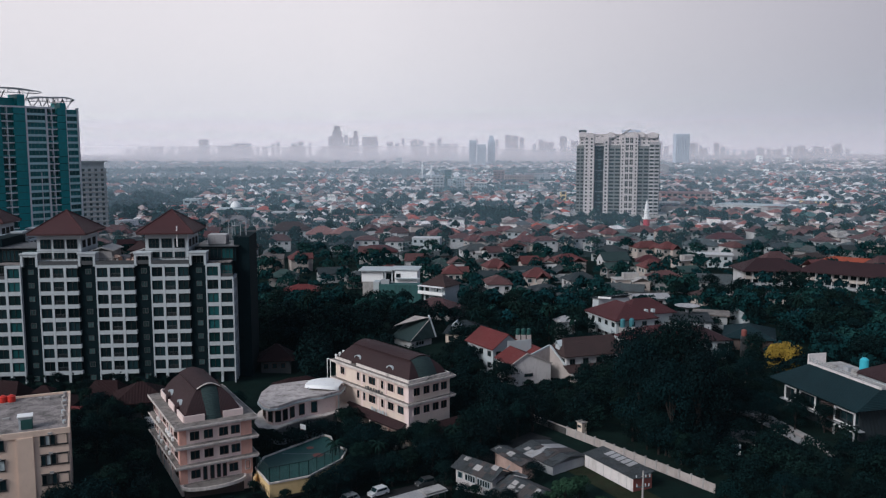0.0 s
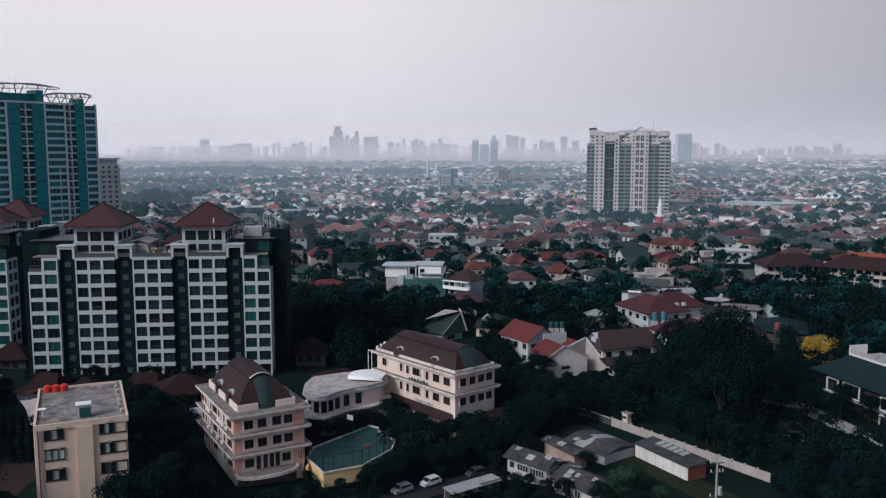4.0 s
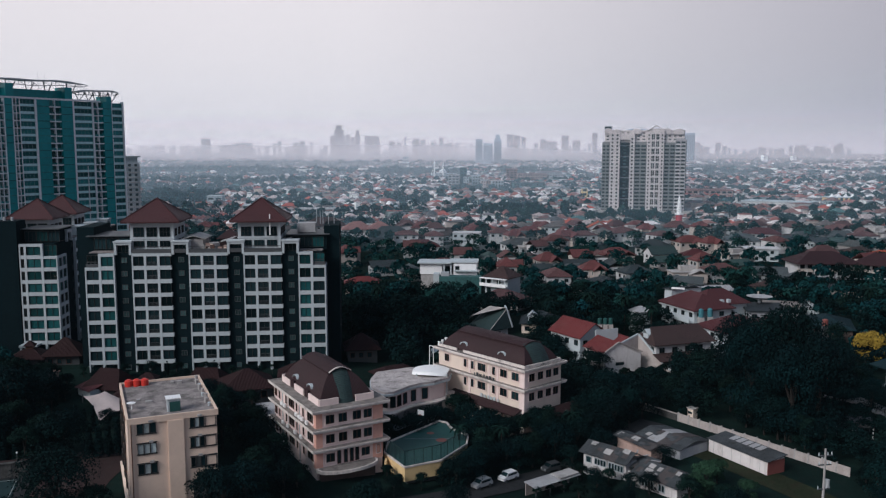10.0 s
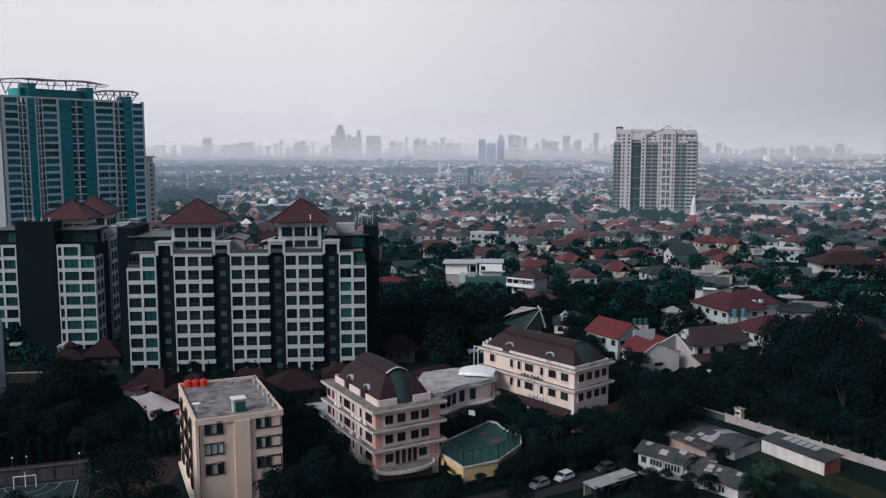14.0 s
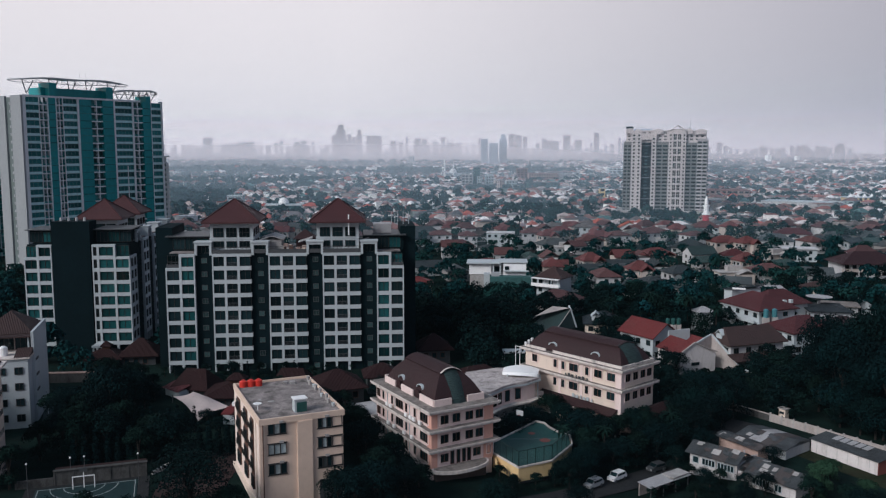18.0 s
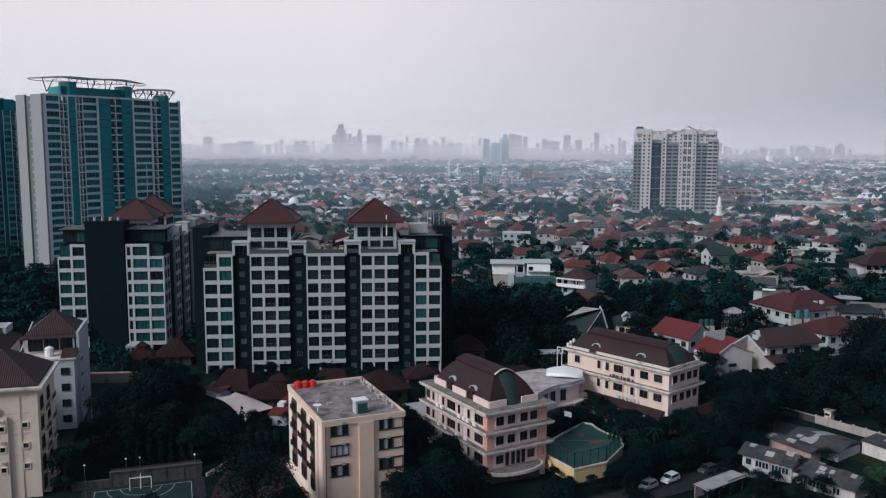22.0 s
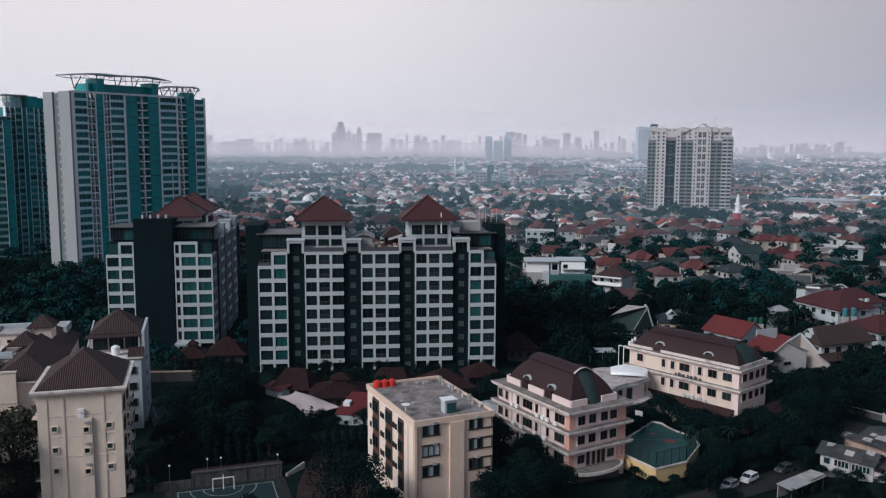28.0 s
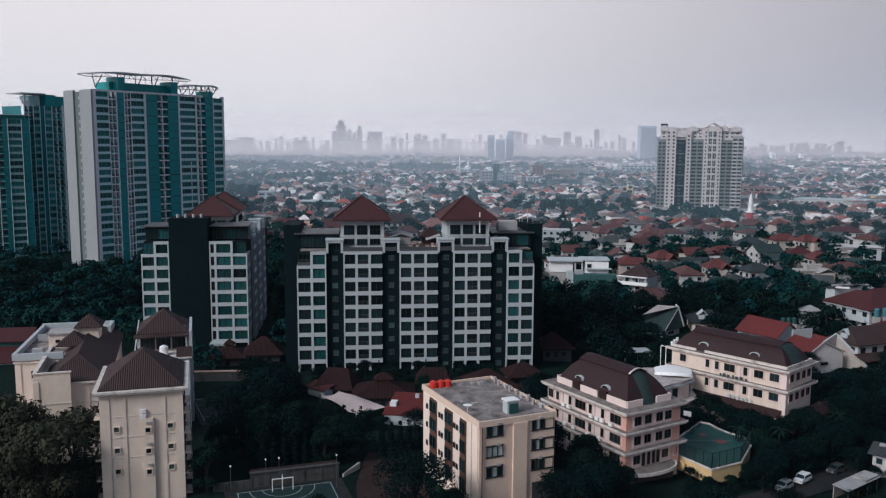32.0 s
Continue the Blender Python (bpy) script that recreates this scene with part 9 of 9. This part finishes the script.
tagged(ob, "red, brown and grey roofs of countless far houses", "roofs", kind="stuff")


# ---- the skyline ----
# Haze is put into these two colours: pale blue-grey concrete and glass.
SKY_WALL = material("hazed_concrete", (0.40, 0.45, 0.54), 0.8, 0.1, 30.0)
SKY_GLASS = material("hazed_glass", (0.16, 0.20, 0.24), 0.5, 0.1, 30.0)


def far_tower(col, top, wide, dist, steps=0):
    """A tower by its bearing (col, metres across at 1480 m from the first eye), its apparent top and width, and its distance."""
    s = dist / 1479.0
    x, w = col * s - 31, wide * s
    z = 56 + top * s
    b = thing("skyscraper", x, dist, 0, 0, "distant skyscraper painted pale with haze colours", "skyscraper", "city skyline")
    g = ground_z(x, dist)
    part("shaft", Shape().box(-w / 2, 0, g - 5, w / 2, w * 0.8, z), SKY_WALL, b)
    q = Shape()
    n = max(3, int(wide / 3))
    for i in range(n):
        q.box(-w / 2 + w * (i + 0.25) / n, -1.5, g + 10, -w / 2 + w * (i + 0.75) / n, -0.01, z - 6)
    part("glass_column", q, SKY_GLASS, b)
    if steps:
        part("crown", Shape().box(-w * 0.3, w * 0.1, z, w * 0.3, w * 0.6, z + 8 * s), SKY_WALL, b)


for a in ((-187, 34, 15, 4400, 1), (-190, 24, 24, 4420, 0), (-171, 26, 6, 4600, 0), (-163, 21, 6, 4600, 0), (-154, 25, 9, 4500, 1), (-129, 23, 24, 4100, 0)):
    far_tower(*a)
for a in ((-422, 19, 14, 4000, 0), (-384, 8, 18, 4500, 0), (-355, 12, 25, 4500, 0), (-264, 12, 8, 4600, 0), (-251, 14, 8, 4600, 0), (-464, 6, 6, 4600, 0), (-454, 7, 6, 4600, 0)):
    far_tower(*a)
for a in ((-94, 14, 10, 4600, 0), (-51, 19, 10, 4650, 0), (-39, 17, 9, 4650, 0), (6, 11, 14, 4300, 0), (-20, 12, 10, 4600, 0), (-66, -4, 8, 3300, 0)):
    far_tower(*a)
for a in ((62, 18, 12, 2250, 0), (78, 11, 16, 2200, 0), (95, 18, 13, 2240, 1), (114, 26, 10, 4600, 0), (126, 24, 11, 4600, 0), (184, 14, 24, 3800, 0), (211, 24, 11, 4500, 0), (231, 16, 11, 4500, 0), (263, 28, 8, 4500, 0)):
    far_tower(*a)
for a in ((340, 36, 28, 2400, 0), (360, 17, 14, 2450, 0), (428, 29, 24, 2500, 0), (441, 12, 14, 3800, 0), (458, 4, 10, 4200, 0), (559, 3, 8, 4500, 0), (619, 6, 6, 4500, 0), (659, -3, 27, 3600, 0), (693, 10, 9, 4400, 0)):
    far_tower(*a)
for i in range(110):
    far_tower(-560 + 11.6 * i + 8 * crng.random(), -1 + 24 * crng.random() ** 1.3 * math.exp(-((i - 55) / 50.0) ** 2), 3.5 + 5 * crng.random(), 4500 + 200 * crng.random())

# ---- trees ----
rng = np.random.default_rng(7)


def leaf_cloud(blobs, count, leaf, r):
    """Leaf cards scattered over and inside lumps: each blob is x, y, z, radius, squash."""
    vs = []
    tot = sum(b[3] ** 2 for b in blobs)
    for bx, by, bz, br, sq in blobs:
        n = max(6, int(count * br * br / tot))
        d = r.normal(size=(n, 3))
        d /= np.linalg.norm(d, axis=1)[:, None]
        d[:, 2] = np.where(d[:, 2] < -0.5, -d[:, 2], d[:, 2])
        rad = br * (0.62 + 0.5 * r.random(n) ** 0.7)
        c = d * rad[:, None] * np.array([1, 1, sq]) + np.array([bx, by, bz])
        nrm = d + r.normal(size=(n, 3)) * 0.34
        nrm /= np.linalg.norm(nrm, axis=1)[:, None]
        a = np.cross(nrm, r.normal(size=(n, 3)))
        a /= np.linalg.norm(a, axis=1)[:, None] + 1e-9
        b = np.cross(nrm, a)
        s = leaf * (0.6 + 0.8 * r.random(n))[:, None]
        l = s * (0.5 + 0.4 * r.random(n))[:, None]
        vs.append(np.stack([c - a * s - b * l * 0.7, c + a * s - b * l * 0.7, c + b * l * 1.5], 1))
    v = np.concatenate(vs)
    v = v[r.permutation(len(v))]
    if count < 1000:          # crowns far off carry fewer leaves
        v = v[:int(len(v) * 0.86)]
    v = v.reshape(-1, 3)
    return v, np.arange(len(v)).reshape(-1, 3)


def broadleaf(r, height, spread, count, leaf, lumps):
    blobs = []
    for i in range(lumps):
        ang = 2.4 * i + r.random()
        q = spread * 0.72 * math.sqrt((i + 0.3) / lumps)
        z = height * (0.46 + 0.38 * (1 - (q / spread) ** 2) + 0.16 * (r.random() - 0.5))
        blobs.append((q * math.cos(ang), q * math.sin(ang), z, spread * (0.28 + 0.18 * r.random()), 0.9))
        if i % 2:
            blobs.append((q * 0.95 * math.cos(ang + 0.7), q * 0.95 * math.sin(ang + 0.7), height * (0.22 + 0.12 * r.random()), spread * 0.32, 0.9))
    trunk = Shape()
    trunk.tube(0, 0, -0.6, height * 0.42, 0.035 * height, 0.024 * height, 7)
    for b in blobs[:7]:
        trunk.bar((0, 0, height * 0.38), (b[0] * 0.8, b[1] * 0.8, b[2] - b[3] * 0.2), 0.011 * height)
    return trunk.mesh("trunk", BARK), leaf_cloud(blobs, count, leaf, r)


def palm(r, height, fronds):
    trunk = Shape().tube(0, 0, -0.5, height, 0.22, 0.15, 7)
    quads = []
    for i in range(fronds):
        ang, up = 2.4 * i, 0.9 - 1.5 * (i / fronds)
        d = np.array([math.cos(ang), math.sin(ang), 0])
        side = np.array([-d[1], d[0], 0])
        p = np.array([0, 0, height], float)
        ln = 2.9 + 0.6 * r.random()
        for k in range(5):
            q = p + (d * math.cos(up) + np.array([0, 0, math.sin(up)])) * ln / 5
            w0, w1 = 0.5 * (1 - k / 5) + 0.12, 0.5 * (1 - (k + 1) / 5) + 0.05
            dr = np.array([0, 0, -0.22])
            quads += [[p, q, q + side * w1 + dr, p + side * w0 + dr], [q, p, p - side * w0 + dr, q - side * w1 + dr]]
            p, up = q, up - 0.38
    v = np.array(quads).reshape(-1, 3)
    return trunk.mesh("trunk", BARK), (v, np.arange(len(v)).reshape(-1, 4))


def variants(makers, mats, name):
    out = []
    for i, mk in enumerate(makers):
        tr, (v, f) = mk
        out.append((tr, fast_mesh(name, v, f, mats[i % len(mats)])))
    return out


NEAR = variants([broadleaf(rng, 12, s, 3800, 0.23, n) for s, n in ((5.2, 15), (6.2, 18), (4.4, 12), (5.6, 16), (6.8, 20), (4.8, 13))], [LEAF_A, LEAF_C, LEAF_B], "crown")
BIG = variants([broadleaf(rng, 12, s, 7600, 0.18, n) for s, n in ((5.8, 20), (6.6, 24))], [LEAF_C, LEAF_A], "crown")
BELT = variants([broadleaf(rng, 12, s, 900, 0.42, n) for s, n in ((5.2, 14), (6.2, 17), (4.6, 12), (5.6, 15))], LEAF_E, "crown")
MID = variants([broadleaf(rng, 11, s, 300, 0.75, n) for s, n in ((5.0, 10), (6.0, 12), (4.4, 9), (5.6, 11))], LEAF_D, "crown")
OLIVE = variants([broadleaf(rng, 12, 5.6, 4200, 0.24, 16)], [LEAF_O], "crown")
PALM = variants([palm(rng, 9, 16), palm(rng, 8, 14)], [LEAF_B, LEAF_A], "fronds")
YELLOW = variants([broadleaf(rng, 10, 4.6, 3200, 0.25, 14)], [LEAF_Y], "crown")
COLUMN = []
for i in range(2):
    tr = Shape().tube(0, 0, -0.5, 4, 0.15, 0.1, 6).mesh("trunk", BARK)
    v, f = leaf_cloud([(0, 0, 1.4 + 1.5 * j, 1.25 - 0.14 * j, 1.2) for j in range(6)], 900, 0.26, rng)
    COLUMN.append((tr, fast_mesh("crown", v, f, LEAF_C)))

TREES = []


def tree(x, y, kind, size=1.0, label="", tall=1.0, z=None, name="tree"):
    """One tree: trunk with limbs, and its crown."""
    tr, cr = kind[int(rng.integers(len(kind)))]
    ob = new(name, tr)
    ob.location = (x, y, ground_z(x, y) if z is None else z)
    ob.rotation_euler = (0, 0, rng.random() * 6.28)
    ob.scale = (size, size, size * tall)
    c = new(cr.name.split(".")[0], cr)
    c.parent = ob
    tagged(ob, label or "tall broadleaf tree with a dense dark green crown", "tree")
    TREES.append((x, y, 4.5 * size))
    return ob


MORE = []          # places past the first three hundred, joined below


def grove(x0, y0, x1, y1, gap, kind, size, label="", tall=1.0, keep=1.0, r=1.5):
    y = y0
    while y < y1:
        x = x0
        while x < x1:
            px, py = x + (rng.random() - 0.5) * gap * 0.9, y + (rng.random() - 0.5) * gap * 0.9
            s = size * (0.75 + 0.5 * rng.random())
            if rng.random() < keep and clear(px, py, r):
                if len(TREES) < 270:
                    tree(px, py, kind, s, label, tall * (0.85 + 0.3 * rng.random()))
                else:
                    MORE.append((px, py, s))
            x += gap
        y += gap

# near groves, one by one
SMALL = "bushy dark green tree between the villas"
grove(-57.5, 116, -47, 152, 4.6, NEAR, 0.60, SMALL, r=1.6)
grove(-47, 116, -30, 130, 4.6, NEAR, 0.50, SMALL, r=1.6)
grove(-20, 143, 6, 168, 4.4, NEAR, 0.56, SMALL, r=0.8)
grove(-40, 150, -33, 162, 4.5, NEAR, 0.5, SMALL, r=1.0)
grove(-1, 126, 7, 138, 4.5, NEAR, 0.30, "leafy tree beside the old huts", r=1.0)
grove(15, 118, 24, 126, 4.6, NEAR, 0.4, "leafy green tree in the earth yard", r=1.0)
grove(40.5, 155, 49.5, 180, 6.0, BIG, 1.02, "huge dark tree towering over the boundary wall", tall=1.4, r=1.4)
grove(38.5, 151, 51, 178, 4.4, NEAR, 0.62, "leafy tree under the huge crowns by the wall", r=1.2)
grove(58, 186, 76, 212, 4.6, NEAR, 0.5, SMALL, keep=0.85, r=1.0)
grove(-122, 138, -101, 160, 5.4, NEAR, 0.74, "wide dark tree between the court and pavilions", r=1.2)
grove(-101, 138, -90, 150, 4.8, NEAR, 0.62, "wide dark tree between the court and pavilions", r=1.2)
grove(-124, 160, -108, 176, 5.0, NEAR, 0.62, "wide dark tree between the court and pavilions", r=1.2)
grove(-108, 160, -84, 180, 4.6, NEAR, 0.34, SMALL, r=1.0)
grove(-126, 176, -108, 192, 4.6, NEAR, 0.36, SMALL, r=1.0)
grove(-122, 100, -104, 113, 4.6, NEAR, 0.40, SMALL, r=1.2)
grove(-97, 106, -73, 128, 4.6, NEAR, 0.52, SMALL, r=1.2)
grove(-140, 118, -131, 128, 6.0, OLIVE, 1.0, "round brownish-green tree in front of the beige houses", r=2.0)
grove(-156, 110, -140, 140, 5.4, NEAR, 0.8, "round leafy tree in front of the beige houses", r=2.0)
grove(-82, 146, -46, 178, 5.0, NEAR, 0.48, SMALL, r=1.2)
grove(-108, 180, -46, 195, 4.2, NEAR, 0.26, "low clipped shrubbery at the foot of the block", r=0.8)
grove(-40, 126, -33, 146, 4.0, NEAR, 0.36, SMALL, r=0.8)
grove(-32, 126, -18, 136, 4.0, NEAR, 0.36, SMALL, r=0.8)
grove(44, 112, 84, 158, 4.6, NEAR, 0.44, SMALL, r=1.0)
grove(54, 158, 72, 190, 4.6, NEAR, 0.28, SMALL, keep=0.7, r=1.0)
grove(34, 182, 54, 206, 5.0, NEAR, 0.5, SMALL, r=1.0)
grove(-56, 196, -24, 226, 6.0, NEAR, 0.8, r=1.5)
grove(-24, 186, 4, 240, 5.4, NEAR, 0.55, r=1.2)
grove(4, 164, 33, 184, 4.6, NEAR, 0.5, r=1.2)
grove(2, 188, 12, 222, 4.4, NEAR, 0.45, r=1.0)
grove(12, 190, 36, 199, 4.0, NEAR, 0.22, r=0.8)
grove(-56, 226, -24, 252, 6.4, NEAR, 0.8, keep=0.9, r=1.5)
grove(4, 236, 46, 252, 5.6, NEAR, 0.55, r=1.5)
grove(-56, 252, 44, 286, 6.4, NEAR, 0.6, keep=0.9, r=2.0)
grove(-60, 286, -38, 306, 6.0, NEAR, 0.5, r=2.5)
grove(6, 286, 44, 306, 6.0, NEAR, 0.45, keep=0.9, r=2.5)
grove(-38, 284, 4, 300, 5.0, NEAR, 0.24, keep=0.8, r=2.0)
grove(84, 160, 140, 330, 9, NEAR, 0.64, keep=0.7)
grove(34, 189, 84, 300, 6, NEAR, 0.45, keep=0.8, r=2.0)
grove(-262, 262, -120, 345, 8.0, NEAR, 0.58, r=1.5)
for x, y, s in ((-7.5, 147.5, 0.55), (-3.0, 150.2, 0.6), (1.5, 153.4, 0.6), (6.0, 157.0, 0.6), (10.0, 161.0, 0.62), (14.0, 165.0, 0.6), (-0.5, 146.0, 0.42), (5.5, 150.5, 0.45), (-12.5, 144.5, 0.5), (-16.5, 143.0, 0.45), (17.5, 169.0, 0.65), (3.5, 161.0, 0.62), (8.5, 166.0, 0.65)):
    tree(x, y, NEAR, s, "leafy dark tree leaning over the lane")
for x, y, q in ((-9.5, 155.6, 0.62), (-6.0, 157.0, 0.66), (-12.6, 158.4, 0.5), (-15.6, 162.4, 0.48), (1.0, 158.4, 0.62), (4.4, 164.0, 0.66), (8.2, 169.6, 0.7), (12.0, 175.0, 0.72)):
    tree(x, y, NEAR, q, "bushy dark tree at the foot of the yellow villa")
for x, y, q in ((0.4, 141.6, 0.27), (2.4, 139.7, 0.24), (4.5, 137.4, 0.28), (7.4, 133.6, 0.27), (9.8, 130.9, 0.3), (-8.2, 133.2, 0.2), (-5.8, 135.0, 0.18), (-3.4, 136.8, 0.2), (0.8, 146.6, 0.3), (15.0, 141.5, 0.3)):
    tree(x, y, NEAR, q, "unkempt bush growing against the old huts", name="bush")
for x, y, q in ((66.0, 171.0, 0.5), (69.0, 176.0, 0.52), (63.5, 178.0, 0.5), (72.5, 170.0, 0.5), (66.5, 182.5, 0.46), (75.5, 176.0, 0.5), (60.5, 172.0, 0.46), (78.0, 168.5, 0.5)):
    tree(x, y, NEAR, q, "leafy dark tree beside the sloping drive")
tree(-112.0, 127.0, NEAR, 0.62, "round dark tree beside the football court")
tree(-79.2, 114.2, BIG, 0.92, "round dark tree beside the cream house")
for x, y, q in ((3.4, 211.5, 0.58), (7.6, 206.6, 0.5), (10.6, 203.0, 0.36), (5.0, 217.0, 0.6), (1.0, 220.0, 0.6), (29.5, 199.5, 0.3), (33.0, 198.0, 0.34)):
    tree(x, y, NEAR, q, "leafy dark tree before the red-roofed houses")
for i in range(11):
    tree(-105.5 + i * 1.5, 150.2 + i * 0.36, COLUMN, 0.5 + 0.05 * (i % 3), "slim dark cypress in a row before the pale canopy", name="cypress")
for x, y, q in ((-89.0, 157.0, 0.34), (-86.4, 155.6, 0.26)):
    tree(x, y, NEAR, q, "round clipped dark tree beside the red annex", tall=0.85)
for i in range(9):
    tree(-104.5 + i * 1.6, 133.4 + i * 0.72, COLUMN, 0.62 + 0.06 * (i % 3), "slim dark cypress in a row behind the court wall", name="cypress")
for i in range(7):
    tree(-85.5 + i * 1.5, 140.2 + i * 0.45, COLUMN, 0.7, "slim dark cypress in a row", name="cypress")
for i in range(16):
    tree(-107 + i * 3.4 + rng.random(), 193.0 + i * 0.3, COLUMN if i % 3 else PALM, 0.22 + 0.16 * rng.random(), "planting along the foot of the apartment block", name="shrub")
for x, y, s in ((1.0, 157.0, 0.8), (-21, 149, 0.7), (-13, 150, 0.7), (-30, 250, 1.1), (-22, 256, 1.2), (-38, 246, 1.1), (8, 248, 1.0), (30, 246, 1.1), (36, 238, 1.0), (20, 252, 1.1), (-45, 262, 1.1), (110, 260, 1.1)):
    tree(x, y, PALM, s, "palm tree with arching fronds among dark trees", name="palm_tree")
for x, y, s in ((-35.8, 150.5, 0.5), (-33.8, 153.6, 0.52), (-30.0, 155.4, 0.5), (-27.4, 159.6, 0.48), (-25.0, 163.0, 0.48), (-22.5, 161.8, 0.4), (-19.8, 157.0, 0.42), (-18.0, 152.0, 0.42),
                (-21.6, 135.4, 0.46), (-19.4, 138.4, 0.5), (-17.2, 142.2, 0.52), (-16.4, 146.6, 0.54), (-16.8, 151.0, 0.5), (-22.8, 137.6, 0.34), (-36.0, 141.5, 0.3), (-33.4, 137.0, 0.24), (-31.4, 133.2, 0.24), (-27.5, 134.2, 0.26), (-24.0, 136.4, 0.28), (-21.0, 139.5, 0.3), (-18.6, 144.0, 0.38), (-35.4, 128.3, 0.3), (-31.8, 130.5, 0.3)):
    tree(x, y, NEAR, s, "low bushy shrub against the podium walls", name="shrub")
for x, y, s in ((85.8, 213.0, 0.82), (88.4, 214.0, 0.84)):
    tree(x, y, YELLOW, s, "tree in bright yellow blossom", name="blossom_tree")


LEAF_F = material("fresh_green_leaves", (0.019, 0.046, 0.026), 0.8, 0.45, 2.0, per_object=0.3, spec=0.06)
FRESH = variants([broadleaf(rng, 9, 4.4, 3200, 0.22, 13)], [LEAF_F], "crown")
for x, y, q in ((19.0, 131.0, 0.56), (22.0, 134.5, 0.46), (16.6, 127.0, 0.5), (24.6, 127.5, 0.4)):
    tree(x, y, FRESH, q, "fresh green leafy tree beside the white shed")
for x, y, q in ((14.2, 200.6, 0.5), (19.0, 193.6, 0.36), (23.0, 194.2, 0.34), (27.4, 193.4, 0.36), (31.6, 194.0, 0.32)):
    tree(x, y, NEAR, q, "bushy dark tree below the white gable")


# woods of the middle distance, joined
def scatter(name, kinds, places, label, lo, hi):
    groups = {}
    for x, y in places:
        i = int(rng.integers(len(kinds)))
        groups.setdefault(i, []).append((x, y))
    for i, pl_ in groups.items():
        me = kinds[i][1]
        n = len(me.vertices)
        co = np.empty(n * 3, np.float32)
        me.vertices.foreach_get("co", co)
        co = co.reshape(-1, 3)
        out = np.empty((len(pl_), n, 3), np.float32)
        for j, (x, y) in enumerate(pl_):
            s, a = lo + (hi - lo) * rng.random(), rng.random() * 6.28
            c, q = math.cos(a) * s, math.sin(a) * s
            out[j] = np.stack([co[:, 0] * c - co[:, 1] * q + x, co[:, 0] * q + co[:, 1] * c + y, co[:, 2] * s * (0.85 + 0.3 * rng.random()) + ground_z(x, y)], 1)
        v_ = out.reshape(-1, 3)
        ob_ = new(name, fast_mesh(name, v_, np.arange(len(v_)).reshape(-1, 3), me.materials[0]))
        tagged(ob_, label, "trees", kind="stuff")


for i in range(len(BELT)):
    pts = MORE[i::len(BELT)]
    me = BELT[i][1]
    co = np.empty(len(me.vertices) * 3, np.float32)
    me.vertices.foreach_get("co", co)
    co = co.reshape(-1, 3)
    out = []
    for x, y, s in pts:
        a = rng.random() * 6.28
        c, q = math.cos(a) * s, math.sin(a) * s
        out.append(np.stack([co[:, 0] * c - co[:, 1] * q + x, co[:, 0] * q + co[:, 1] * c + y, co[:, 2] * s + ground_z(x, y)], 1))
    if out:
        v_ = np.concatenate(out)
        tagged(new("wood", fast_mesh("wood", v_, np.arange(len(v_)).reshape(-1, 3), me.materials[0])), "dense belt of dark trees behind the villas", "trees", kind="stuff")
mid_places = [(x, y) for x, y in tree_spots if y < 620 and clear(x, y, 3)]
for i in range(1500):
    px, py = -230 + 480 * rng.random(), 196 + 150 * rng.random()
    if clear(px, py, 3.0) and -76 - 0.56 * py < px < 0.56 * py + 15 and (py > 262 or px < -56 or px > 84):
        if rng.random() < 0.30 or py < 262:
            mid_places.append((px, py))
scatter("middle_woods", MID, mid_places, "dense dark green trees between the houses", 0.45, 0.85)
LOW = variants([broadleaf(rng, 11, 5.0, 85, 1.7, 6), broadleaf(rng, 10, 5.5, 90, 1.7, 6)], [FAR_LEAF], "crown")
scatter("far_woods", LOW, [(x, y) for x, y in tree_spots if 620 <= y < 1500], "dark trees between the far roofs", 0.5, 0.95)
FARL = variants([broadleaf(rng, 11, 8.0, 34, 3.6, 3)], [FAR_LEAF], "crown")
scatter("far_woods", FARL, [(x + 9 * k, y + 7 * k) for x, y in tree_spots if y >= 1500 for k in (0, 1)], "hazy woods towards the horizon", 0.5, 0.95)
